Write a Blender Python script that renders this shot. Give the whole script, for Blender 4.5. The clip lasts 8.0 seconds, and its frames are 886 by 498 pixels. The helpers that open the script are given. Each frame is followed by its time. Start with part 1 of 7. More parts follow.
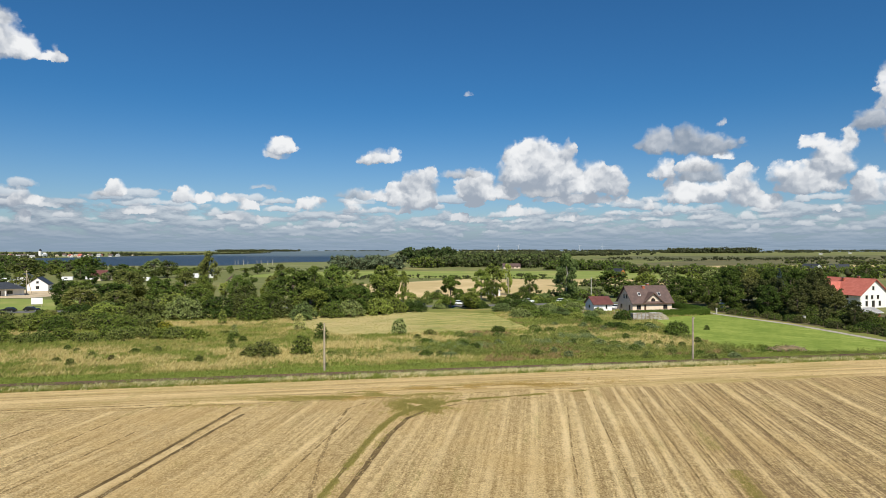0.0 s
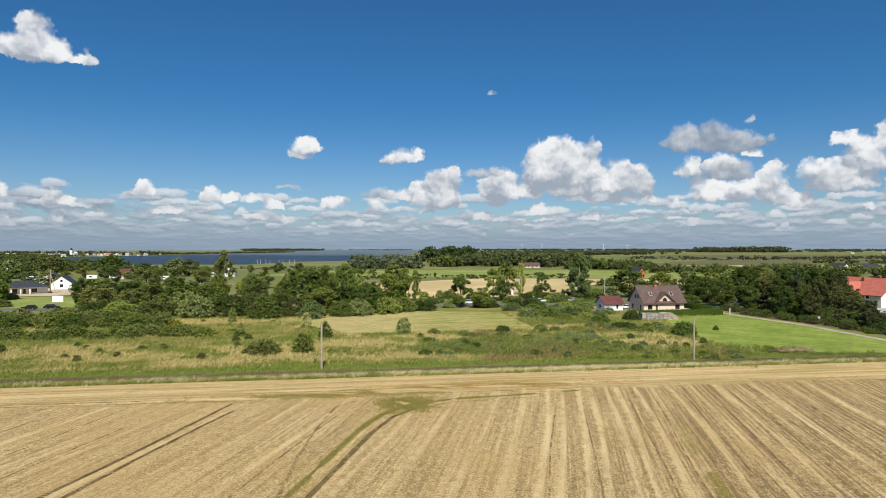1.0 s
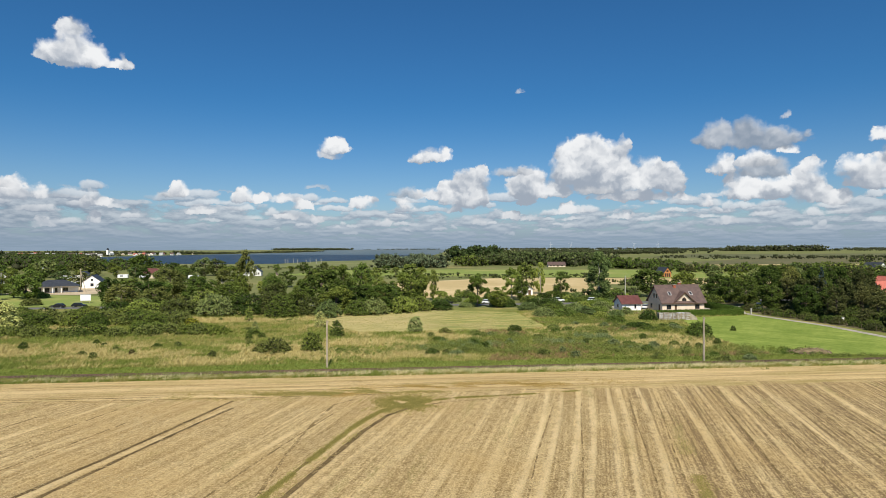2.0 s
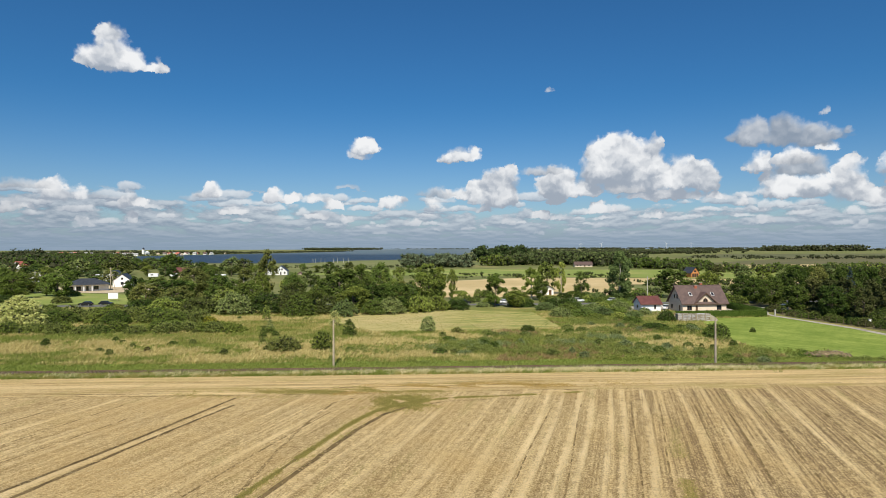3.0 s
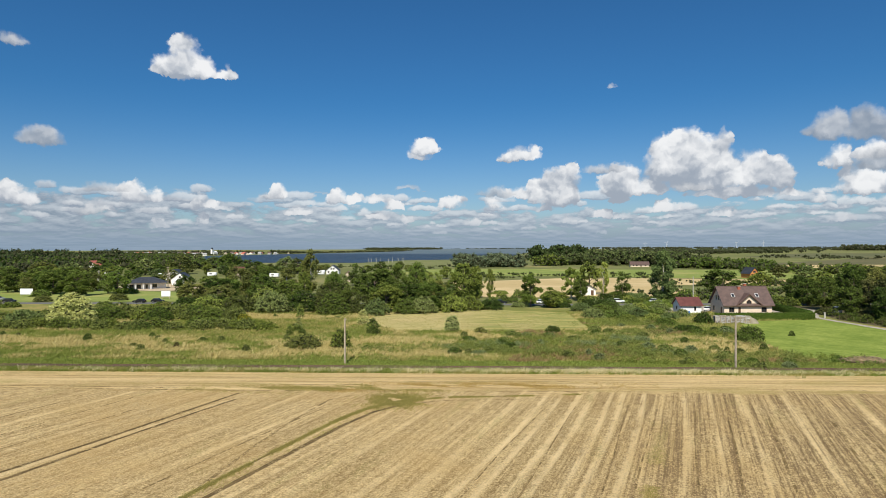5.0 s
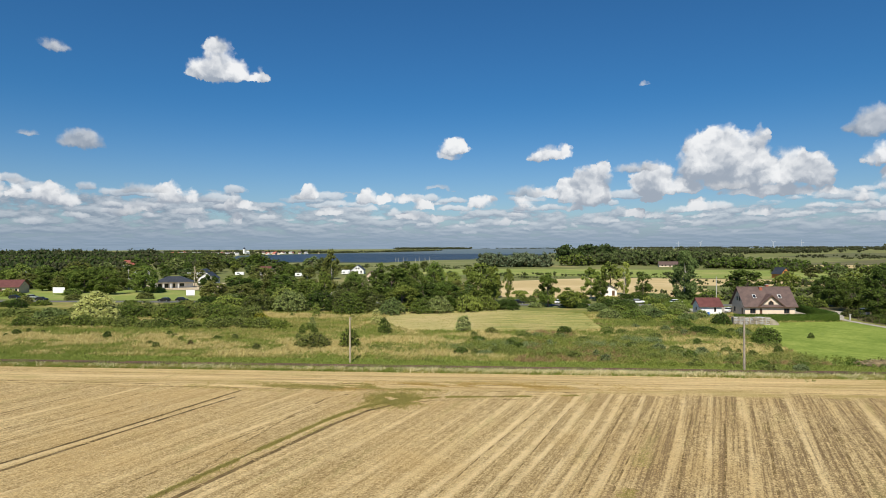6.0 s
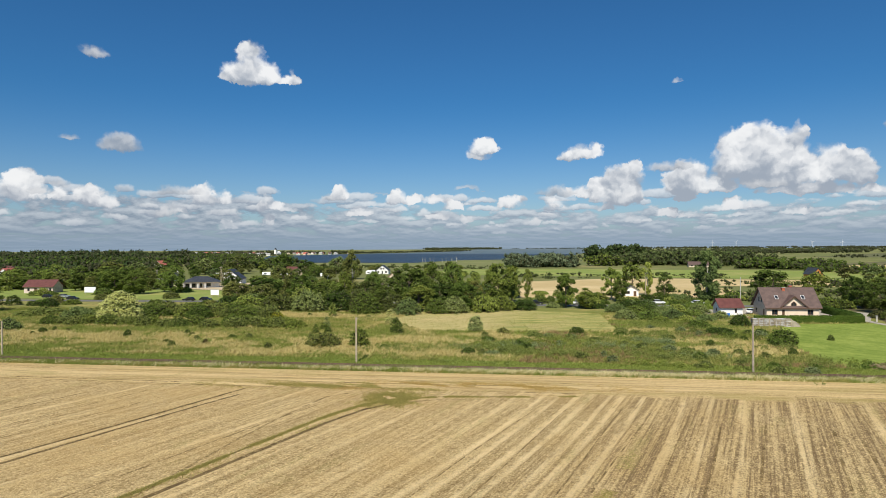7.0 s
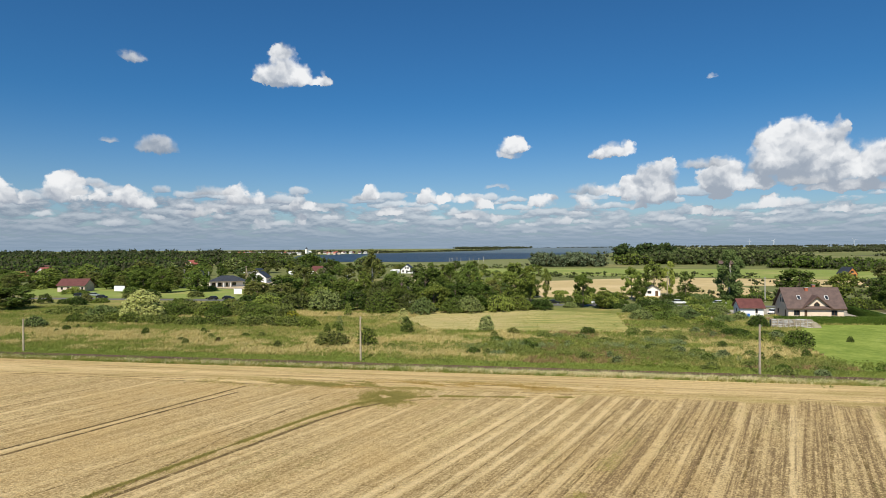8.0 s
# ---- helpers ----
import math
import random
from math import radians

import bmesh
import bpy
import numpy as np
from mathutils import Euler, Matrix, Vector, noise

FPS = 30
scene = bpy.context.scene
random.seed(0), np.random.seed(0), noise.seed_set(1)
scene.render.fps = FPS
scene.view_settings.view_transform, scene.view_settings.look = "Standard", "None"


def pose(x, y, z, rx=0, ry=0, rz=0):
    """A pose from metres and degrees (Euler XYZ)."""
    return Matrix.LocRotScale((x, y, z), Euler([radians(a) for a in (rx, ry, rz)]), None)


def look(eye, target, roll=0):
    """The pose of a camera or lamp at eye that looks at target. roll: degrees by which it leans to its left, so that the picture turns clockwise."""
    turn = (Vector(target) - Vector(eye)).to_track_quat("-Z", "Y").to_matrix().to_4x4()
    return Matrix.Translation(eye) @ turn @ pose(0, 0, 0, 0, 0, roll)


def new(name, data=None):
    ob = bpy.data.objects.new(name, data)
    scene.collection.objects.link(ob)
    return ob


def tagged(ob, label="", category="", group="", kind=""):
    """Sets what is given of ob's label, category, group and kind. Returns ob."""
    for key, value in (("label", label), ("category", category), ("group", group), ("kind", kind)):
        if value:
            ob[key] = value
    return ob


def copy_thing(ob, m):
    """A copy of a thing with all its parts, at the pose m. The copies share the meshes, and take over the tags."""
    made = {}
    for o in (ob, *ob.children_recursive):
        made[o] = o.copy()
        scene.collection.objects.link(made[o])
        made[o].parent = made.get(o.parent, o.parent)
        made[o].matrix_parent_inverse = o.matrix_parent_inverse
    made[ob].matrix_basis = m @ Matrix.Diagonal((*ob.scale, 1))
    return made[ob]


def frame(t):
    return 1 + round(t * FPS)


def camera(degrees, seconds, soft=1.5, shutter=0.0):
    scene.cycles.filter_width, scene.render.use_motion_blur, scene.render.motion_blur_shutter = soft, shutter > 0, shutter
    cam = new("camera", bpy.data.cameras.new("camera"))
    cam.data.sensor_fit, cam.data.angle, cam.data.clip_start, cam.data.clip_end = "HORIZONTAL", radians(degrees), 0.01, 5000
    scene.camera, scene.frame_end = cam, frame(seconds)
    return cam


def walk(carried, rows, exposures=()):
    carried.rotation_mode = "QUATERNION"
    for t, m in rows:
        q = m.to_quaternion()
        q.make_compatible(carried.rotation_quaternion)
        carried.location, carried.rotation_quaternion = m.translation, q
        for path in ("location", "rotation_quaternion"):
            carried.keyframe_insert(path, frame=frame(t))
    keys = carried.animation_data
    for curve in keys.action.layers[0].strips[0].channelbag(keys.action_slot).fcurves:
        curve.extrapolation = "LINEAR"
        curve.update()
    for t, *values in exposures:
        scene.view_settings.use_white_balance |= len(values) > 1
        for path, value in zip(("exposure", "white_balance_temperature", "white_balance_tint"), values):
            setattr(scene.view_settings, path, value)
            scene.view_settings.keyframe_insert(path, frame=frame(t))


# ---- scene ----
# ---------------------------------------------------------------- camera
cam = camera(70.9, 8.0, soft=0.6)
PATH = [
    (0, (0.692, 0.038, 19.714), (0.659, 2.038, 19.713), 0.0),
    (0.5, (2.973, 0.001, 19.726), (2.903, 1.999, 19.723), 0.0),
    (1, (5.16, -0.071, 19.773), (5.051, 1.926, 19.769), -0.0),
    (1.5, (7.226, -0.047, 19.791), (7.072, 1.947, 19.786), -0.1),
    (3, (13.067, 0.652, 19.759), (12.772, 2.63, 19.752), -0.1),
    (3.5, (15.12, 0.955, 19.756), (14.778, 2.925, 19.75), -0.2),
    (4, (17.253, 1.312, 19.741), (16.862, 3.273, 19.735), -0.2),
    (4.5, (19.353, 1.702, 19.744), (18.914, 3.654, 19.737), -0.2),
    (6, (25.8, 3.118, 19.773), (25.22, 5.032, 19.765), -0.2),
    (6.5, (27.829, 3.55, 19.792), (27.204, 5.449, 19.784), -0.3),
    (7, (29.962, 4.071, 19.794), (29.29, 5.955, 19.787), -0.3),
    (7.5, (32.078, 4.721, 19.805), (31.362, 6.589, 19.797), -0.4),
    (8, (34.442, 5.586, 19.85), (33.678, 7.434, 19.841), -0.4),
]
EXPOSURE = 0.3
walk(cam, [(t, look(eye, target, roll)) for t, eye, target, roll in PATH], [(0, EXPOSURE), (8, EXPOSURE)])


# ---------------------------------------------------------------- node helpers
def nnode(nt, kind, **ins):
    n = nt.nodes.new(kind)
    for k, v in ins.items():
        put(nt, n.inputs[int(k[1:])], v)
    return n


def put(nt, socket, v):
    if isinstance(v, bpy.types.NodeSocket):
        nt.links.new(v, socket)
    elif isinstance(v, tuple) and len(v) == 3 and socket.type == "RGBA":
        socket.default_value = (*v, 1)
    else:
        socket.default_value = v


def mth(nt, op, a, b=0.0, c=0.0, clamp=False):
    n = nt.nodes.new("ShaderNodeMath")
    n.operation, n.use_clamp = op, clamp
    put(nt, n.inputs[0], a), put(nt, n.inputs[1], b), put(nt, n.inputs[2], c)
    return n.outputs[0]


def vmth(nt, op, a, b=(0.0, 0.0, 0.0)):
    n = nt.nodes.new("ShaderNodeVectorMath")
    n.operation = op
    put(nt, n.inputs[0], a), put(nt, n.inputs[1], b)
    return n.outputs["Value"] if op in ("LENGTH", "DOT_PRODUCT", "DISTANCE") else n.outputs[0]


def noise_of(nt, vec, scale, detail=4.0, rough=0.55, colour=False, plane=False):
    n = nt.nodes.new("ShaderNodeTexNoise")
    n.noise_dimensions = "2D" if plane else "3D"
    if vec is not None:
        nt.links.new(vec, n.inputs["Vector"])
    n.inputs["Scale"].default_value, n.inputs["Detail"].default_value = scale, detail
    n.inputs["Roughness"].default_value = rough
    return n.outputs["Color" if colour else "Fac"]


def smooth(nt, v, lo, hi, a=0.0, b=1.0):
    n = nt.nodes.new("ShaderNodeMapRange")
    n.interpolation_type = "SMOOTHSTEP"
    put(nt, n.inputs[0], v)
    for i, x in enumerate((lo, hi, a, b)):
        n.inputs[1 + i].default_value = x
    return n.outputs[0]


def mixc(nt, fac, a, b, blend="MIX"):
    n = nt.nodes.new("ShaderNodeMix")
    n.data_type, n.blend_type = "RGBA", blend
    put(nt, n.inputs["Factor"], fac)
    put(nt, n.inputs[6], a), put(nt, n.inputs[7], b)
    return n.outputs[2]


def mapped(nt, vec, scale=(1, 1, 1), rz=0.0, loc=(0, 0, 0)):
    n = nt.nodes.new("ShaderNodeMapping")
    nt.links.new(vec, n.inputs[0])
    n.inputs[1].default_value, n.inputs[3].default_value = loc, scale
    n.inputs[2].default_value = (0, 0, rz)
    return n.outputs[0]


# ---------------------------------------------------------------- sky and sun
SUN_EL, SUN_AZ = 47.0, 171.0      # degrees; azimuth clockwise from +y
SKY, SUN, SKY_TINT = 0.08, 4.7, (0.222, 0.573, 0.85)
sun = new("sun", bpy.data.lights.new("sun", "SUN"))
sun.data.energy, sun.data.angle, sun.data.color = SUN, radians(0.55), (1.0, 0.93, 0.80)
sun_to = Vector((math.sin(radians(SUN_AZ)) * math.cos(radians(SUN_EL)), math.cos(radians(SUN_AZ)) * math.cos(radians(SUN_EL)), math.sin(radians(SUN_EL))))
sun.matrix_world = look(sun_to * 300, (0, 0, 0))

# cumulus heads: azimuth, elevation of the base line, half width, height (degrees)
HEADS_MAIN = [(7.36, 5.84, 2.94, 4.18), (5.44, 5.9, 1.74, 3.51), (9.24, 5.64, 2.56, 3.64), (10.25, 7.29, 0.78, 2.74), (8.54, 5.02, 3.75, 2.27), (12.42, 5.19, 2.01, 2.6), (14.27, 4.97,
              1.3, 2.28), (13.18, 6.67, 0.62, 1.25), (2, 4.73, 2.24, 2.55), (4.22, 4.68, 1.96, 1.51), (10.85, 4.18, 4.33, 0.97), (5.68, 8.85, 0.68, 0.7), (7.59, 8.86,
              1.04, 1.09)]
HEADS_MID = [(-3.58, 4.03, 2.26, 3.1), (-2.2, 6.16, 0.77, 1.34), (-3.58, 5.93, 1.03, 1.24), (-5.28, 4.3, 1.34, 1.97), (-7.04, 4.51, 1.76, 0.94), (-7.2, 7.9, 1.66, 1.14), (-8.08, 7.75,
             1.04, 0.94), (-5.69, 7.99, 0.62, 1.25), (-15.66, 8.63, 1.44, 1.35), (-16.38, 8.06, 1.34, 0.72), (-13.18, 3.63, 1.4, 1.04), (-9.02, 3.59, 1.25, 0.83),
             (-23.58, 4.14, 1.08, 1.26), (-22.34, 4.06, 0.99, 0.81), (-20.35, 3.98, 1.51, 0.77), (-18.73, 3.49, 1.12, 0.93), (-28.84, 4.47, 0.84, 1.23), (-35.51, 3.42,
             0.68, 1.31), (-34.53, 3.45, 0.95, 0.76), (-40.56, 3.89, 1.38, 1.7), (-38.91, 4, 1.11, 0.91)]
HEADS_LOW = [(-17.56, 2.32, 1.02, 0.62), (-19.59, 2.56, 1.52, 0.72), (-4.87, 3.31, 1.45, 0.57), (-11.1, 2.18, 0.94, 0.52), (5.68, 3.11, 1.55, 0.9), (2.25, 2.54, 1.24, 0.51), (17.15,
             3.52, 0.58, 1.02), (1.75, 3.92, 1.25, 0.76), (0.24, 2.66, 1.11, 0.61), (-2.55, 2.17, 1.02, 0.62), (-27.2, 2.98, 1.42, 0.6), (-35.09, 2.07, 0.68, 0.85),
             (-38.6, 1.73, 1.2, 0.64), (-42.81, 2.97, 1.25, 0.79), (10.39, 2.63, 1.19, 0.59), (18.57, 2.01, 1.21, 0.55)]
HEADS_EAST = [(18.37, 6.3, 1.21, 1.65), (19.77, 4.2, 1.89, 1.99), (22.45, 4.08, 1.93, 1.85), (24.62, 3.98, 1.49, 2.83), (24.8, 5.89, 0.92, 1.2), (23.18, 7.55, 0.88, 0.7), (20.93, 6.67,
              1.69, 1.34), (14.83, 3.97, 1.72, 0.66)]
HEADS_FAR_EAST = [(29.41, 4.79, 2.58, 2.25), (28.23, 4.75, 1.68, 1.91), (30.95, 6.03, 1.89, 2.57), (32.07, 7.56, 0.88, 1.84), (27.5, 5.47, 1.21, 1.65), (29.6, 8.02, 1.17, 1.08), (33.23,
                  3.95, 1.29, 2.33), (34.43, 3.98, 0.91, 1.96), (26.19, 3.5, 2.07, 1.11), (31.32, 2.98, 0.37, 0.62), (34.64, 10.65, 1.18, 3.06), (35.6, 10.85, 1.02,
                  3.78), (35.94, 3.82, 1.34, 2.51)]
HEADS_WEST = [(-57.66, 3.67, 0.98, 1.71), (-53.62, 4.02, 1.77, 2.06), (-54.38, 4.34, 0.83, 1.33), (-52.84, 4.63, 0.86, 1.53), (-51.25, 4.11, 0.81, 1.1), (-49.2, 3.73, 1.34, 1.49),
              (-47.85, 3.39, 1.07, 1.23), (-56.23, 3.65, 0.54, 0.78), (-36.59, 14.5, 1.47, 3.13), (-37.37, 14.4, 2.05, 1.71), (-35.4, 14.42, 1.79, 1.63), (-33.15, 14.39,
              1.01, 0.72), (-32.8, 14.54, 0.4, 1.03), (-59.72, 3.41, 1.33, 1.83), (-61.98, 3.23, 1.25, 1.45)]
GREY_EAST = [(18.05, 8.58, 1.71, 2.02), (20.24, 8.4, 1.75, 2.16), (22.07, 8.07, 1.57, 1.85), (16.61, 8.69, 0.83, 0.79), (23.37, 8.38, 1.68, 0.78), (24.62, 8.73, 0.5, 0.6), (21.32,
             5.86, 2.51, 1.51), (0.49, 6.52, 2.01, 0.82), (7.59, 4.71, 2.37, 0.69)]
GREY_WEST = [(-42.63, 4.63, 1.54, 0.79), (-41.32, 4.61, 1.14, 0.62), (-17.4, 5.25, 1.23, 0.41), (-9.02, 4.62, 2.08, 0.88), (-15.76, 5.11, 0.41, 0.16), (-29.54, 4.3, 1.2, 0.59),
             (-43.17, 2.78, 1.45, 0.7), (-25.28, 4.8, 1.45, 0.15), (-36.76, 4.81, 0.99, 0.19)]
GREY_OUT = [(-46.85, 8.12, 1.91, 1.33), (-50.36, 8.62, 0.74, 0.46), (-48.78, 15.27, 1.18, 0.66), (-51.05, 4.94, 0.81, 0.46), (-43.51, 4.52, 1.28, 0.78), (-52.45, 4.34, 0.95, 0.54)]
GREY_UP = [(33.52, 9.2, 1.64, 1.46), (23, 10.35, 0.26, 0.57), (1.17, 13.8, 0.42, 0.42), (34.57, 8.09, 0.7, 1.28)]
WHITE_HEADS = HEADS_MAIN + HEADS_MID + HEADS_LOW + HEADS_EAST + HEADS_FAR_EAST + HEADS_WEST
GREY_HEADS = GREY_EAST + GREY_WEST + GREY_OUT + GREY_UP

world = bpy.data.worlds.new("sky")
scene.world = world
world.use_nodes = True
wt = world.node_tree
wt.nodes.clear()
sky = wt.nodes.new("ShaderNodeTexSky")
sky.sky_type, sky.sun_disc = "NISHITA", False
sky.sun_elevation, sky.sun_rotation = radians(SUN_EL), radians(SUN_AZ)
sky.altitude, sky.air_density, sky.dust_density, sky.ozone_density = 50, 1.0, 0.6, 2.5
up = wt.nodes.new("ShaderNodeSeparateXYZ")
wt.links.new(wt.nodes.new("ShaderNodeTexCoord").outputs["Generated"], up.inputs[0])
tint_ = mixc(wt, smooth(wt, up.outputs[2], 0.0, 0.24), (0.62, 0.75, 0.92), SKY_TINT)
bg = nnode(wt, "ShaderNodeBackground", _0=mixc(wt, 1.0, sky.outputs[0], tint_, "MULTIPLY"), _1=SKY)
wt.links.new(bg.outputs[0], wt.nodes.new("ShaderNodeOutputWorld").inputs[0])

# clouds: a far ring of sky in pieces
few = np.random.RandomState(8)
SMALL_HEADS = []
for i in range(150):
    a_, e_ = -72 + 0.78 * i + few.uniform(-2, 2), 1.1 + 3.2 * few.uniform(0, 1)
    e_ += max(0.0, min(1.0, (-16 - a_) / 24)) * 0.8
    SMALL_HEADS.append((a_, e_, (0.3 + 0.26 * e_) * few.uniform(0.5, 1.5), (0.14 + 0.10 * e_) * few.uniform(0.7, 1.5)))


def cloud_material(az0, az1):
    """Clouds of one piece of the ring, between two azimuths: cumulus heads, the low broken sheet and the haze over the horizon."""
    mat = bpy.data.materials.new("sky_clouds")
    mat.use_nodes = True
    mat.cycles.emission_sampling = "NONE"
    nt = mat.node_tree
    nt.nodes.clear()
    xyz = nt.nodes.new("ShaderNodeSeparateXYZ")
    nt.links.new(vmth(nt, "NORMALIZE", nt.nodes.new("ShaderNodeTexCoord").outputs["Object"]), xyz.inputs[0])
    az = mth(nt, "MULTIPLY", mth(nt, "ARCTAN2", xyz.outputs[0], xyz.outputs[1]), 57.2958)
    el = mth(nt, "MULTIPLY", mth(nt, "ARCSINE", xyz.outputs[2]), 57.2958)

    def at(x, y):
        c = nt.nodes.new("ShaderNodeCombineXYZ")
        put(nt, c.inputs[0], x), put(nt, c.inputs[1], y)
        return c.outputs[0]

    p0 = at(az, el)
    centred = lambda p, scale, detail, rough: vmth(nt, "SUBTRACT", noise_of(nt, p, scale, detail, rough, True, True), (0.5, 0.5, 0.5))
    warp = vmth(nt, "ADD", vmth(nt, "MULTIPLY", centred(p0, 0.75, 2.0, 0.5), (1.3, 0.7, 0.0)), vmth(nt, "MULTIPLY", centred(p0, 3.2, 4.0, 0.62), (0.42, 0.34, 0.0)))

    def bodies(p, heads, join=0.22):
        """Depth of the joined round heads at p, in degrees; below 0 outside them. Their undersides are flat."""
        total = -1.5
        for a, e, w, h in heads:
            q = vmth(nt, "MULTIPLY", vmth(nt, "SUBTRACT", p, (a, e + 0.12 * h, 0.0)), (1 / w, 1 / (0.95 * h), 0.0))
            q = vmth(nt, "MAXIMUM", q, vmth(nt, "MULTIPLY", q, (-1.0, -3.0, 0.0)))
            r = 0.45 * min(w, h) + (0.3 if join > 0.1 else 0.12)
            total = mth(nt, "SMOOTH_MAX", total, mth(nt, "MULTIPLY_ADD", vmth(nt, "DOT_PRODUCT", q, q), -r, r), join)
        return total

    def billow(p):
        """Rounded knobs with creases between them, at several sizes."""
        n = nt.nodes.new("ShaderNodeTexVoronoi")
        n.voronoi_dimensions, n.feature, n.normalize = "2D", "SMOOTH_F1", True
        nt.links.new(p, n.inputs["Vector"])
        n.inputs["Scale"].default_value, n.inputs["Detail"].default_value, n.inputs["Roughness"].default_value = 0.8, 1.7, 0.45
        n.inputs["Smoothness"].default_value = 0.45
        return mth(nt, "SUBTRACT", 0.33, n.outputs["Distance"])

    def near(heads):
        return [c for c in heads if c[0] + c[2] + 1.2 > az0 and c[0] - c[2] - 1.2 < az1]

    wp = vmth(nt, "ADD", p0, warp)
    bw = vmth(nt, "ADD", p0, vmth(nt, "MULTIPLY", warp, (0.8, 0.8, 0.0)))
    knobs, knobs_up = billow(bw), billow(vmth(nt, "ADD", bw, (0.12, 0.36, 0.0)))
    ragged = noise_of(nt, p0, 0.6, 3.0, 0.5, False, True)

    white = near(WHITE_HEADS)
    here, upper = bodies(wp, white), bodies(vmth(nt, "ADD", wp, (0.12, 0.85, 0.0)), white)
    dens = mth(nt, "ADD", here, mth(nt, "MULTIPLY", knobs, 0.75))
    cover = mth(nt, "DIVIDE", dens, smooth(nt, ragged, 0.35, 0.65, 0.22, 0.85), clamp=True)
    cover = smooth(nt, cover, 0.0, 1.0, 0.0, 0.97)
    slope = mth(nt, "SUBTRACT", mth(nt, "MAXIMUM", here, -0.3), mth(nt, "MAXIMUM", upper, -0.3))
    relief = mth(nt, "SUBTRACT", knobs, knobs_up)
    soft = noise_of(nt, wp, 0.42, 3.5, 0.5, False, True)
    lit = mth(nt, "ADD", mth(nt, "MULTIPLY_ADD", slope, 0.58, 0.36), mth(nt, "MULTIPLY_ADD", relief, 0.85, mth(nt, "MULTIPLY_ADD", soft, 1.5, -0.75)))
    lit = mth(nt, "MULTIPLY", smooth(nt, lit, 0.0, 0.95), smooth(nt, el, 1.0, 5.5, 0.62, 1.0))
    cloud_colour = mixc(nt, lit, (0.285, 0.325, 0.385), (0.735, 0.74, 0.745))

    grey_layer = []
    grey = near(GREY_HEADS)
    if grey:
        g_here, g_up = bodies(wp, grey), bodies(vmth(nt, "ADD", wp, (0.10, 0.5, 0.0)), grey)
        g_cover = smooth(nt, mth(nt, "ADD", g_here, mth(nt, "MULTIPLY", knobs, 0.6)), -0.05, 0.75, 0.0, 0.88)
        g_lit = smooth(nt, mth(nt, "ADD", mth(nt, "MULTIPLY_ADD", mth(nt, "SUBTRACT", mth(nt, "MAXIMUM", g_here, -0.3), mth(nt, "MAXIMUM", g_up, -0.3)), 0.6, 0.27), mth(nt, "MULTIPLY_ADD", relief, 0.7, mth(nt, "MULTIPLY_ADD", soft, 1.0, -0.5))), 0.0, 1.0)
        grey_layer = [(g_cover, mixc(nt, g_lit, (0.225, 0.262, 0.315), (0.56, 0.572, 0.59)))]

    # small flat clouds far off, row behind row
    sp = vmth(nt, "ADD", p0, vmth(nt, "MULTIPLY", warp, (1.0, 0.55, 0.0)))
    small = near(SMALL_HEADS)
    s_here, s_up = bodies(sp, small, 0.05), bodies(vmth(nt, "ADD", sp, (0.03, 0.20, 0.0)), small, 0.05)
    s_cover = smooth(nt, mth(nt, "MULTIPLY_ADD", knobs, 0.45, s_here), -0.04, 0.26, 0.0, 0.8)
    s_lit = smooth(nt, mth(nt, "ADD", mth(nt, "MULTIPLY_ADD", mth(nt, "SUBTRACT", mth(nt, "MAXIMUM", s_here, -0.12), mth(nt, "MAXIMUM", s_up, -0.12)), 1.7, 0.36), mth(nt, "MULTIPLY_ADD", soft, 0.9, -0.45)), 0.0, 0.85)
    s_colour = mixc(nt, s_lit, (0.275, 0.322, 0.39), (0.63, 0.65, 0.67))
    s_colour = mixc(nt, smooth(nt, az, -14.0, -46.0, 0.0, 0.5), s_colour, mixc(nt, s_lit, (0.19, 0.235, 0.305), (0.56, 0.585, 0.615)))

    # low broken sheet: flat strata that crowd together with distance
    rows_y = mth(nt, "MULTIPLY", mth(nt, "LOGARITHM", mth(nt, "ADD", mth(nt, "MAXIMUM", el, 0.0), 0.6), 2.718), 2.5)
    x_ = mth(nt, "MULTIPLY", az, 0.26)
    low_here = noise_of(nt, at(x_, rows_y), 1.3, 5.0, 0.58, False, True)
    low_above = noise_of(nt, at(mth(nt, "ADD", x_, 0.02), mth(nt, "ADD", rows_y, 0.22)), 1.3, 5.0, 0.58, False, True)
    west = smooth(nt, az, -16.0, -40.0, 0.0, 1.1)
    crest = mth(nt, "ADD", mth(nt, "ADD", 3.9, west), mth(nt, "MULTIPLY", mth(nt, "SUBTRACT", noise_of(nt, at(mth(nt, "MULTIPLY", az, 0.12), 0.0), 1.0, 2.0, 0.55, False, True), 0.5), 2.2))
    band = smooth(nt, mth(nt, "SUBTRACT", crest, el), -0.5, 1.3)
    low = smooth(nt, mth(nt, "ADD", low_here, mth(nt, "MULTIPLY", mth(nt, "SUBTRACT", band, 1.0), 0.5)), 0.32, 0.50, 0.0, 0.9)
    low_lit = smooth(nt, mth(nt, "SUBTRACT", low_here, mth(nt, "MULTIPLY", low_above, 0.60)), 0.04, 0.40)
    low_colour = mixc(nt, low_lit, (0.232, 0.285, 0.357), (0.49, 0.53, 0.573))
    low_colour = mixc(nt, smooth(nt, az, -14.0, -46.0, 0.0, 0.8), low_colour, mixc(nt, low_lit, (0.158, 0.203, 0.27), (0.39, 0.43, 0.48)))
    shade = nnode(nt, "ShaderNodeBsdfTransparent").outputs[0]
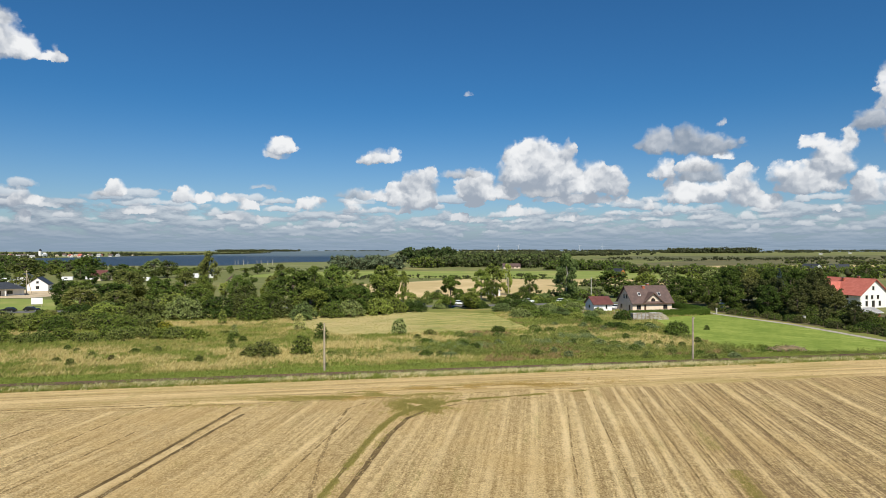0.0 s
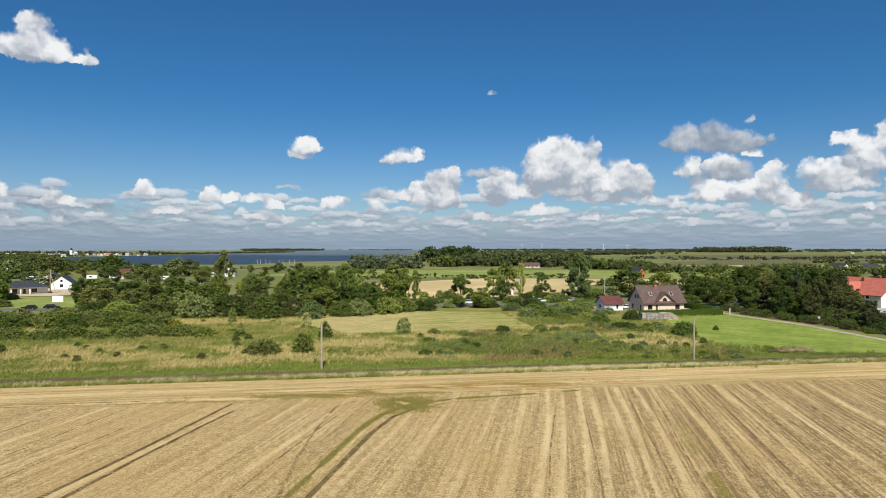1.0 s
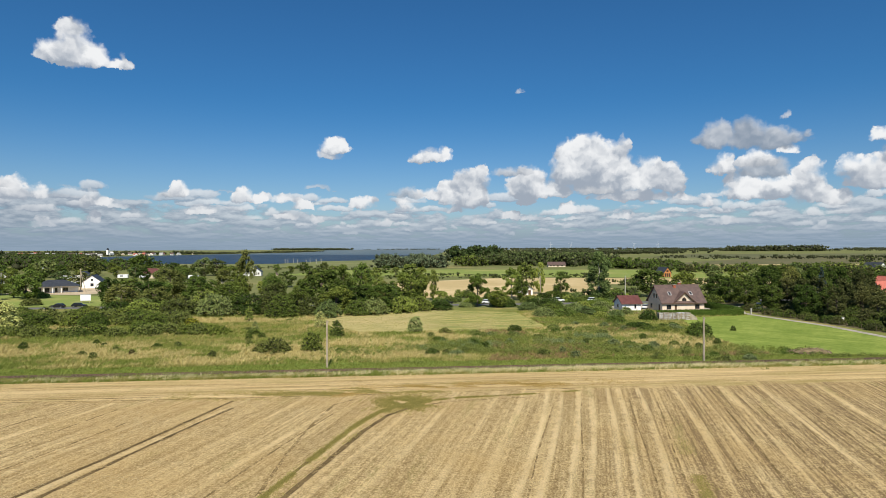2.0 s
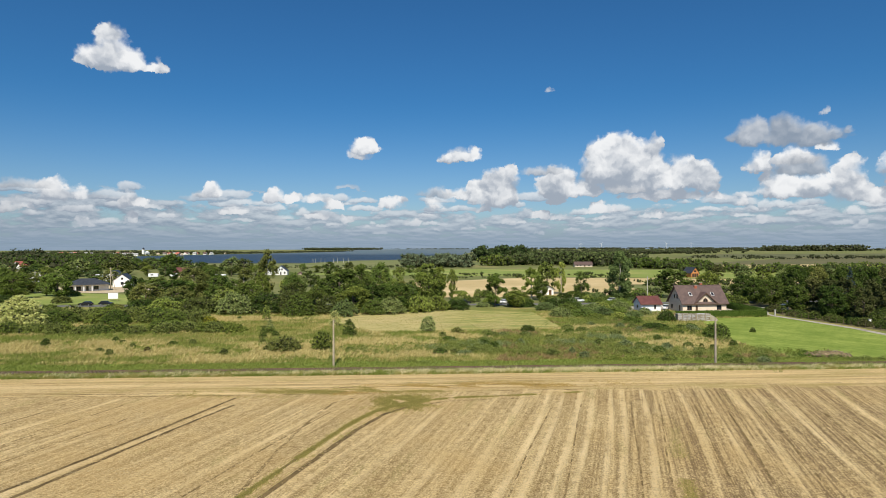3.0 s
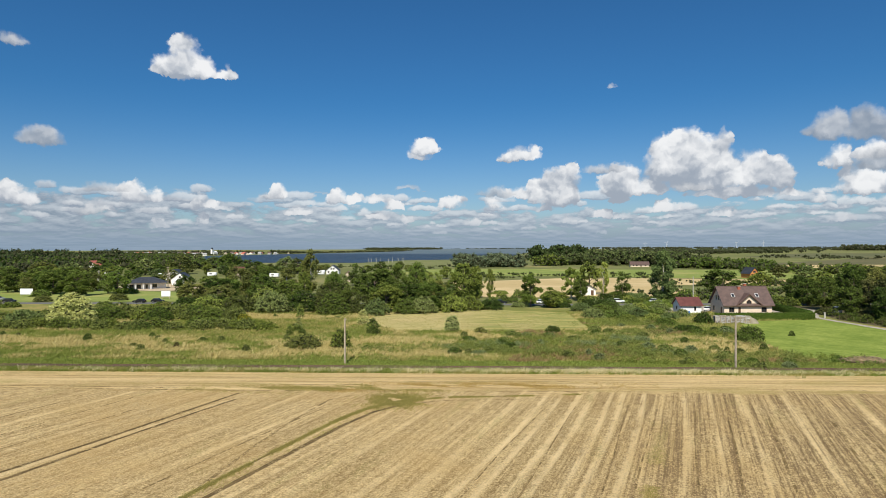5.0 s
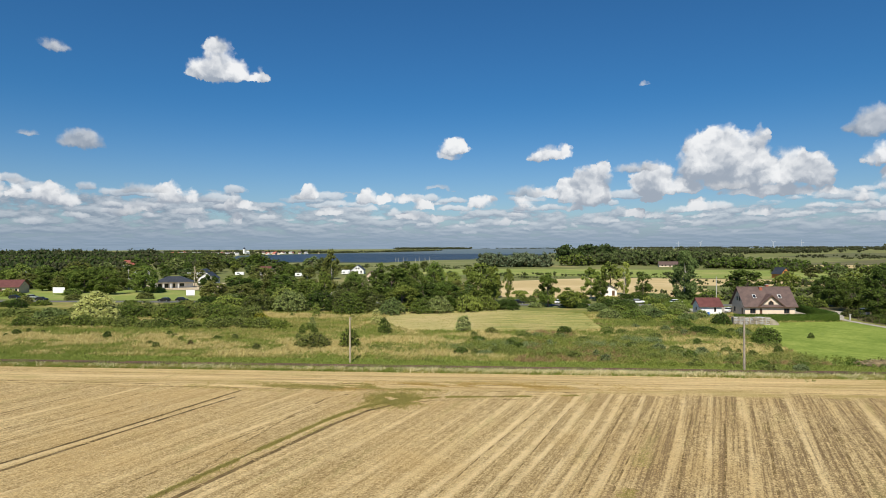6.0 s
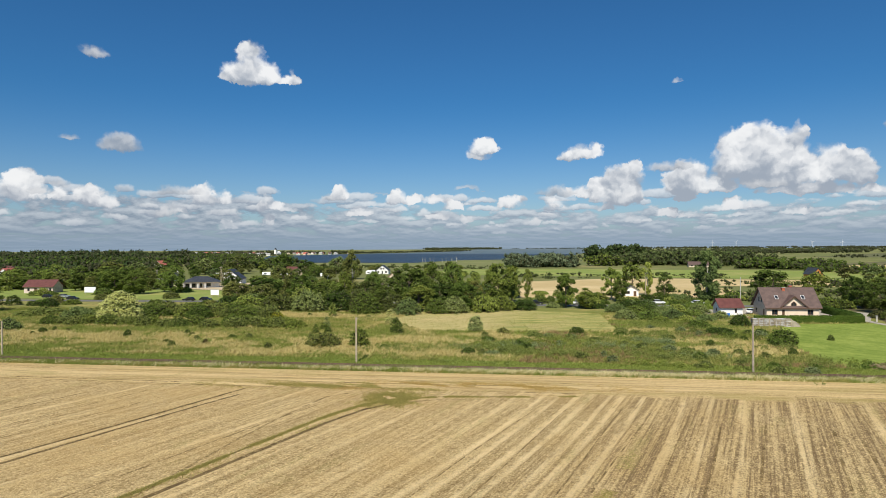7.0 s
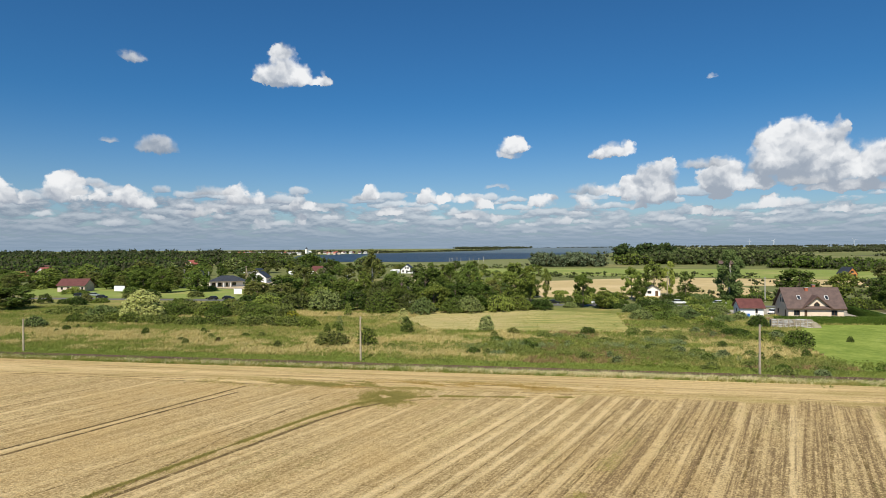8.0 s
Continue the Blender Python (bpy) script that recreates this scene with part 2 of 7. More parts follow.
    for fac, colour in [(low, low_colour), (s_cover, s_colour), (cover, cloud_colour), *grey_layer, (smooth(nt, el, 3.2, 0.0, 0.0, 0.88), (0.205, 0.275, 0.36))]:
        glow = nnode(nt, "ShaderNodeEmission", _0=colour, _1=1.0).outputs[0]
        shade = nnode(nt, "ShaderNodeMixShader", _0=fac, _1=shade, _2=glow).outputs[0]
    nt.links.new(shade, nt.nodes.new("ShaderNodeOutputMaterial").inputs[0])
    return mat


EDGES = [*range(-84, 49, 6), *range(72, 277, 24)]
for a0, a1 in zip(EDGES, EDGES[1:]):
    me = bpy.data.meshes.new("backdrop_clouds")
    vs = [(4930 * math.sin(radians(a)) * math.cos(radians(e)), 4930 * math.cos(radians(a)) * math.cos(radians(e)), 4930 * math.sin(radians(e)))
          for e in (-0.6, 5, 11, 17, 23) for a in np.linspace(a0, a1, 5)]
    me.from_pydata(vs, [], [(5 * r + c, 5 * r + c + 1, 5 * r + c + 6, 5 * r + c + 5) for r in range(4) for c in range(4)])
    me.materials.append(cloud_material(a0, a1))
    ring = tagged(new("backdrop_clouds", me), "far sky with white cumulus clouds over the horizon", "sky", kind="structure")
    ring.location = (17, 2, 19.75)

# ---------------------------------------------------------------- materials
def surface(name, rough=0.85, metal=0.0, spec=0.3):
    m = bpy.data.materials.new(name)
    m.use_nodes = True
    nt = m.node_tree
    b = nt.nodes["Principled BSDF"]
    b.inputs["Roughness"].default_value, b.inputs["Metallic"].default_value = rough, metal
    b.inputs["Specular IOR Level"].default_value = spec
    return m, nt, b


def bump_on(nt, b, height, strength, distance):
    n = nt.nodes.new("ShaderNodeBump")
    n.inputs["Strength"].default_value, n.inputs["Distance"].default_value = strength, distance
    nt.links.new(height, n.inputs["Height"])
    nt.links.new(n.outputs[0], b.inputs["Normal"])


def place(nt):
    return nt.nodes.new("ShaderNodeTexCoord").outputs["Object"]


def mottled(name, a, b_, scale=1.0, fine=12.0, rough=0.85, metal=0.0, spec=0.3, bump=0.15, dist=0.02):
    """Two tones mixed by noise at two sizes, with a fine relief."""
    m, nt, b = surface(name, rough, metal, spec)
    p = place(nt)
    big, small = noise_of(nt, p, scale, 4.0), noise_of(nt, p, fine, 5.0, 0.65)
    f = smooth(nt, mth(nt, "ADD", mth(nt, "MULTIPLY", big, 0.6), mth(nt, "MULTIPLY", small, 0.4)), 0.36, 0.64)
    put(nt, b.inputs["Base Color"], mixc(nt, f, a, b_))
    bump_on(nt, b, small, bump, dist)
    return m


def leaf(name, a, b_, through_light=0.24, vary=1.0):
    """Foliage: two greens, varied leaf by leaf and plant by plant, that let some light through."""
    m, nt, b = surface(name, 0.7, 0.0, 0.04)
    geo, info = nt.nodes.new("ShaderNodeNewGeometry"), nt.nodes.new("ShaderNodeObjectInfo")
    c = mixc(nt, geo.outputs["Random Per Island"], a, b_)
    tint = smooth(nt, info.outputs["Random"], 0.0, 1.0, 1 - 0.26 * vary, 1 + 0.22 * vary)
    hsv = nt.nodes.new("ShaderNodeHueSaturation")
    put(nt, hsv.inputs["Hue"], smooth(nt, info.outputs["Random"], 0.0, 1.0, 0.5 + 0.02 * vary, 0.5 - 0.014 * vary))
    put(nt, hsv.inputs["Value"], tint)
    nt.links.new(c, hsv.inputs["Color"])
    nt.links.new(hsv.outputs[0], b.inputs["Base Color"])
    tr = nnode(nt, "ShaderNodeBsdfTranslucent")
    nt.links.new(hsv.outputs[0], tr.inputs[0])
    mx = nnode(nt, "ShaderNodeMixShader", _0=through_light)
    nt.links.new(b.outputs[0], mx.inputs[1]), nt.links.new(tr.outputs[0], mx.inputs[2])
    nt.links.new(mx.outputs[0], nt.nodes["Material Output"].inputs[0])
    return m


ROW = radians(-7.5)               # the drill rows lean this much from +y


# pale windrows of straw: place across the rows, half width, strength
WINDROWS = [(-50, 0.5, 0.6), (-44, 0.4, 0.5), (-40.5, 0.5, 0.6), (-34.4, 0.55, 0.7), (-27.5, 0.4, 0.5), (-22, 0.5, 0.6), (-16, 0.5, 0.5), (-12.6, 0.4, 0.6), (-8.5, 0.6, 0.5), (-3.2, 0.5, 0.4),
            (0.4, 0.5, 0.5), (3.6, 0.42, 0.9), (5.3, 0.45, 0.9), (7.6, 0.4, 0.8), (9.2, 0.45, 0.9), (11.5, 0.4, 0.8), (13.0, 0.4, 0.9), (15.6, 0.45, 1.0), (20.6, 0.5, 0.6), (23.6, 0.5, 0.5),
            (27.2, 0.5, 0.6), (32.6, 0.6, 0.6), (40.5, 0.6, 0.55)]


def stubble_material():
    """Cut stubble: straw-coloured grain in drill rows, pale windrows, browner bare rows to the east, and the driven headland along the far edge."""
    m, nt, b = surface("stubble", 0.95, 0.0, 0.08)
    p = place(nt)
    row = mapped(nt, p, (1, 1, 1), -ROW)
    xy, rw = nt.nodes.new("ShaderNodeSeparateXYZ"), nt.nodes.new("ShaderNodeSeparateXYZ")
    nt.links.new(p, xy.inputs[0]), nt.links.new(row, rw.inputs[0])
    patch = noise_of(nt, p, 0.05, 4.0, 0.6)
    grain = noise_of(nt, mapped(nt, row, (5.2, 3.6, 1)), 1.0, 3.0, 0.72)
    clump = noise_of(nt, mapped(nt, row, (1.7, 0.9, 1), 0.0, (3, 8, 0)), 1.0, 4.0, 0.68)
    drill = noise_of(nt, mapped(nt, row, (2.6, 0.05, 1), 0.0, (11, 0, 0)), 1.0, 3.0, 0.6)
    broad = noise_of(nt, mapped(nt, row, (0.42, 0.012, 1), 0.0, (5, 0, 0)), 1.0, 3.0, 0.55)
    # windrows wander a little and break up
    bend = mth(nt, "ADD", rw.outputs[0], mth(nt, "MULTIPLY_ADD", clump, 0.8, -0.4))
    bend = mth(nt, "SUBTRACT", bend, mth(nt, "MULTIPLY", mth(nt, "SINE", mth(nt, "MULTIPLY", rw.outputs[1], 0.11)), 0.25))
    pale = 0.0
    for v, w, k in WINDROWS:
        q = mth(nt, "DIVIDE", mth(nt, "SUBTRACT", bend, v), w)
        pale = mth(nt, "ADD", pale, mth(nt, "MULTIPLY", mth(nt, "SUBTRACT", 1.0, mth(nt, "MULTIPLY", q, q), clamp=True), k))
    pale = mth(nt, "MULTIPLY", pale, smooth(nt, noise_of(nt, mapped(nt, row, (0.3, 0.12, 1), 0.0, (2, 5, 0)), 1.0, 4.0, 0.65), 0.32, 0.58, 0.25, 1.0))
    # the headland: driven across the rows, its inner edge uneven
    off = mth(nt, "SUBTRACT", mth(nt, "MULTIPLY_ADD", xy.outputs[0], -0.203, xy.outputs[1]), 100.0)
    fray = noise_of(nt, mapped(nt, p, (0.16, 0.5, 1)), 1.0, 5.0, 0.65)
    head = smooth(nt, mth(nt, "MULTIPLY_ADD", fray, 15.0, off), -9.8, -6.8)
    turned = mapped(nt, p, (1, 1, 1), radians(-11.5))
    driven = noise_of(nt, mapped(nt, turned, (0.022, 0.95, 1)), 1.0, 5.0, 0.64)
    f = mth(nt, "ADD", mth(nt, "MULTIPLY", grain, 0.44), mth(nt, "MULTIPLY_ADD", clump, 0.24, mth(nt, "MULTIPLY", drill, 0.20)))
    f = mth(nt, "ADD", f, mth(nt, "MULTIPLY_ADD", broad, 0.16, mth(nt, "MULTIPLY", pale, 0.10)))
    fh = mth(nt, "ADD", mth(nt, "MULTIPLY", grain, 0.40), mth(nt, "MULTIPLY_ADD", driven, 0.52, mth(nt, "MULTIPLY", clump, 0.16)))
    c = mixc(nt, smooth(nt, f, 0.395, 0.66), (0.215, 0.142, 0.056), (0.74, 0.565, 0.29))
    c = mixc(nt, mth(nt, "MULTIPLY", pale, 0.42, clamp=True), c, (0.75, 0.595, 0.345))
    c = mixc(nt, smooth(nt, patch, 0.42, 0.66, 0.0, 0.42), c, (0.47, 0.315, 0.125))
    # bare soil between the rows to the east
    bare = smooth(nt, mth(nt, "ADD", rw.outputs[0], mth(nt, "MULTIPLY", patch, 26.0)), 16.0, 38.0, 0.0, 0.8)
    c = mixc(nt, mth(nt, "MULTIPLY", bare, smooth(nt, mth(nt, "MULTIPLY_ADD", drill, 0.5, f), 0.86, 0.64)), c, (0.17, 0.112, 0.058))
    ch = mixc(nt, smooth(nt, fh, 0.40, 0.66), (0.33, 0.225, 0.09), (0.74, 0.56, 0.285))
    weed = noise_of(nt, mapped(nt, turned, (0.035, 0.16, 1), 0.0, (2, 9, 0)), 1.0, 5.0, 0.65)
    ch = mixc(nt, smooth(nt, weed, 0.50, 0.66, 0.0, 0.6), ch, (0.33, 0.27, 0.085))
    c = mixc(nt, head, c, ch)
    green = noise_of(nt, mapped(nt, row, (0.26, 0.05, 1), 0.0, (7, 3, 0)), 1.0, 5.0, 0.7)
    c = mixc(nt, mth(nt, "MULTIPLY", smooth(nt, green, 0.56, 0.70, 0.0, 0.5), smooth(nt, grain, 0.62, 0.42)), c, (0.24, 0.225, 0.07))
    nt.links.new(c, b.inputs["Base Color"])
    bump_on(nt, b, mth(nt, "ADD", mth(nt, "ADD", grain, mth(nt, "MULTIPLY", clump, 0.7)), mth(nt, "MULTIPLY", drill, 0.5)), 1.0, 0.22)
    return m


def grassy(name, green, dry, dark, scale, dryness=0.5, rough=0.9):
    m, nt, b = surface(name, rough, 0.0, 0.1)
    p = place(nt)
    big = noise_of(nt, p, scale, 5.0, 0.6)
    mid = noise_of(nt, mapped(nt, p, (1, 1, 1), 0.3, (31, 7, 0)), scale * 5, 5.0, 0.65)
    fine = noise_of(nt, p, 3.0, 4.0, 0.7)
    f = mth(nt, "ADD", mth(nt, "MULTIPLY", big, 0.65), mth(nt, "MULTIPLY", mid, 0.35))
    c = mixc(nt, smooth(nt, f, 0.62 - 0.3 * dryness, 0.78 - 0.3 * dryness), green, dry)
    c = mixc(nt, smooth(nt, mid, 0.5, 0.72, 0.0, 0.8), c, dark)
    c = mixc(nt, smooth(nt, fine, 0.3, 0.75, 0.0, 0.45), c, dark)
    nt.links.new(c, b.inputs["Base Color"])
    bump_on(nt, b, fine, 0.6, 0.15)
    return m


def lawn_material():
    """Mown grass: patchy greens, faint diagonal mowing streaks and a few dry spots."""
    m, nt, b = surface("lawn_grass", 0.9, 0.0, 0.06)
    p = place(nt)
    row = mapped(nt, p, (1, 1, 1), radians(32))
    streak = noise_of(nt, mapped(nt, row, (0.05, 0.45, 1)), 1.0, 4.0, 0.6)
    patch = noise_of(nt, p, 0.11, 5.0, 0.65)
    tuft, fine = noise_of(nt, p, 0.9, 4.0, 0.68), noise_of(nt, p, 4.0, 3.0, 0.7)
    f = mth(nt, "ADD", mth(nt, "MULTIPLY", streak, 0.22), mth(nt, "MULTIPLY_ADD", patch, 0.44, mth(nt, "MULTIPLY", tuft, 0.34)))
    c = mixc(nt, smooth(nt, f, 0.38, 0.62), (0.15, 0.215, 0.036), (0.30, 0.355, 0.078))
    c = mixc(nt, smooth(nt, fine, 0.42, 0.72, 0.0, 0.5), c, (0.13, 0.18, 0.035))
    c = mixc(nt, smooth(nt, mth(nt, "ADD", mth(nt, "MULTIPLY", patch, 0.6), mth(nt, "MULTIPLY", tuft, 0.4)), 0.56, 0.70, 0.0, 0.55), c, (0.39, 0.37, 0.13))
    nt.links.new(c, b.inputs["Base Color"])
    bump_on(nt, b, mth(nt, "ADD", fine, tuft), 0.8, 0.18)
    return m


def water_material():
    m, nt, b = surface("lake_water", 0.35, 0.0, 0.03)
    p = place(nt)
    xyz_ = nt.nodes.new("ShaderNodeSeparateXYZ")
    nt.links.new(p, xyz_.inputs[0])
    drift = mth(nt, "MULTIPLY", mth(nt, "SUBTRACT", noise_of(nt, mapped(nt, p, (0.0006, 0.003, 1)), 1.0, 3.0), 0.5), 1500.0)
    # dark tone nearer, paler grey green farther along y, with an uneven edge
    far_tone = smooth(nt, mth(nt, "ADD", xyz_.outputs[1], drift), 1450.0, 2000.0)
    c = mixc(nt, far_tone, (0.020, 0.034, 0.050), (0.115, 0.15, 0.15))
    c = mixc(nt, smooth(nt, noise_of(nt, mapped(nt, p, (0.004, 0.03, 1)), 1.0, 4.0), 0.3, 0.7, 0.0, 0.4), c, (0.045, 0.06, 0.08))
    nt.links.new(c, b.inputs["Base Color"])
    bump_on(nt, b, noise_of(nt, p, 0.45, 4.0, 0.6), 0.6, 0.8)
    return m


def rut_material(name, wear, a, b_):
    """Worn earth that breaks up; the stubble shows through where it is thin."""
    m, nt, b = surface(name, 0.95, 0.0, 0.05)
    p = place(nt)
    grain = noise_of(nt, p, 3.5, 4.0, 0.7)
    put(nt, b.inputs["Base Color"], mixc(nt, smooth(nt, mth(nt, "ADD", mth(nt, "MULTIPLY", noise_of(nt, p, 0.35, 4.0, 0.6), 0.5), mth(nt, "MULTIPLY", grain, 0.5)), 0.36, 0.6), a, b_))
    bump_on(nt, b, grain, 0.8, 0.12)
    thin = mth(nt, "ADD", mth(nt, "MULTIPLY", noise_of(nt, p, 0.5, 3.0, 0.55), 0.45), mth(nt, "MULTIPLY", noise_of(nt, p, 4.2, 3.0, 0.65), 0.55))
    mx = nnode(nt, "ShaderNodeMixShader", _0=smooth(nt, thin, wear - 0.035, wear + 0.035), _1=nnode(nt, "ShaderNodeBsdfTransparent").outputs[0], _2=b.outputs[0])
    nt.links.new(mx.outputs[0], nt.nodes["Material Output"].inputs[0])
    return m


def mown_material():
    m, nt, b = surface("mown_hay", 0.95, 0.0, 0.1)
    p = place(nt)
    swirl = vmth(nt, "MULTIPLY", vmth(nt, "SUBTRACT", noise_of(nt, p, 0.045, 2.0, 0.5, True), (0.5, 0.5, 0.5)), (16.0, 16.0, 0.0))
    row = mapped(nt, vmth(nt, "ADD", p, swirl), (1, 1, 1), radians(-24))
    streak = noise_of(nt, mapped(nt, row, (0.09, 0.55, 1)), 1.0, 4.0, 0.6)
    patch, grain = noise_of(nt, p, 0.06, 4.0, 0.6), noise_of(nt, p, 2.5, 4.0, 0.7)
    c = mixc(nt, smooth(nt, mth(nt, "ADD", mth(nt, "MULTIPLY", streak, 0.7), mth(nt, "MULTIPLY", grain, 0.3)), 0.40, 0.60), (0.19, 0.22, 0.055), (0.41, 0.355, 0.13))
    c = mixc(nt, smooth(nt, patch, 0.48, 0.62, 0.0, 0.45), c, (0.45, 0.35, 0.165))
    along_ = nt.nodes.new("ShaderNodeSeparateXYZ")
    nt.links.new(p, along_.inputs[0])
    c = mixc(nt, smooth(nt, mth(nt, "MULTIPLY_ADD", patch, 16.0, along_.outputs[0]), 6.0, -10.0, 0.0, 0.45), c, (0.52, 0.405, 0.20))
    nt.links.new(c, b.inputs["Base Color"])
    bump_on(nt, b, grain, 0.5, 0.1)
    return m


def roof_material(name, a, b_):
    """Profiled roofing sheet or tile: courses across the slope, weathered in patches."""
    m, nt, b = surface(name, 0.55, 0.0, 0.4)
    p = place(nt)
    n = noise_of(nt, p, 0.9, 5.0, 0.6)
    fine = noise_of(nt, p, 14.0, 3.0, 0.6)
    put(nt, b.inputs["Base Color"], mixc(nt, smooth(nt, mth(nt, "ADD", mth(nt, "MULTIPLY", n, 0.7), mth(nt, "MULTIPLY", fine, 0.3)), 0.35, 0.65), a, b_))
    bump_on(nt, b, fine, 0.3, 0.02)
    return m


STUBBLE = stubble_material()
MEADOW = grassy("meadow", (0.20, 0.21, 0.055), (0.42, 0.32, 0.12), (0.12, 0.135, 0.036), 0.045, 0.55)
VERGE = grassy("verge_grass", (0.17, 0.24, 0.045), (0.36, 0.32, 0.11), (0.11, 0.16, 0.035), 0.09, 0.25)
LAWN = lawn_material()
MOWN = mown_material()
RUT = rut_material("worn_rut", 0.50, (0.12, 0.082, 0.036), (0.29, 0.20, 0.09))
DEEP_RUT = rut_material("deep_rut", 0.43, (0.085, 0.058, 0.026), (0.20, 0.14, 0.065))
FARLAND = grassy("far_land", (0.165, 0.18, 0.062), (0.335, 0.285, 0.12), (0.10, 0.113, 0.04), 0.011, 0.45)
PASTURE = grassy("pasture", (0.23, 0.28, 0.068), (0.37, 0.35, 0.12), (0.15, 0.19, 0.048), 0.03, 0.5)
STRAWFIELD = grassy("straw_field", (0.50, 0.38, 0.19), (0.66, 0.51, 0.29), (0.38, 0.30, 0.13), 0.025, 0.55)
REEDS = grassy("reed_marsh", (0.19, 0.20, 0.08), (0.32, 0.29, 0.13), (0.09, 0.12, 0.04), 0.012, 0.45)
FARFIELD = grassy("far_fields", (0.125, 0.13, 0.06), (0.21, 0.19, 0.095), (0.085, 0.09, 0.045), 0.006, 0.45)
PLOUGHED = grassy("ploughed_soil", (0.13, 0.125, 0.06), (0.20, 0.17, 0.08), (0.09, 0.09, 0.045), 0.012, 0.5)
WATER = water_material()
ASPHALT = mottled("asphalt", (0.10, 0.10, 0.10), (0.17, 0.165, 0.155), 0.3, 9.0, 0.9)
GRAVEL = mottled("gravel_track", (0.28, 0.25, 0.20), (0.44, 0.40, 0.33), 0.4, 9.0, 0.95, bump=0.5, dist=0.05)
BALLAST = mottled("old_ballast", (0.11, 0.09, 0.06), (0.21, 0.175, 0.115), 0.6, 7.0, 0.95, bump=0.7, dist=0.06)
# earth under the lane trees, darkened to carry the shade there
LANE_SHADE = mottled("leaf_litter", (0.075, 0.068, 0.03), (0.15, 0.13, 0.055), 0.5, 6.0, 0.95, bump=0.6, dist=0.06)
SAND = mottled("sandy_soil", (0.42, 0.33, 0.21), (0.56, 0.45, 0.30), 0.2, 4.0, 0.95, bump=0.4, dist=0.05)
SLEEPER = mottled("sleeper_wood", (0.09, 0.065, 0.045), (0.17, 0.125, 0.085), 2.0, 20.0, 0.9)
RAIL = mottled("rusty_rail", (0.12, 0.075, 0.05), (0.20, 0.13, 0.085), 3.0, 30.0, 0.6, 0.6, 0.5)
OLDWOOD = mottled("weathered_wood", (0.30, 0.25, 0.17), (0.46, 0.39, 0.28), 1.2, 18.0, 0.9)
GREYWOOD = mottled("grey_boards", (0.36, 0.34, 0.32), (0.58, 0.56, 0.53), 1.0, 9.0, 0.9)
BARK = mottled("bark", (0.10, 0.075, 0.05), (0.20, 0.16, 0.11), 2.0, 12.0, 0.95, bump=0.6, dist=0.05)
BIRCHBARK = mottled("pale_bark", (0.30, 0.28, 0.24), (0.50, 0.47, 0.42), 1.5, 8.0, 0.9, bump=0.4, dist=0.04)
CREAM = mottled("cream_render", (0.64, 0.52, 0.395), (0.73, 0.60, 0.465), 0.5, 8.0, 0.9, bump=0.1)
WHITE = mottled("white_render", (0.74, 0.73, 0.70), (0.82, 0.81, 0.78), 0.5, 8.0, 0.9, bump=0.1)
PINKISH = mottled("pink_grey_render", (0.55, 0.44, 0.38), (0.66, 0.55, 0.48), 0.6, 6.0, 0.9, bump=0.15)
FRAME = mottled("window_frame_brown", (0.09, 0.05, 0.03), (0.14, 0.08, 0.045), 3.0, 30.0, 0.5)
WHITEPLASTIC = mottled("white_plastic", (0.76, 0.76, 0.75), (0.83, 0.83, 0.82), 1.0, 20.0, 0.5, bump=0.02)
ROOF_BROWN = roof_material("brown_roof", (0.085, 0.056, 0.048), (0.13, 0.085, 0.072))
ROOF_WINE = roof_material("wine_red_roof", (0.10, 0.036, 0.03), (0.15, 0.055, 0.046))
ROOF_RED = roof_material("orange_red_roof", (0.40, 0.115, 0.08), (0.50, 0.16, 0.115))
ROOF_BLACK = roof_material("charcoal_roof", (0.028, 0.032, 0.04), (0.055, 0.06, 0.07))
ROOF_GREY = roof_material("grey_roof", (0.26, 0.26, 0.25), (0.40, 0.39, 0.38))
BRICK = mottled("red_brick", (0.30, 0.085, 0.05), (0.42, 0.14, 0.08), 1.0, 14.0, 0.9)
TIMBER = mottled("orange_timber", (0.42, 0.15, 0.04), (0.56, 0.24, 0.08), 0.8, 8.0, 0.7)
DARKWOOD = mottled("grey_pole_wood", (0.24, 0.20, 0.15), (0.38, 0.33, 0.26), 1.2, 14.0, 0.9)
CONCRETE = mottled("concrete", (0.36, 0.34, 0.30), (0.50, 0.48, 0.43), 0.8, 10.0, 0.9)
RUBBER = mottled("tyre_rubber", (0.02, 0.02, 0.02), (0.035, 0.035, 0.035), 3.0, 20.0, 0.9)
CHROME = mottled("grey_metal", (0.42, 0.42, 0.43), (0.58, 0.58, 0.59), 2.0, 20.0, 0.35, 0.9, 0.5, 0.02)
CARBLACK = mottled("black_car_paint", (0.012, 0.013, 0.016), (0.022, 0.023, 0.027), 1.0, 9.0, 0.25, 0.2, 0.6, 0.01)
CARWHITE = mottled("white_car_paint", (0.72, 0.73, 0.74), (0.78, 0.79, 0.80), 1.0, 9.0, 0.3, 0.0, 0.5, 0.01)
CARSILVER = mottled("silver_car_paint", (0.40, 0.42, 0.44), (0.48, 0.50, 0.52), 1.0, 9.0, 0.3, 0.5, 0.5, 0.01)
BRUSH = mottled("dry_brushwood", (0.095, 0.075, 0.042), (0.27, 0.20, 0.105), 1.2, 9.0, 0.95, bump=0.8, dist=0.1)
BLUETARP = mottled("blue_plastic", (0.03, 0.13, 0.42), (0.05, 0.2, 0.55), 1.0, 9.0, 0.5)


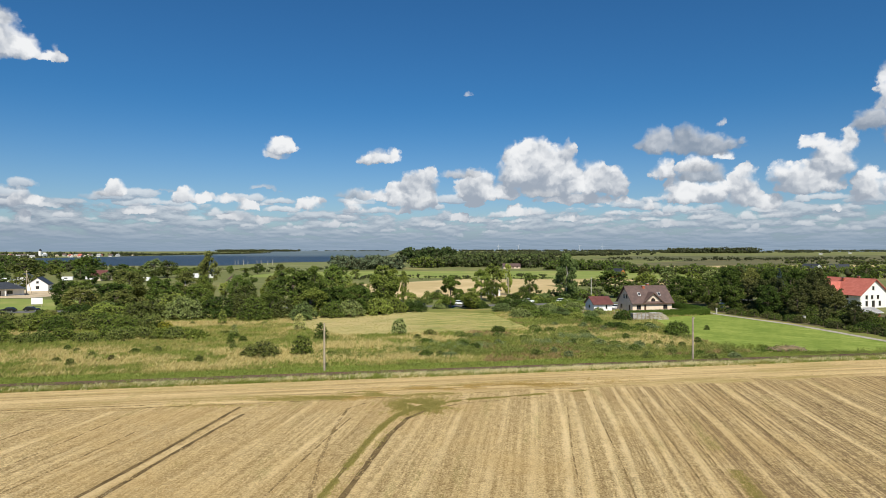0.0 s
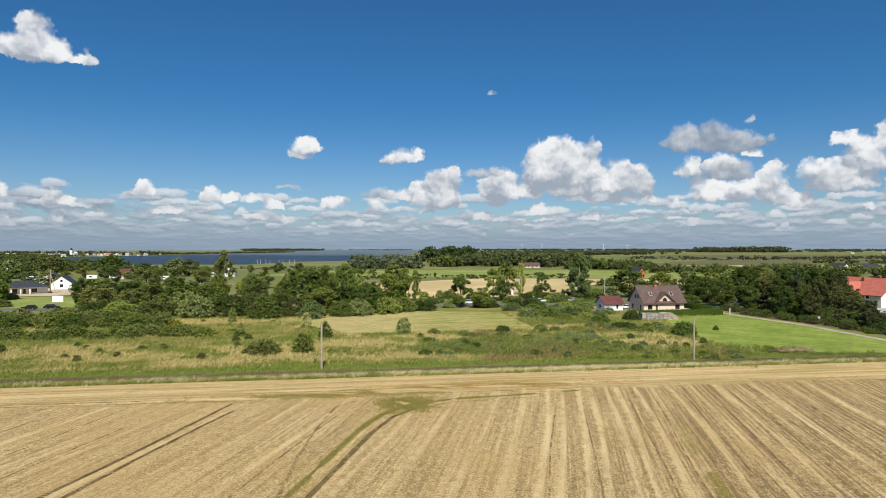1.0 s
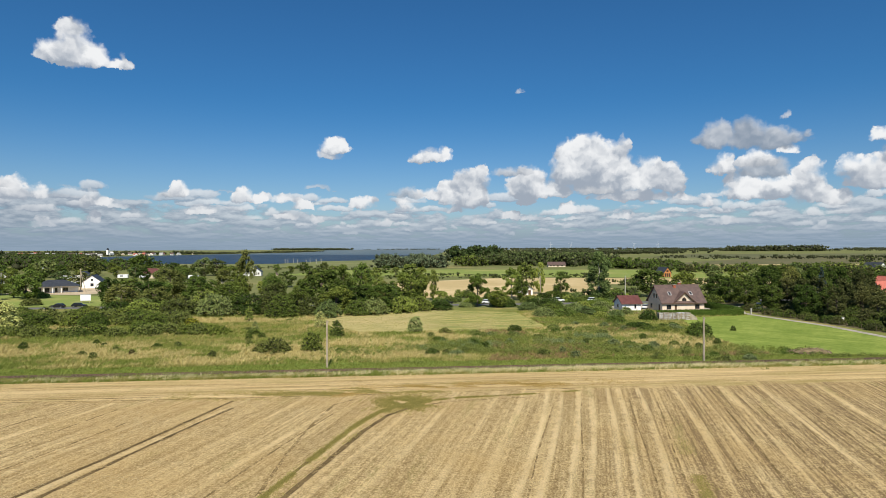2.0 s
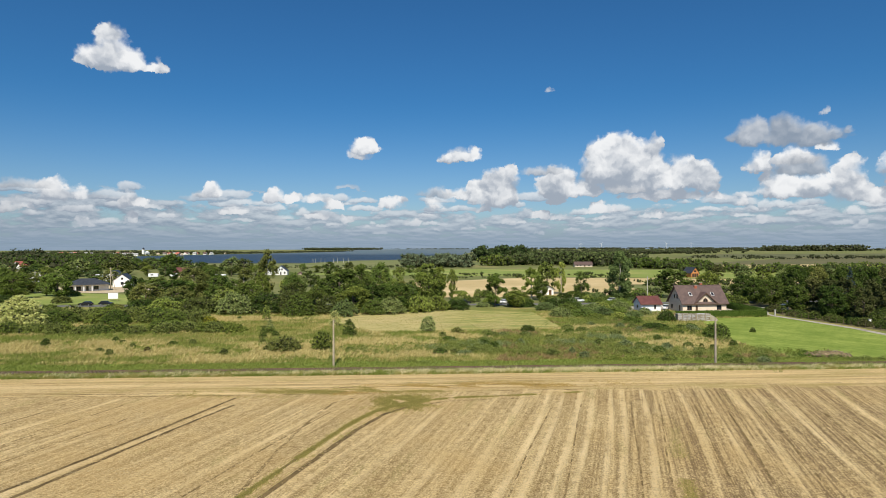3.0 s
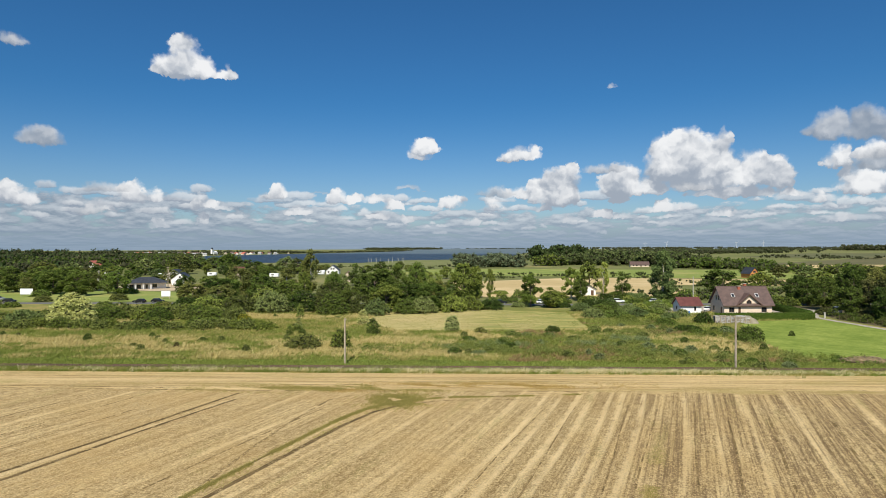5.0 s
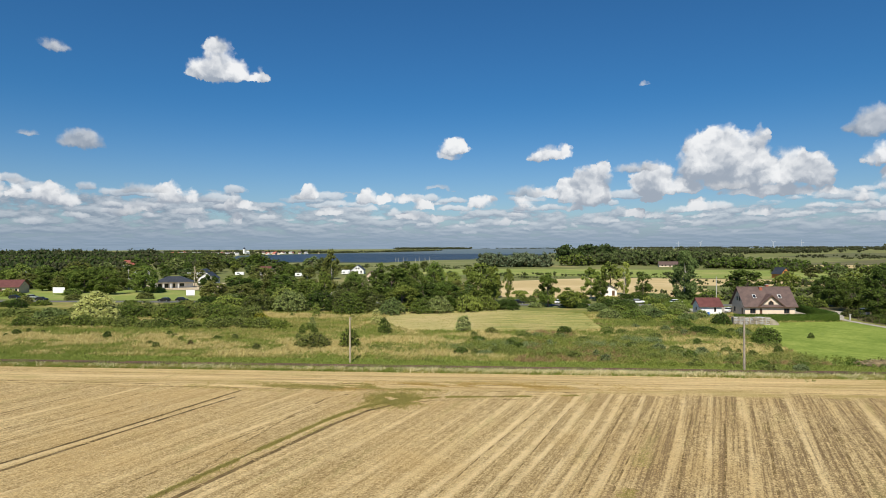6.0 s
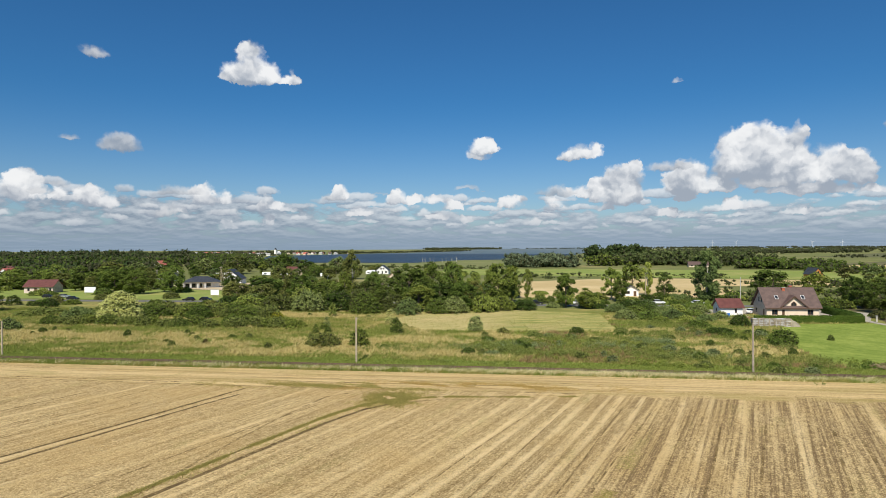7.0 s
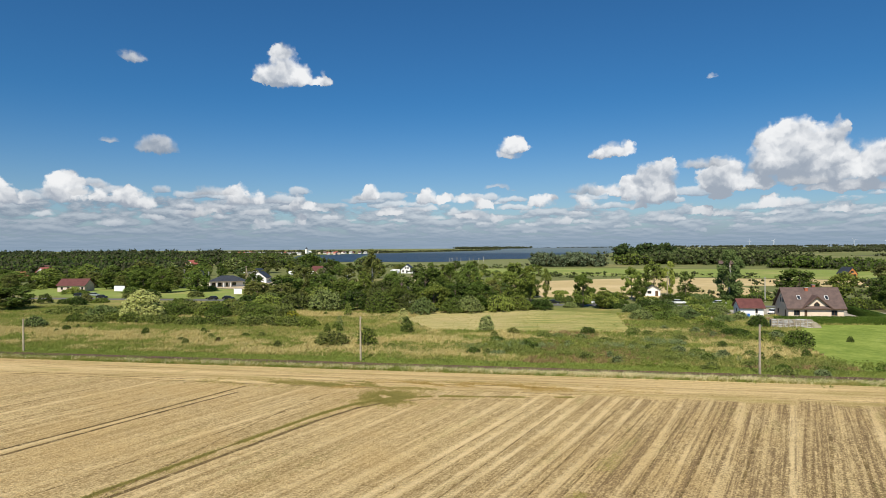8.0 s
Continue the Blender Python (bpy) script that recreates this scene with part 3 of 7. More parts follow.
def glass_material():
    m, nt, b = surface("window_glass", 0.04, 0.0, 0.6)
    b.inputs["Base Color"].default_value = (0.02, 0.025, 0.03, 1)
    put(nt, b.inputs["Roughness"], smooth(nt, noise_of(nt, place(nt), 3.0, 2.0), 0.3, 0.7, 0.03, 0.09))
    return m


# inner twigs and leaves of crowns, their shade put into the colour
CROWN_SHADE = mottled("shaded_twigs", (0.026, 0.030, 0.012), (0.055, 0.058, 0.024), 1.0, 9.0, 0.95, bump=0.6, dist=0.1)
GLASS = glass_material()
L_FARWILLOW = leaf("leaves_far_willow", (0.14, 0.17, 0.09), (0.27, 0.31, 0.17))
# far greens, cooled and greyed a little to paint in distance haze
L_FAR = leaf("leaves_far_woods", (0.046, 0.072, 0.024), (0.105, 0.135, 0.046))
L_DARK = leaf("leaves_dark", (0.05, 0.077, 0.015), (0.115, 0.158, 0.034))
L_MID = leaf("leaves_mid", (0.088, 0.126, 0.022), (0.19, 0.235, 0.05))
L_LIGHT = leaf("leaves_light", (0.15, 0.205, 0.034), (0.29, 0.34, 0.08))
L_OLIVE = leaf("leaves_olive", (0.105, 0.124, 0.028), (0.215, 0.225, 0.066))
L_SILVER = leaf("leaves_silver", (0.36, 0.40, 0.12), (0.55, 0.57, 0.22))
L_WILLOW = leaf("leaves_grey_willow", (0.125, 0.17, 0.05), (0.24, 0.29, 0.10))
L_YELLOW = leaf("leaves_yellowing", (0.286, 0.260, 0.026), (0.520, 0.442, 0.052))
L_BROWN = leaf("leaves_russet", (0.098, 0.072, 0.033), (0.182, 0.130, 0.058))
L_PINE = leaf("needles_pine", (0.052, 0.064, 0.02), (0.125, 0.128, 0.044), 0.18)
L_SPRUCE = leaf("needles_blue_spruce", (0.039, 0.065, 0.058), (0.085, 0.124, 0.111), 0.15)
L_HEDGE = leaf("leaves_hedge", (0.058, 0.098, 0.016), (0.125, 0.175, 0.034), 0.25)
L_WEED = leaf("leaves_weeds", (0.15, 0.19, 0.045), (0.29, 0.32, 0.09), 0.42, 0.0)
L_WEED_GREY = leaf("leaves_grey_weeds", (0.17, 0.22, 0.085), (0.3, 0.35, 0.155), 0.42, 0.0)
G_DRY = leaf("grass_dry", (0.44, 0.355, 0.13), (0.67, 0.565, 0.26), 0.3, 0.0)
G_PALE = leaf("grass_pale_plumes", (0.64, 0.55, 0.29), (0.84, 0.75, 0.46), 0.35, 0.0)
G_GREEN = leaf("grass_green", (0.18, 0.225, 0.045), (0.31, 0.345, 0.085), 0.35, 0.0)
G_OLIVE = leaf("grass_olive", (0.27, 0.265, 0.075), (0.45, 0.41, 0.14), 0.35, 0.0)
G_TRACK = leaf("grass_track", (0.25, 0.225, 0.063), (0.42, 0.365, 0.122), 0.35, 0.0)
G_SEDGE = leaf("grass_sedge", (0.34, 0.235, 0.07), (0.50, 0.37, 0.13), 0.3, 0.0)
G_RUST = leaf("grass_rust", (0.25, 0.175, 0.08), (0.38, 0.28, 0.13), 0.3, 0.0)
G_SWATH = leaf("straw_swath", (0.54, 0.435, 0.235), (0.70, 0.58, 0.35), 0.25, 0.0)
G_STRAW = leaf("straw_stubble", (0.44, 0.315, 0.135), (0.68, 0.53, 0.275), 0.2, 0.0)

# ---------------------------------------------------------------- mesh helpers
RNG = np.random.RandomState(7)


def np_mesh(name, verts, faces, material):
    """A mesh from arrays: verts n x 3, faces m x 3 or m x 4."""
    me = bpy.data.meshes.new(name)
    k = faces.shape[1]
    me.vertices.add(len(verts)), me.loops.add(faces.size), me.polygons.add(len(faces))
    me.vertices.foreach_set("co", np.ascontiguousarray(verts, dtype=np.float32).ravel())
    me.loops.foreach_set("vertex_index", np.ascontiguousarray(faces, dtype=np.int32).ravel())
    me.polygons.foreach_set("loop_start", np.arange(0, faces.size, k, dtype=np.int32))
    me.update(calc_edges=True)
    me.materials.append(material)
    return me


def thing(name, label, category, m=None, group="", kind=""):
    ob = tagged(new(name), label, category, group, kind)
    if m is not None:
        ob.matrix_basis = m
    return ob


def part(name, bm, material, parent=None, label=""):
    me = bpy.data.meshes.new(name)
    bmesh.ops.recalc_face_normals(bm, faces=bm.faces)
    bm.to_mesh(me)
    bm.free()
    me.materials.append(material)
    return hang(name, me, parent, label)


def hang(name, me, parent=None, label=""):
    ob = new(name, me)
    if parent:
        ob.parent = parent
    return tagged(ob, label)


def box(bm, x0, x1, y0, y1, z0, z1, bevel=0.0):
    vs = [bm.verts.new((x, y, z)) for z in (z0, z1) for x, y in ((x0, y0), (x1, y0), (x1, y1), (x0, y1))]
    for f in ((3, 2, 1, 0), (4, 5, 6, 7), (0, 1, 5, 4), (1, 2, 6, 5), (2, 3, 7, 6), (3, 0, 4, 7)):
        bm.faces.new([vs[i] for i in f])
    if bevel:
        es = {e for v in vs for e in v.link_edges}
        bmesh.ops.bevel(bm, geom=list(es), offset=bevel, segments=1, affect="EDGES")


def boxed(*a, **k):
    bm = bmesh.new()
    box(bm, *a, **k)
    return bm


def prism(bm, outline, y0, y1):
    """An outline of (x, z) pushed from y0 to y1."""
    a = [bm.verts.new((x, y0, z)) for x, z in outline]
    b = [bm.verts.new((x, y1, z)) for x, z in outline]
    bm.faces.new(a), bm.faces.new(b[::-1])
    for i in range(len(a)):
        j = (i + 1) % len(a)
        bm.faces.new((a[i], b[i], b[j], a[j]))


def prismed(outline, y0, y1):
    bm = bmesh.new()
    prism(bm, outline, y0, y1)
    return bm


def tube(bm, points, radii, sides=7):
    rings = []
    for i, (p, r) in enumerate(zip(points, radii)):
        p = Vector(p)
        way = (Vector(points[min(i + 1, len(points) - 1)]) - Vector(points[max(i - 1, 0)])).normalized()
        side = way.orthogonal().normalized()
        up = way.cross(side)
        rings.append([bm.verts.new(p + r * (math.cos(2 * math.pi * k / sides) * side + math.sin(2 * math.pi * k / sides) * up)) for k in range(sides)])
    for a, b in zip(rings, rings[1:]):
        for k in range(sides):
            bm.faces.new((a[k], a[(k + 1) % sides], b[(k + 1) % sides], b[k]))
    bm.faces.new(rings[0][::-1]), bm.faces.new(rings[-1])


def sheet_of(name, outline, z, material, label="", category="", kind="structure", thick=0.0):
    """A flat piece of ground with this outline of (x, y)."""
    bm = bmesh.new()
    f = bm.faces.new([bm.verts.new((x, y, z)) for x, y in outline])
    bm.normal_update()
    if f.normal.z < 0:
        f.normal_flip()
    me = bpy.data.meshes.new(name)
    bm.to_mesh(me)
    bm.free()
    me.materials.append(material)
    return tagged(new(name, me), label, category, kind=kind)


def ribbon(name, line, width, z, material, label, category, kind="structure", rise=0.0, rough=0.0):
    """A strip of ground along a line of (x, y), crowned by rise, with an uneven edge."""
    pts = []
    for (x0, y0), (x1, y1) in zip(line, line[1:]):
        n = max(1, int(math.hypot(x1 - x0, y1 - y0) / 1.5))
        pts += [(x0 + (x1 - x0) * i / n, y0 + (y1 - y0) * i / n) for i in range(n)]
    pts.append(line[-1])
    bm = bmesh.new()
    rows = []
    for i, (x, y) in enumerate(pts):
        (xa, ya), (xb, yb) = pts[max(i - 1, 0)], pts[min(i + 1, len(pts) - 1)]
        way = Vector((xb - xa, yb - ya)).normalized()
        side = Vector((-way.y, way.x))
        row = []
        for s in (-1, -0.5, 0, 0.5, 1):
            w = width / 2 * s * (1 + rough * noise.noise((x * 0.7, y * 0.7, s * 5)) * (abs(s) == 1))
            row.append(bm.verts.new((x + side.x * w, y + side.y * w, z + rise * (1 - s * s))))
        rows.append(row)
    for a, b in zip(rows, rows[1:]):
        for k in range(4):
            bm.faces.new((a[k + 1], a[k], b[k], b[k + 1]))
    me = bpy.data.meshes.new(name)
    bm.to_mesh(me)
    bm.free()
    me.materials.append(material)
    return tagged(new(name, me), label, category, kind=kind)

# ---------------------------------------------------------------- ground
RAIL_Y, RAIL_K = 100.0, 0.203     # centre line of the track: y = RAIL_Y + RAIL_K * x


def along(x, off=0.0):
    return RAIL_Y + RAIL_K * x + off


sheet_of("ground", [(-4900, -600), (4900, -600), (4900, 4920), (-4900, 4920)], 0.0, FARLAND, "flat open farmland with grass and scrub reaching the horizon", "ground")
sheet_of("ground_field", [(-260, -140), (300, -140), (300, along(300, -3.6)), (-260, along(-260, -3.6))], 0.03, STUBBLE,
         "harvested cereal field of pale straw stubble in drill rows with a driven headland", "stubble field")
sheet_of("ground_verge", [(-260, along(-260, -3.6)), (300, along(300, -3.6)), (300, along(300, 8)), (-260, along(-260, 8))], 0.02, VERGE,
         "green grass verge beside the railway line", "verge")
sheet_of("ground_meadow", [(-260, along(-260, 8)), (120, along(120, 8)), (120, 205), (40, 205), (-60, 200), (-260, 165)], 0.02, MEADOW,
         "unmown meadow of dry and green grasses", "meadow")
sheet_of("ground_mown", [(-40, 181), (-40, 158), (-25, 141.5), (-2, 146), (15, 152), (19, 157), (12, 190), (-12, 194)], 0.05, MOWN,
         "mown hay plot with pale cut swaths", "hay plot")
sheet_of("ground_lawn", [(56, 171), (53.5, 150), (53.4, 137), (56, 124), (58, 119), (93, 122), (92, 134), (88, 162.5), (79, 187), (62, 180)], 0.05, LAWN,
         "bright green mown lawn beside the house", "lawn")
# dark sheet laid for the shade beneath the lane trees
sheet_of("ground_earth", [(98.5, 140), (91.5, 163), (83, 188), (82.5, 230), (128, 238), (132, 150)], 0.045, LANE_SHADE, "earth under the lane trees, their shade put into its colour", "earth")
sheet_of("ground_yard", [(36, 186), (50, 180), (79, 189), (86, 214), (70, 226), (40, 214)], 0.06, GRAVEL, "gravel yard round the house", "yard")
sheet_of("ground_straw", [(-62, 262), (-24, 240), (36, 250), (62, 290), (40, 370), (8, 402), (-42, 350), (-75, 320)], 0.08, STRAWFIELD,
         "distant harvested straw field", "field")
sheet_of("ground_pasture", [(-150, 425), (20, 415), (150, 400), (210, 470), (180, 545), (-40, 545), (-140, 520)], 0.10, PASTURE, "green pasture strip", "pasture")
sheet_of("ground_strip", [(30, 330), (160, 345), (170, 396), (20, 402), (25, 380)], 0.10, STRAWFIELD, "pale strip of stubble beyond the trees", "field")
sheet_of("ground_marsh", [(-330, 520), (-110, 545), (-90, 640), (-130, 900), (-172, 940), (-252, 862), (-262, 717), (-430, 700)], 0.10, REEDS,
         "reed marsh on the lake shore", "marsh")
sheet_of("ground_ploughed", [(170, 700), (420, 760), (900, 950), (1500, 1500), (700, 1420), (430, 1100)], 0.15, PLOUGHED, "dark ploughed field far off", "field")
sheet_of("ground_yellow", [(180, 600), (700, 690), (800, 760), (420, 745), (170, 690)], 0.15, STRAWFIELD, "pale stubble strip far off", "field")
sheet_of("ground_green", [(250, 1150), (430, 1120), (690, 1440), (1500, 1560), (1700, 1900), (500, 1700)], 0.2, FARFIELD, "far olive fields", "field")
sheet_of("ground_left", [(-260, 182), (-190, 184), (-128, 199), (-118, 232), (-190, 244), (-275, 225)], 0.05, PASTURE, "grass plots beside the village road", "grass")
sheet_of("ground_site", [(-205, 246), (-168, 244), (-160, 276), (-196, 300), (-222, 280)], 0.07, SAND, "bare sandy building plot", "plot")
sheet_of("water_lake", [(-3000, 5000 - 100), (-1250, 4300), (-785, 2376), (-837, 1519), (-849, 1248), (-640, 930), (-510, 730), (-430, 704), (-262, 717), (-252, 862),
                        (-172, 940), (-140, 1100), (-200, 2000), (-420, 4900)], 0.25, WATER, "wide lake with dark rippled water, paler far out", "lake")
ribbon("road", [(-330, 148), (-260, 164), (-187, 178.5), (-121, 193.5), (-60, 204.5), (-10, 212), (17, 217), (40, 223), (110, 241), (220, 262)], 6.0, 0.06, ASPHALT,
       "grey asphalt village road", "road", rise=0.08)
ribbon("road_track", [(99, 96), (95.5, 115), (92.8, 133.4), (88.6, 162.6), (79.6, 189), (77.5, 204), (80, 232)], 2.0, 0.08, GRAVEL,
       "pale gravel lane beside the lawn", "lane", rise=0.05, rough=0.2)

# wheel ruts and worn tracks in the field: place across the rows, start and end along them, width
U, V = Vector((math.sin(-ROW), math.cos(-ROW), 0)), Vector((math.cos(-ROW), -math.sin(-ROW), 0))


def in_field(v, u):
    p = V * v + U * u
    return p.x, p.y


RUTS = [(-35.4, 10, 74, 0.46), (-33.5, 10, 72, 0.5), (-53.7, 10, 62, 0.3), (-46.7, 30, 69, 0.26), (25.0, 10, 85, 0.2), (29.3, 10, 87, 0.24), (35.7, 20, 87, 0.32),
        (38.2, 20, 86, 0.34), (4.5, 10, 80, 0.18), (17.2, 10, 86, 0.17), (8.3, 10, 84, 0.16), (14.3, 10, 86, 0.16), (-20.5, 10, 72, 0.24), (21.8, 10, 86, 0.16), (-42.0, 10, 66, 0.22)]


def sway(v, u):
    return v + 0.25 * math.sin(u * 0.11 + v)


for v, u0, u1, w in RUTS:
    ribbon("wheel_rut", [in_field(sway(v, u), u) for u in np.arange(u0, u1, 3.0)], w, 0.042, DEEP_RUT if w > 0.45 else RUT, "dark worn wheel rut in the stubble", "wheel rut", rough=0.7)
FORK = [(-14.0, 10), (-10.1, 40), (-8.1, 56), (-6.9, 66), (-5.4, 72.5), (-2.9, 77.0), (2.0, 80.2), (10, 82.8), (20, 86.2)]


def fork_at(s, side_):
    """A place on the old track, s from 0 to 1, side_ metres to its right."""
    f = s * (len(FORK) - 1)
    i = min(int(f), len(FORK) - 2)
    (x0, y0), (x1, y1) = FORK[i], FORK[i + 1]
    n = Vector((y1 - y0, -(x1 - x0))).normalized()
    return x0 + (x1 - x0) * (f - i) + n.x * side_, y0 + (y1 - y0) * (f - i) + n.y * side_


for side_, wide in ((-0.85, 0.42), (0.85, 0.56)):
    ribbon("wheel_rut", [fork_at(s, side_) for s in np.linspace(0, 0.66, 40)], wide, 0.043, DEEP_RUT, "dark rut of the old field track", "wheel rut", rough=0.5)
    ribbon("wheel_rut", [fork_at(s, side_) for s in np.linspace(0.66, 0.9, 30)], 0.3, 0.043, RUT, "faint rut of the old field track", "wheel rut", rough=0.7)
for off, x0, x1, w in ((-14.6, -75, -34, 0.4), (-15.8, -80, 30, 0.35), (-12.0, -24, 18, 0.35), (-9.5, -30, 20, 0.2), (-13.2, 18, 60, 0.2), (-7.4, -80, -10, 0.14)):
    ribbon("wheel_rut", [(x, along(x, off + 0.4 * math.sin(x * 0.07))) for x in np.arange(x0, x1, 3.0)], w, 0.044, RUT, "dark worn wheel rut in the stubble", "wheel rut", rough=0.7)


ribbon("wheel_rut", [(-9.6, 40), (-10.8, 50.3), (-11.6, 57), (-12.05, 63), (-12.4, 70), (-12.3, 76.3), (-10.5, 79)], 0.36, 0.0435, RUT, "dark worn wheel rut curving towards the old track", "wheel rut", rough=0.7)

# ---------------------------------------------------------------- railway
railway = thing("railway_track", "old single railway track, rusty rails half hidden in grass", "railway")
TRACK = [(x, along(x)) for x in range(-230, 261, 6)]
bed = ribbon("bed", TRACK, 2.1, 0.05, BALLAST, "brown earthy ballast", "", kind="", rise=0.22, rough=0.35)
bed.parent = railway
turn = math.atan(RAIL_K)
side = Vector((-math.sin(turn), math.cos(turn), 0))
for s in (-0.5, 0.5):
    bm = bmesh.new()
    a, b = Vector((-230, along(-230), 0.30)) + side * s, Vector((260, along(260), 0.30)) + side * s
    way = (b - a).normalized()
    n = 80
    rings = [[bm.verts.new(a + (b - a) * i / n + side * dx + Vector((0, 0, dz))) for dx, dz in ((-0.05, 0), (0.05, 0), (0.035, 0.13), (-0.035, 0.13))] for i in range(n + 1)]
    for r, q in zip(rings, rings[1:]):
        for k in range(4):
            bm.faces.new((r[k], r[(k + 1) % 4], q[(k + 1) % 4], q[k]))
    part("rail", bm, RAIL, railway, "rusty steel rail")

# ---------------------------------------------------------------- buildings
def wall_mesh(length, height, holes, thick=0.3):
    """A wall from x 0 to length, its outer face at y 0, with openings (x0, x1, z0, z1) through it."""
    bm = bmesh.new()
    xs = sorted({0.0, length, *[h[0] for h in holes], *[h[1] for h in holes]})
    zs = sorted({0.0, height, *[h[2] for h in holes], *[h[3] for h in holes]})
    for x0, x1 in zip(xs, xs[1:]):
        run = None
        for z0, z1 in zip(zs, zs[1:]):
            cx, cz = (x0 + x1) / 2, (z0 + z1) / 2
            solid = not any(h[0] < cx < h[1] and h[2] < cz < h[3] for h in holes)
            if solid and run is None:
                run = z0
            if not solid and run is not None:
                box(bm, x0, x1, 0, thick, run, z0)
                run = None
        if run is not None:
            box(bm, x0, x1, 0, thick, run, zs[-1])
    bmesh.ops.remove_doubles(bm, verts=bm.verts, dist=1e-4)
    return bm


def fill_opening(parent, x0, x1, z0, z1, frame_mat, m, door=False):
    """A window (or door) set into an opening, 0.12 m behind the wall's face."""
    w = new("door" if door else "window")
    w.parent, w.matrix_basis = parent, m
    f = 0.09
    for a in ((x0, x1, z1 - f, z1), (x0, x1, z0, z0 + f), (x0, x0 + f, z0 + f, z1 - f), (x1 - f, x1, z0 + f, z1 - f)):
        part("frame", boxed(a[0], a[1], 0.10, 0.18, a[2], a[3]), frame_mat, w)
    if x1 - x0 > 1.1 and not door:
        part("mullion", boxed((x0 + x1) / 2 - 0.04, (x0 + x1) / 2 + 0.04, 0.105, 0.175, z0 + f, z1 - f), frame_mat, w)
    part("pane" if not door else "leaf", boxed(x0 + f, x1 - f, 0.13, 0.15, z0 + f, z1 - f), GLASS if not door else frame_mat, w)
    if not door:
        part("sill", boxed(x0 - 0.06, x1 + 0.06, -0.06, 0.12, z0 - 0.05, z0 - 0.003), CONCRETE, w)


def roof_slab(length, depth, rise, over=0.5, thick=0.2, ribs=0):
    """One slope of a gable roof: from the eave at y -over up to the ridge at y depth, z from 0."""
    k = rise / depth
    bm = bmesh.new()
    ys = [(-over, -over * k), (depth, rise)]
    vs = [bm.verts.new((x, y, z + dz)) for dz in (0.02, 0.02 + thick) for x in (-over, length + over) for y, z in ys]
    for f in ((0, 1, 3, 2), (4, 6, 7, 5), (0, 2, 6, 4), (1, 5, 7, 3), (0, 4, 5, 1), (2, 3, 7, 6)):
        bm.faces.new([vs[i] for i in f])
    if ribs:
        n = int((depth + over) / ribs)
        for i in range(n):
            y = -over + (i + 0.1) * (depth + over) / n
            z = y * k + 0.02 + thick
            a = [bm.verts.new(p) for p in ((-over, y, z), (length + over, y, z), (length + over, y + 0.09, z + 0.035 + 0.09 * k), (-over, y + 0.09, z + 0.035 + 0.09 * k),
                                            (length + over, y + 0.1, z + 0.1 * k), (-over, y + 0.1, z + 0.1 * k))]
            bm.faces.new(a[:4]), bm.faces.new((a[3], a[2], a[4], a[5]))
    return bm


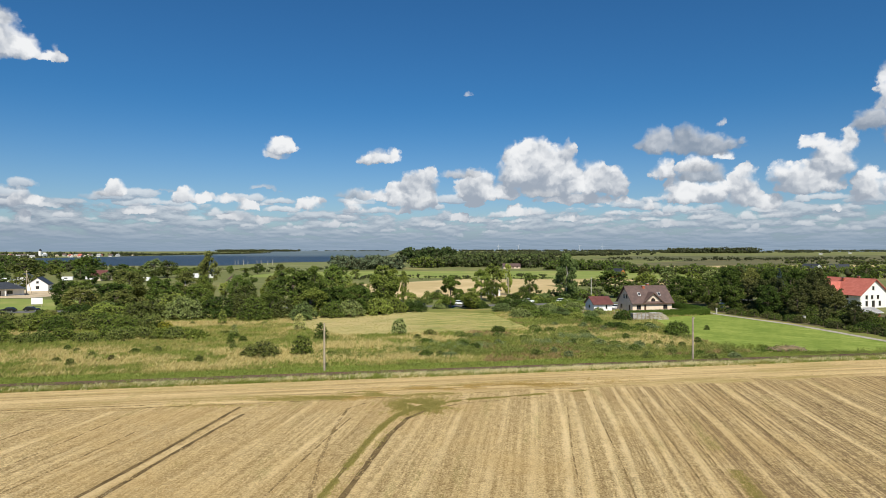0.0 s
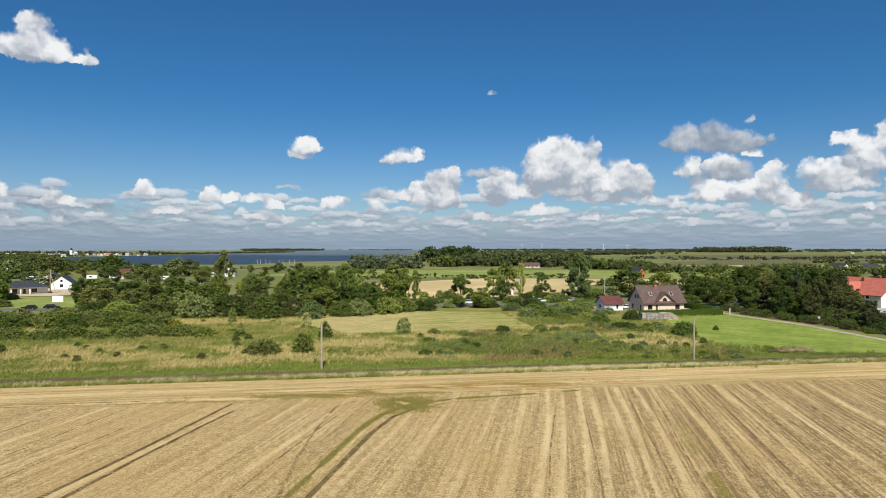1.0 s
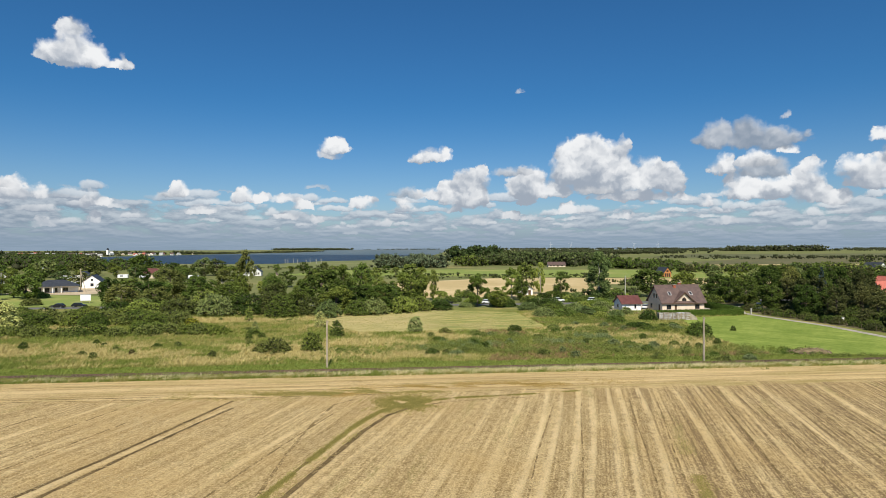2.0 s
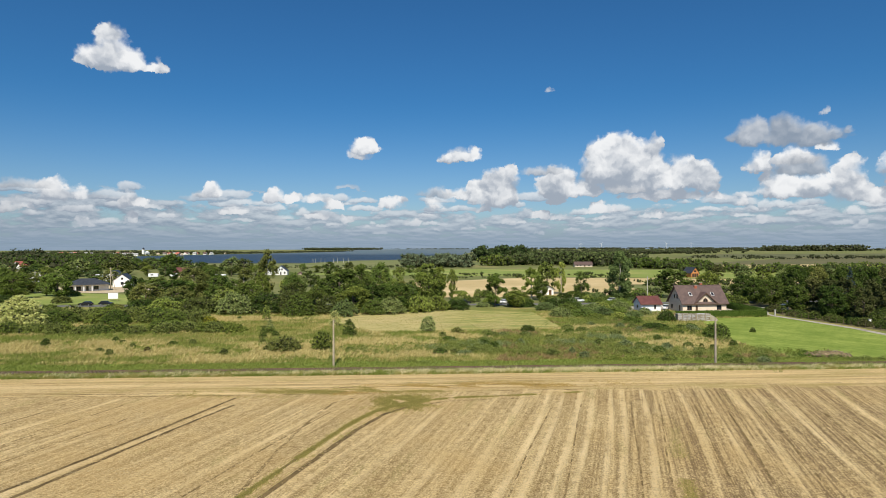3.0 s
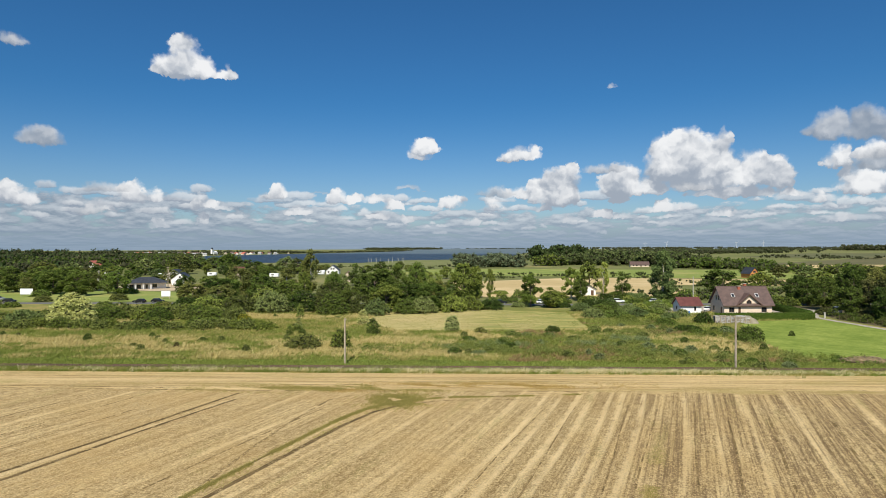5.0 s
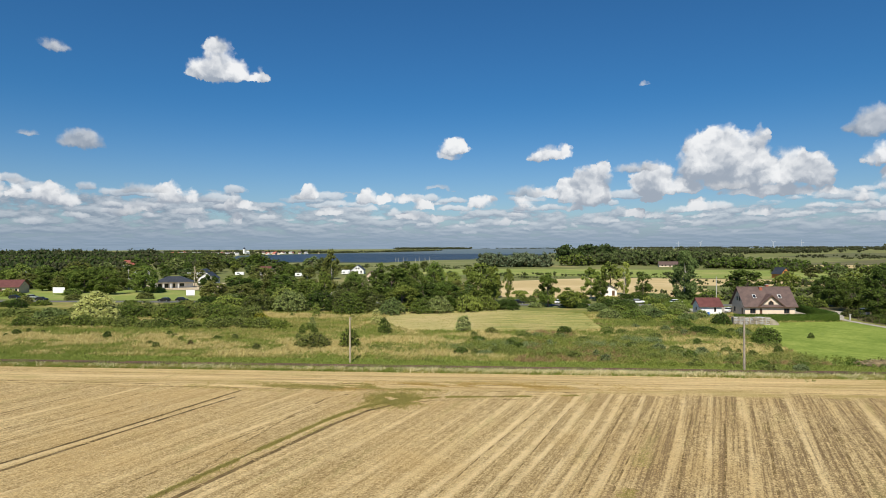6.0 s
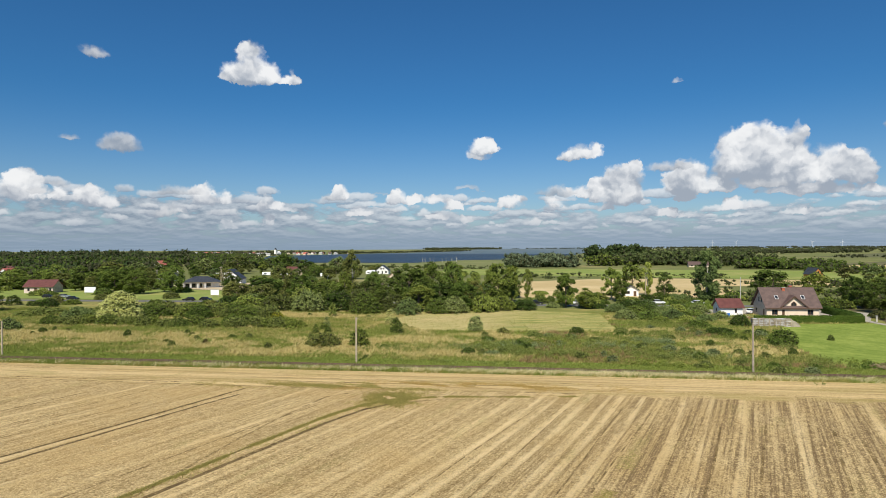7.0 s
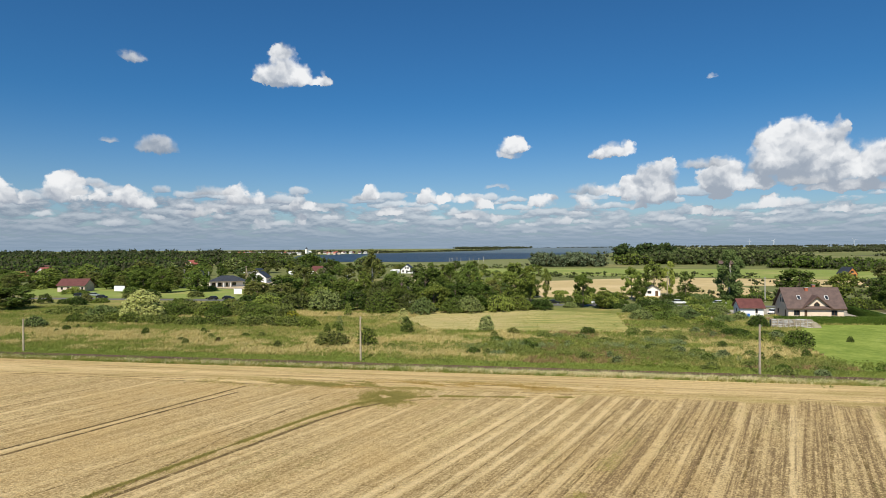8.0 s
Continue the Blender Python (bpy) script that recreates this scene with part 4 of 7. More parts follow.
def house(name, label, m, length, depth, eave, ridge, walls, roof, frames=None, front=(), gable_l=(), gable_r=(), chimneys=(), category="house", ribs=0, over=0.5, group=""):
    """A gabled house: front wall from (0, 0) along x, ridge parallel to it. Openings: (x0, x1, z0, z1[, 'door'])."""
    frames = frames or WHITEPLASTIC
    h = thing(name, label, category, m, group)
    rise = ridge - eave
    faces = (("front", pose(0, 0, 0), length, front), ("back", pose(length, depth, 0, 0, 0, 180), length, ()),
             ("gable", pose(0, depth, 0, 0, 0, -90), depth, gable_l), ("gable", pose(length, 0, 0, 0, 0, 90), depth, gable_r))
    for i, (what, at, run, holes) in enumerate(faces):
        inset = 0.3 if what == "gable" else 0.0
        low = [q for q in holes if q[3] <= eave]
        bm = wall_mesh(run, eave, [q[:4] for q in low])
        if what == "gable":
            for v in bm.verts:
                v.co.x = min(max(v.co.x, 0.301), run - 0.301)
        wob = part("wall", bm, walls, h)
        wob.matrix_basis = at
        if what == "gable":
            slope = rise / (depth / 2)
            tri = bmesh.new()
            high = [q for q in holes if q[3] > eave]
            cut = sorted({0.0, run, run / 2, *[q[0] for q in high], *[q[1] for q in high]})
            for a, b in zip(cut, cut[1:]):
                za, zb = eave + slope * min(a, run - a), eave + slope * min(b, run - b)
                gap = [q for q in high if q[0] <= a + 1e-6 and q[1] >= b - 1e-6]
                if gap:
                    prism(tri, [(a, eave), (b, eave), (b, gap[0][2]), (a, gap[0][2])], 0, 0.3)
                    prism(tri, [(a, gap[0][3]), (b, gap[0][3]), (b, max(zb, gap[0][3] + 0.02)), (a, max(za, gap[0][3] + 0.02))], 0, 0.3)
                else:
                    prism(tri, [(a, eave), (b, eave), (b, zb)] + ([(a, za)] if za > eave + 1e-4 else []) if zb > eave + 1e-4 else [(a, eave), (b, eave), (a, za)], 0, 0.3)
            g = part("gable", tri, walls, h)
            g.matrix_basis = at
        for q in holes:
            fill_opening(h, *q[:4], frames, at, door=len(q) > 4)
    for flip in (0, 1):
        r = part("roof", roof_slab(length, depth / 2, rise, over, 0.18, ribs), roof, h)
        r.matrix_basis = pose(0, 0, eave) if not flip else pose(length, depth, eave, 0, 0, 180)
    cap = part("ridge_cap", prismed([(-0.16, 0.14), (0, 0.30), (0.16, 0.14)], -over - 0.01, length + over + 0.01), roof, h)
    cap.matrix_basis = pose(0, depth / 2, ridge, 0, 0, -90)
    gut = bmesh.new()
    tube(gut, [(-over, -over - 0.07, eave - over * rise / (depth / 2) + 0.05), (length + over, -over - 0.07, eave - over * rise / (depth / 2) + 0.05)], [0.07, 0.07], 6)
    part("gutter", gut, frames, h)
    for x, y, z, mat_ in chimneys:
        base = eave + rise * (1 - abs(y - depth / 2) / (depth / 2)) - 0.3
        c = part("chimney", boxed(x - 0.4, x + 0.4, y - 0.3, y + 0.3, base, z), mat_, h)
        part("cap", boxed(x - 0.48, x + 0.48, y - 0.38, y + 0.38, z, z + 0.1), CONCRETE, c)
    return h


# main house: cream walls, brown roof, small front gable
HOUSE = pose(55.9, 192.5, 0, 0, 0, 14.5)
main = house("house", "cream rendered house with a brown roof and small front gable", HOUSE, 13.6, 8.8, 3.25, 7.8, CREAM, ROOF_BROWN, FRAME,
             front=((1.4, 2.9, 0.9, 2.3), (4.0, 4.7, 0.25, 2.3, "door"), (10.6, 12.1, 0.9, 2.3)),
             gable_l=((1.4, 2.6, 0.9, 2.2), (6.4, 7.4, 0.25, 2.3, "door"), (3.2, 4.1, 4.1, 5.4), (4.8, 5.7, 4.1, 5.4)),
             gable_r=((2.5, 3.8, 0.9, 2.2), (3.8, 5.0, 4.1, 5.4)), chimneys=((5.9, 3.8, 8.0, BRICK), (8.4, 5.4, 8.6, BRICK)), over=0.6)
dormer = new("front_gable")
dormer.parent = main
part("wall", prismed([(3.7, 2.6), (10.3, 2.6), (10.3, 3.0), (7.0, 5.85), (3.7, 3.0)], -0.06, 0.9), CREAM, dormer)
for s in (-1, 1):
    bm = bmesh.new()
    prism(bm, [(7.0, 5.95), (7.0 + s * 3.8, 2.72), (7.0 + s * 3.8, 2.94), (7.0, 6.2)], -0.6, 3.4)
    part("roof", bm, ROOF_BROWN, dormer)
    part("verge_board", prismed([(7.0, 5.78), (7.0 + s * 3.75, 2.58), (7.0 + s * 3.75, 2.76), (7.0, 5.98)], -0.66, -0.605), FRAME, dormer)
arch = bmesh.new()
prism(arch, [(6.4, 2.75), (7.6, 2.75), (7.6, 3.9), (7.35, 4.3), (7.0, 4.45), (6.65, 4.3), (6.4, 3.9)], -0.09, -0.065)
part("window", arch, GLASS, dormer, "arched window under the front gable")
for a, b in (((6.35, 2.72), (7.65, 2.72)), ((6.35, 2.72), (6.35, 3.92)), ((7.65, 2.72), (7.65, 3.92)), ((6.35, 3.90), (7.0, 4.5)), ((7.65, 3.90), (7.0, 4.5)), ((7.0, 2.75), (7.0, 4.45))):
    bm = bmesh.new()
    tube(bm, [(a[0], -0.10, a[1]), (b[0], -0.10, b[1])], [0.07, 0.07], 5)
    part("frame", bm, FRAME, dormer)
for x in (3.3, 10.2):
    k = math.degrees(math.atan2(4.55, 4.4))
    sk = part("skylight", boxed(-0.45, 0.45, -0.65, 0.65, 0.0, 0.09), WHITEPLASTIC, main, "tilted roof window")
    sk.matrix_basis = pose(x, 1.9, 3.25 + 1.9 * 4.55 / 4.4 + 0.28, k)
    part("pane", boxed(-0.36, 0.36, -0.56, 0.56, 0.092, 0.11), GLASS, sk)

garage = house("garage", "small white garage with a wine red roof", pose(44.5, 194.4, 0, 0, 0, 13), 6.0, 6.2, 2.5, 4.4, WHITE, ROOF_WINE, FRAME,
               front=((3.9, 4.5, 0.9, 2.1),), gable_l=((2.2, 3.4, 1.0, 2.0),), category="garage", over=0.45)

red = house("house", "large white house with a bright orange red roof", pose(130.2, 224.4, 0, 0, 0, -72), 17.0, 12.5, 4.6, 9.4, WHITE, ROOF_RED, FRAME,
            front=((11.5, 12.7, 0.9, 2.4), (14.5, 15.7, 0.9, 2.4), (11.5, 12.7, 3.0, 4.2)),
            gable_r=((2.2, 3.3, 2.9, 4.2), (4.6, 5.7, 2.9, 4.2), (7.2, 8.3, 2.9, 4.2), (2.2, 3.3, 0.6, 2.3), (5.0, 6.4, 0.3, 2.4), (8.0, 9.1, 0.6, 2.3), (5.2, 6.2, 5.9, 7.2)),
            chimneys=((11.0, 6.5, 10.3, BRICK), (6.5, 5.0, 9.7, BRICK)), over=0.8)
wing = new("side_gable")
wing.parent = red
wing.matrix_basis = pose(2.4, -1.6, 0)
part("wall", prismed([(0, 0), (7.0, 0), (7.0, 4.4), (3.5, 8.0), (0, 4.4)], 0, 1.9), WHITE, wing)
for s in (-1, 1):
    part("roof", prismed([(3.5, 8.08), (3.5 + s * 4.3, 3.6), (3.5 + s * 4.3, 3.8), (3.5, 8.3)], -0.7, 6.5), ROOF_RED, wing)
for x in (1.6, 4.4):
    part("window", boxed(x, x + 1.1, -0.05, -0.004, 2.9, 4.1), GLASS, wing)

shed = house("shed", "brown timber garden shed with a grey roof", pose(112.5, 171, 0, 0, 0, 20), 6.0, 4.0, 2.3, 3.2, BRICK, ROOF_GREY, WHITEPLASTIC, front=((1.0, 2.0, 0.0, 2.0, "door"),), category="shed", ribs=0)

house("cottage", "little white cottage with a dark gable roof", pose(20.2, 258.6, 0, 0, 0, 100), 6.0, 5.6, 2.5, 4.2, WHITE, ROOF_BLACK, FRAME,
            gable_l=((0.9, 2.3, 1.0, 2.1), (3.7, 4.8, 0.05, 2.1, "door")), category="cottage", ribs=0, over=0.6)

timber = house("house", "orange timber house with a glazed gable and black roof", pose(115.4, 414.5, 0, 0, 0, 112), 9.0, 5.6, 3.0, 6.3, TIMBER, ROOF_BLACK, FRAME,
               gable_l=((0.7, 1.9, 0.3, 2.6), (2.2, 3.4, 0.3, 2.6), (3.7, 4.9, 0.3, 2.6), (2.0, 3.6, 3.4, 4.6)), ribs=0, over=0.4)
house("house", "white gabled house with a black roof near the lake", pose(-161.0, 420, 0, 0, 0, 105), 8.0, 9.0, 2.9, 6.4, WHITE, ROOF_BLACK, FRAME,
                   gable_l=((1.0, 2.2, 0.9, 2.3), (4.0, 5.0, 0.2, 2.3), (6.6, 7.8, 0.9, 2.3), (3.1, 4.2, 3.4, 4.6), (4.8, 5.9, 3.4, 4.6)), ribs=0)
house("farmhouse", "long low white farmhouse with a weathered roof", pose(50.5, 618, 0, 0, 0, 6), 17.0, 8.0, 2.2, 4.8, CREAM, ROOF_BROWN, FRAME,
             front=((2, 3.4, 0.8, 2.2), (5, 6.4, 0.8, 2.2), (9, 10.2, 0.1, 2.2, "door"), (13, 14.4, 0.8, 2.2)), ribs=0)
gabled = house("house", "white gabled house with a black roof", pose(-188.1, 287, 0, 0, 0, 112), 10.0, 8.6, 3.0, 6.2, WHITE, ROOF_BLACK, FRAME,
               gable_l=((3.6, 5.0, 1.0, 2.4), (3.8, 4.8, 3.6, 4.6)), ribs=0, over=0.3)
farm = house("farmhouse", "old pale farm building with a wine red roof", pose(-240, 203, 0, 0, 0, 22), 12.6, 8.0, 3.0, 5.6, PINKISH, ROOF_WINE, FRAME,
             front=((1.5, 2.5, 1.0, 2.2), (4.5, 5.7, 0.1, 2.3, "door"), (8, 9, 1.0, 2.2), (11, 12, 1.0, 2.2)), ribs=0)


def bungalow():
    """Hipped charcoal roof over a pillared porch."""
    b = thing("bungalow", "new bungalow with a charcoal hipped roof and pillared porch", "house", pose(-193.5, 249, 0, 0, 0, 38))
    length, depth, eave = 17.0, 11.0, 2.9
    for at, run, holes in ((pose(0, 2.2, 0), length, ((1.2, 3.0, 0.2, 2.2), (4.2, 6.0, 0.2, 2.2), (8.0, 9.0, 0.1, 2.2), (11.0, 13.0, 0.6, 2.2))),
                           (pose(length, depth, 0, 0, 0, 180), length, ()), (pose(0, depth, 0, 0, 0, -90), depth - 2.2, ((3, 4.4, 0.8, 2.2),)),
                           (pose(length, 2.2, 0, 0, 0, 90), depth - 2.2, ((2.5, 4.2, 0.8, 2.2),))):
        bm = wall_mesh(run, eave, [q[:4] for q in holes])
        if run < length:
            for v in bm.verts:
                v.co.x = min(max(v.co.x, 0.301), run - 0.301)
        part("wall", bm, PINKISH if run < length else WHITE, b).matrix_basis = at
        for q in holes:
            fill_opening(b, *q[:4], FRAME, at)
    for x in (0.3, 3.6, 6.9, 10.2):
        part("pillar", boxed(x, x + 0.45, 0.0, 0.45, 0, eave), WHITE, b)
    bm = bmesh.new()
    o, r = 0.6, 5.6
    lo = [bm.verts.new(p) for p in ((-o, -o, eave), (length + o, -o, eave), (length + o, depth + o, eave), (-o, depth + o, eave))]
    hi = [bm.verts.new(p) for p in ((depth / 2, depth / 2, r), (length - depth / 2, depth / 2, r))]
    bm.faces.new(lo[::-1])
    for f in ((lo[0], lo[1], hi[1], hi[0]), (lo[1], lo[2], hi[1]), (lo[2], lo[3], hi[0], hi[1]), (lo[3], lo[0], hi[0])):
        bm.faces.new(f)
    part("roof", bm, ROOF_BLACK, b)
    return b


bungalow()


# ---------------------------------------------------------------- street things
def car(m, paint, label, van=False):
    c = thing("car", label, "car", m, "parked cars")
    L, W = (4.4, 1.76)
    low = [(-2.2, 0.35), (2.2, 0.35), (2.22, 0.62), (2.05, 0.86), (1.1, 0.96), (-2.0, 0.98), (-2.22, 0.75)]
    bm = prismed(low, -W / 2, W / 2)
    bmesh.ops.bevel(bm, geom=bm.edges[:], offset=0.06, segments=2, affect="EDGES")
    body = part("body", bm, paint, c)
    top = [(-1.95, 0.95), (1.05, 0.95), (0.35, 1.42), (-1.35, 1.46)] if not van else [(-2.1, 0.95), (1.5, 0.95), (1.05, 1.85), (-2.05, 1.95)]
    bm = prismed(top, -W / 2 + 0.12, W / 2 - 0.12)
    bmesh.ops.bevel(bm, geom=bm.edges[:], offset=0.05, segments=1, affect="EDGES")
    part("windows", bm, GLASS, c)
    zt = 1.46 if not van else 1.95
    part("roof", boxed(-1.4 if not van else -2.0, 0.35 if not van else 1.0, -W / 2 + 0.16, W / 2 - 0.16, zt - 0.04, zt + 0.03, bevel=0.02), paint, c)
    for x in (-1.35, 1.35):
        for y in (-W / 2 + 0.1, W / 2 - 0.1):
            bm = bmesh.new()
            tube(bm, [(x, y - 0.11, 0.32), (x, y + 0.11, 0.32)], [0.32, 0.32], 14)
            wheel = part("wheel", bm, RUBBER, c)
            bm = bmesh.new()
            tube(bm, [(x, y - 0.118, 0.32), (x, y + 0.118, 0.32)], [0.2, 0.2], 10)
            part("rim", bm, CHROME, wheel)
    for y in (-0.62, 0.62):
        part("headlight", boxed(2.12, 2.2, y - 0.17, y + 0.17, 0.62, 0.76, bevel=0.02), CHROME, c)
        part("tail_light", boxed(-2.235, -2.17, y - 0.15, y + 0.15, 0.68, 0.84, bevel=0.02), ROOF_RED, c)
    return c


CARS = [(-131.5, 193.0, 12, 0), (-137.0, 190.3, 192, 0), (-203.4, 186.0, 14, 0), (-198.0, 188.8, 10, 2), (-184.5, 181.5, 12, 0), (-11.1, 213.0, 10, 0), (2.8, 217.5, 12, 1), (27.9, 225.8, 14, 1),
        (40.3, 227.5, 10, 1), (53.6, 203.4, 60, 1)]
for x, y, turn_, paint in CARS:
    car(pose(x, y, 0.1, 0, 0, turn_), (CARBLACK, CARWHITE, CARSILVER)[paint], ("black", "white", "silver grey")[paint] + " car standing on the village road")


def billboard(m, w, h, label):
    b = thing("billboard", label, "billboard", m, "billboards")
    for x in (-w / 2 + 0.4, w / 2 - 0.4):
        part("post", boxed(x - 0.07, x + 0.07, 0.03, 0.17, 0, h + 0.9), OLDWOOD, b)
    part("board", boxed(-w / 2, w / 2, -0.05, 0.03, 0.9, 0.9 + h), WHITEPLASTIC, b)
    for z in (0.9, 0.9 + h):
        part("edge", boxed(-w / 2 - 0.05, w / 2 + 0.05, -0.07, 0.05, z - 0.05, z + 0.05), CHROME, b)
    return b


billboard(pose(-140.3, 208.5, 0, 0, 0, 14), 3.5, 2.2, "blank white advertising board on posts in the grass")
billboard(pose(-203.5, 205.5, 0, 0, 0, 8), 5.6, 2.4, "wide blank white board on posts beside the road")


def utility_pole(m, h, material, label, cross=False, strut=False):
    p = thing("utility_pole", label, "pole", m, "utility poles")
    bm = bmesh.new()
    tube(bm, [(0, 0, -0.3), (0, 0, h * 0.5), (0, 0, h)], [0.19, 0.165, 0.14], 9)
    part("shaft", bm, material, p)
    bm = bmesh.new()
    tube(bm, [(0.09, 0, h - 0.35), (0.3, 0, h - 0.3), (0.3, 0, h - 0.12)], [0.02, 0.02, 0.045], 6)
    part("insulator", bm, CONCRETE, p)
    if cross:
        part("crossarm", boxed(-0.9, 0.9, -0.06, 0.06, h - 0.6, h - 0.48), OLDWOOD, p)
    if strut:
        bm = bmesh.new()
        tube(bm, [(2.4, 0, -0.2), (0.1, 0, h - 1.2)], [0.13, 0.11], 8)
        part("strut", bm, material, p)
    return p


utility_pole(pose(-20.0, 99.6, 0), 7.8, OLDWOOD, "pale weathered wooden pole beside the railway")
utility_pole(pose(42.6, 109.6, 0), 7.8, DARKWOOD, "grey weathered pole beside the railway")
utility_pole(pose(-86.5, 85.6, 0), 6.4, OLDWOOD, "pale weathered wooden pole beside the railway")
utility_pole(pose(-200.5, 240, 0), 9.5, CONCRETE, "grey concrete pole among the trees", True)
utility_pole(pose(-181, 262, 0), 10.5, OLDWOOD, "wooden pole propped by a strut", True, True)
utility_pole(pose(55.0, 246, 0), 8.5, CONCRETE, "slim grey pole behind the house")
utility_pole(pose(23.0, 252, 0), 8.0, OLDWOOD, "slim pole beside the cottage")

# ---------------------------------------------------------------- trees and bushes
def rand_units(rng, n):
    d = rng.normal(size=(n, 3))
    return d / np.linalg.norm(d, axis=1, keepdims=True)


def leaves_on(rng, clumps, n, size, centre, spread=0.85, droop=0.0, deep=0.45):
    """Small three-cornered leaf sprays on the outside of round clumps (x, y, z, radius)."""
    clumps = np.asarray(clumps, float)
    share = clumps[:, 3] ** 2
    pick = rng.choice(len(clumps), n, p=share / share.sum())
    c, r = clumps[pick, :3], clumps[pick, 3:]
    d = rand_units(rng, n)
    away = c - np.asarray(centre)
    d = d + 0.55 * away / (np.linalg.norm(away, axis=1, keepdims=True) + 0.5)
    d /= np.linalg.norm(d, axis=1, keepdims=True)
    pos = c + r * d * rng.uniform(deep, 1.15, (n, 1)) * np.array([1, 1, 0.85])
    nrm = d + spread * rng.normal(size=(n, 3))
    nrm /= np.linalg.norm(nrm, axis=1, keepdims=True)
    a = np.cross(nrm, rand_units(rng, n) + np.array([0, 0, droop]))
    a /= np.linalg.norm(a, axis=1, keepdims=True) + 1e-9
    b = np.cross(nrm, a)
    s = size * rng.uniform(0.5, 1.35, (n, 1))
    verts = np.stack([pos + a * s * 0.75, pos - a * s * 0.35 + b * s * 0.5, pos - a * s * 0.35 - b * s * 0.5], 1).reshape(-1, 3)
    verts[:, 2] = np.maximum(verts[:, 2], 0.02)
    return verts, np.arange(3 * n).reshape(-1, 3)


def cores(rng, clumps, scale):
    """Dark hearts of the clumps, for the shade among inner twigs and leaves, so that crowns are not see-through
    everywhere.
    """
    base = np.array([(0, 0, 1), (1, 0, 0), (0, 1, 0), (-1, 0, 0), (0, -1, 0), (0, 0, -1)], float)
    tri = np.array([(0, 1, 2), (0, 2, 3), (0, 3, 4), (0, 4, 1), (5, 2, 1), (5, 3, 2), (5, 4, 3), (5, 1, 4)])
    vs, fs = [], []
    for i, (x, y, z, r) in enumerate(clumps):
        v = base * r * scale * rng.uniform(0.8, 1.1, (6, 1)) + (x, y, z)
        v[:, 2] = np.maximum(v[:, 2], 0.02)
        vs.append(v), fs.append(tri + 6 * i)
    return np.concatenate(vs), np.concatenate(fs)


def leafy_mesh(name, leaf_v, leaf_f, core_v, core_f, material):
    """Leaves in the first material, the cores inside, painted dark as inner shade, in the second."""
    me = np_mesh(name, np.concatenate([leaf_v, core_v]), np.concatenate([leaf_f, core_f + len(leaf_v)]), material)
    me.materials.append(CROWN_SHADE)
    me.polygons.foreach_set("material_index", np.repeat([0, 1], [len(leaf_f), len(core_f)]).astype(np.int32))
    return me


def foliage(name, rng, clumps, n, size, centre, material, spread=0.9, core=0.55, droop=0.0):
    v, f = leaves_on(rng, clumps, n, size, centre, spread, droop)
    return leafy_mesh(name, v, f, *cores(rng, clumps, core), material)


def trunk_mesh(rng, h, r, limbs, spread, bark, start=0.28):
    bm = bmesh.new()
    bend = rng.uniform(-0.25, 0.25, (4, 2))
    pts = [(0, 0, -0.2), (bend[0][0] * 0.5, bend[0][1] * 0.5, h * 0.3), (bend[1][0], bend[1][1], h * 0.6), (bend[2][0], bend[2][1], h * 0.92)]
    tube(bm, pts, [r * 1.25, r, r * 0.6, r * 0.15], 7)
    for i in range(limbs):
        z = h * rng.uniform(start, 0.7)
        a = rng.uniform(0, 2 * math.pi)
        run = spread * rng.uniform(0.5, 0.9)
        x, y = math.cos(a), math.sin(a)
        tube(bm, [(0, 0, z), (x * run * 0.5, y * run * 0.5, z + run * 0.45), (x * run, y * run, z + run * 0.8)], [r * 0.45, r * 0.28, r * 0.08], 5)
    me = bpy.data.meshes.new("trunk")
    bmesh.ops.recalc_face_normals(bm, faces=bm.faces)
    bm.to_mesh(me)
    bm.free()
    me.materials.append(bark)
    return me


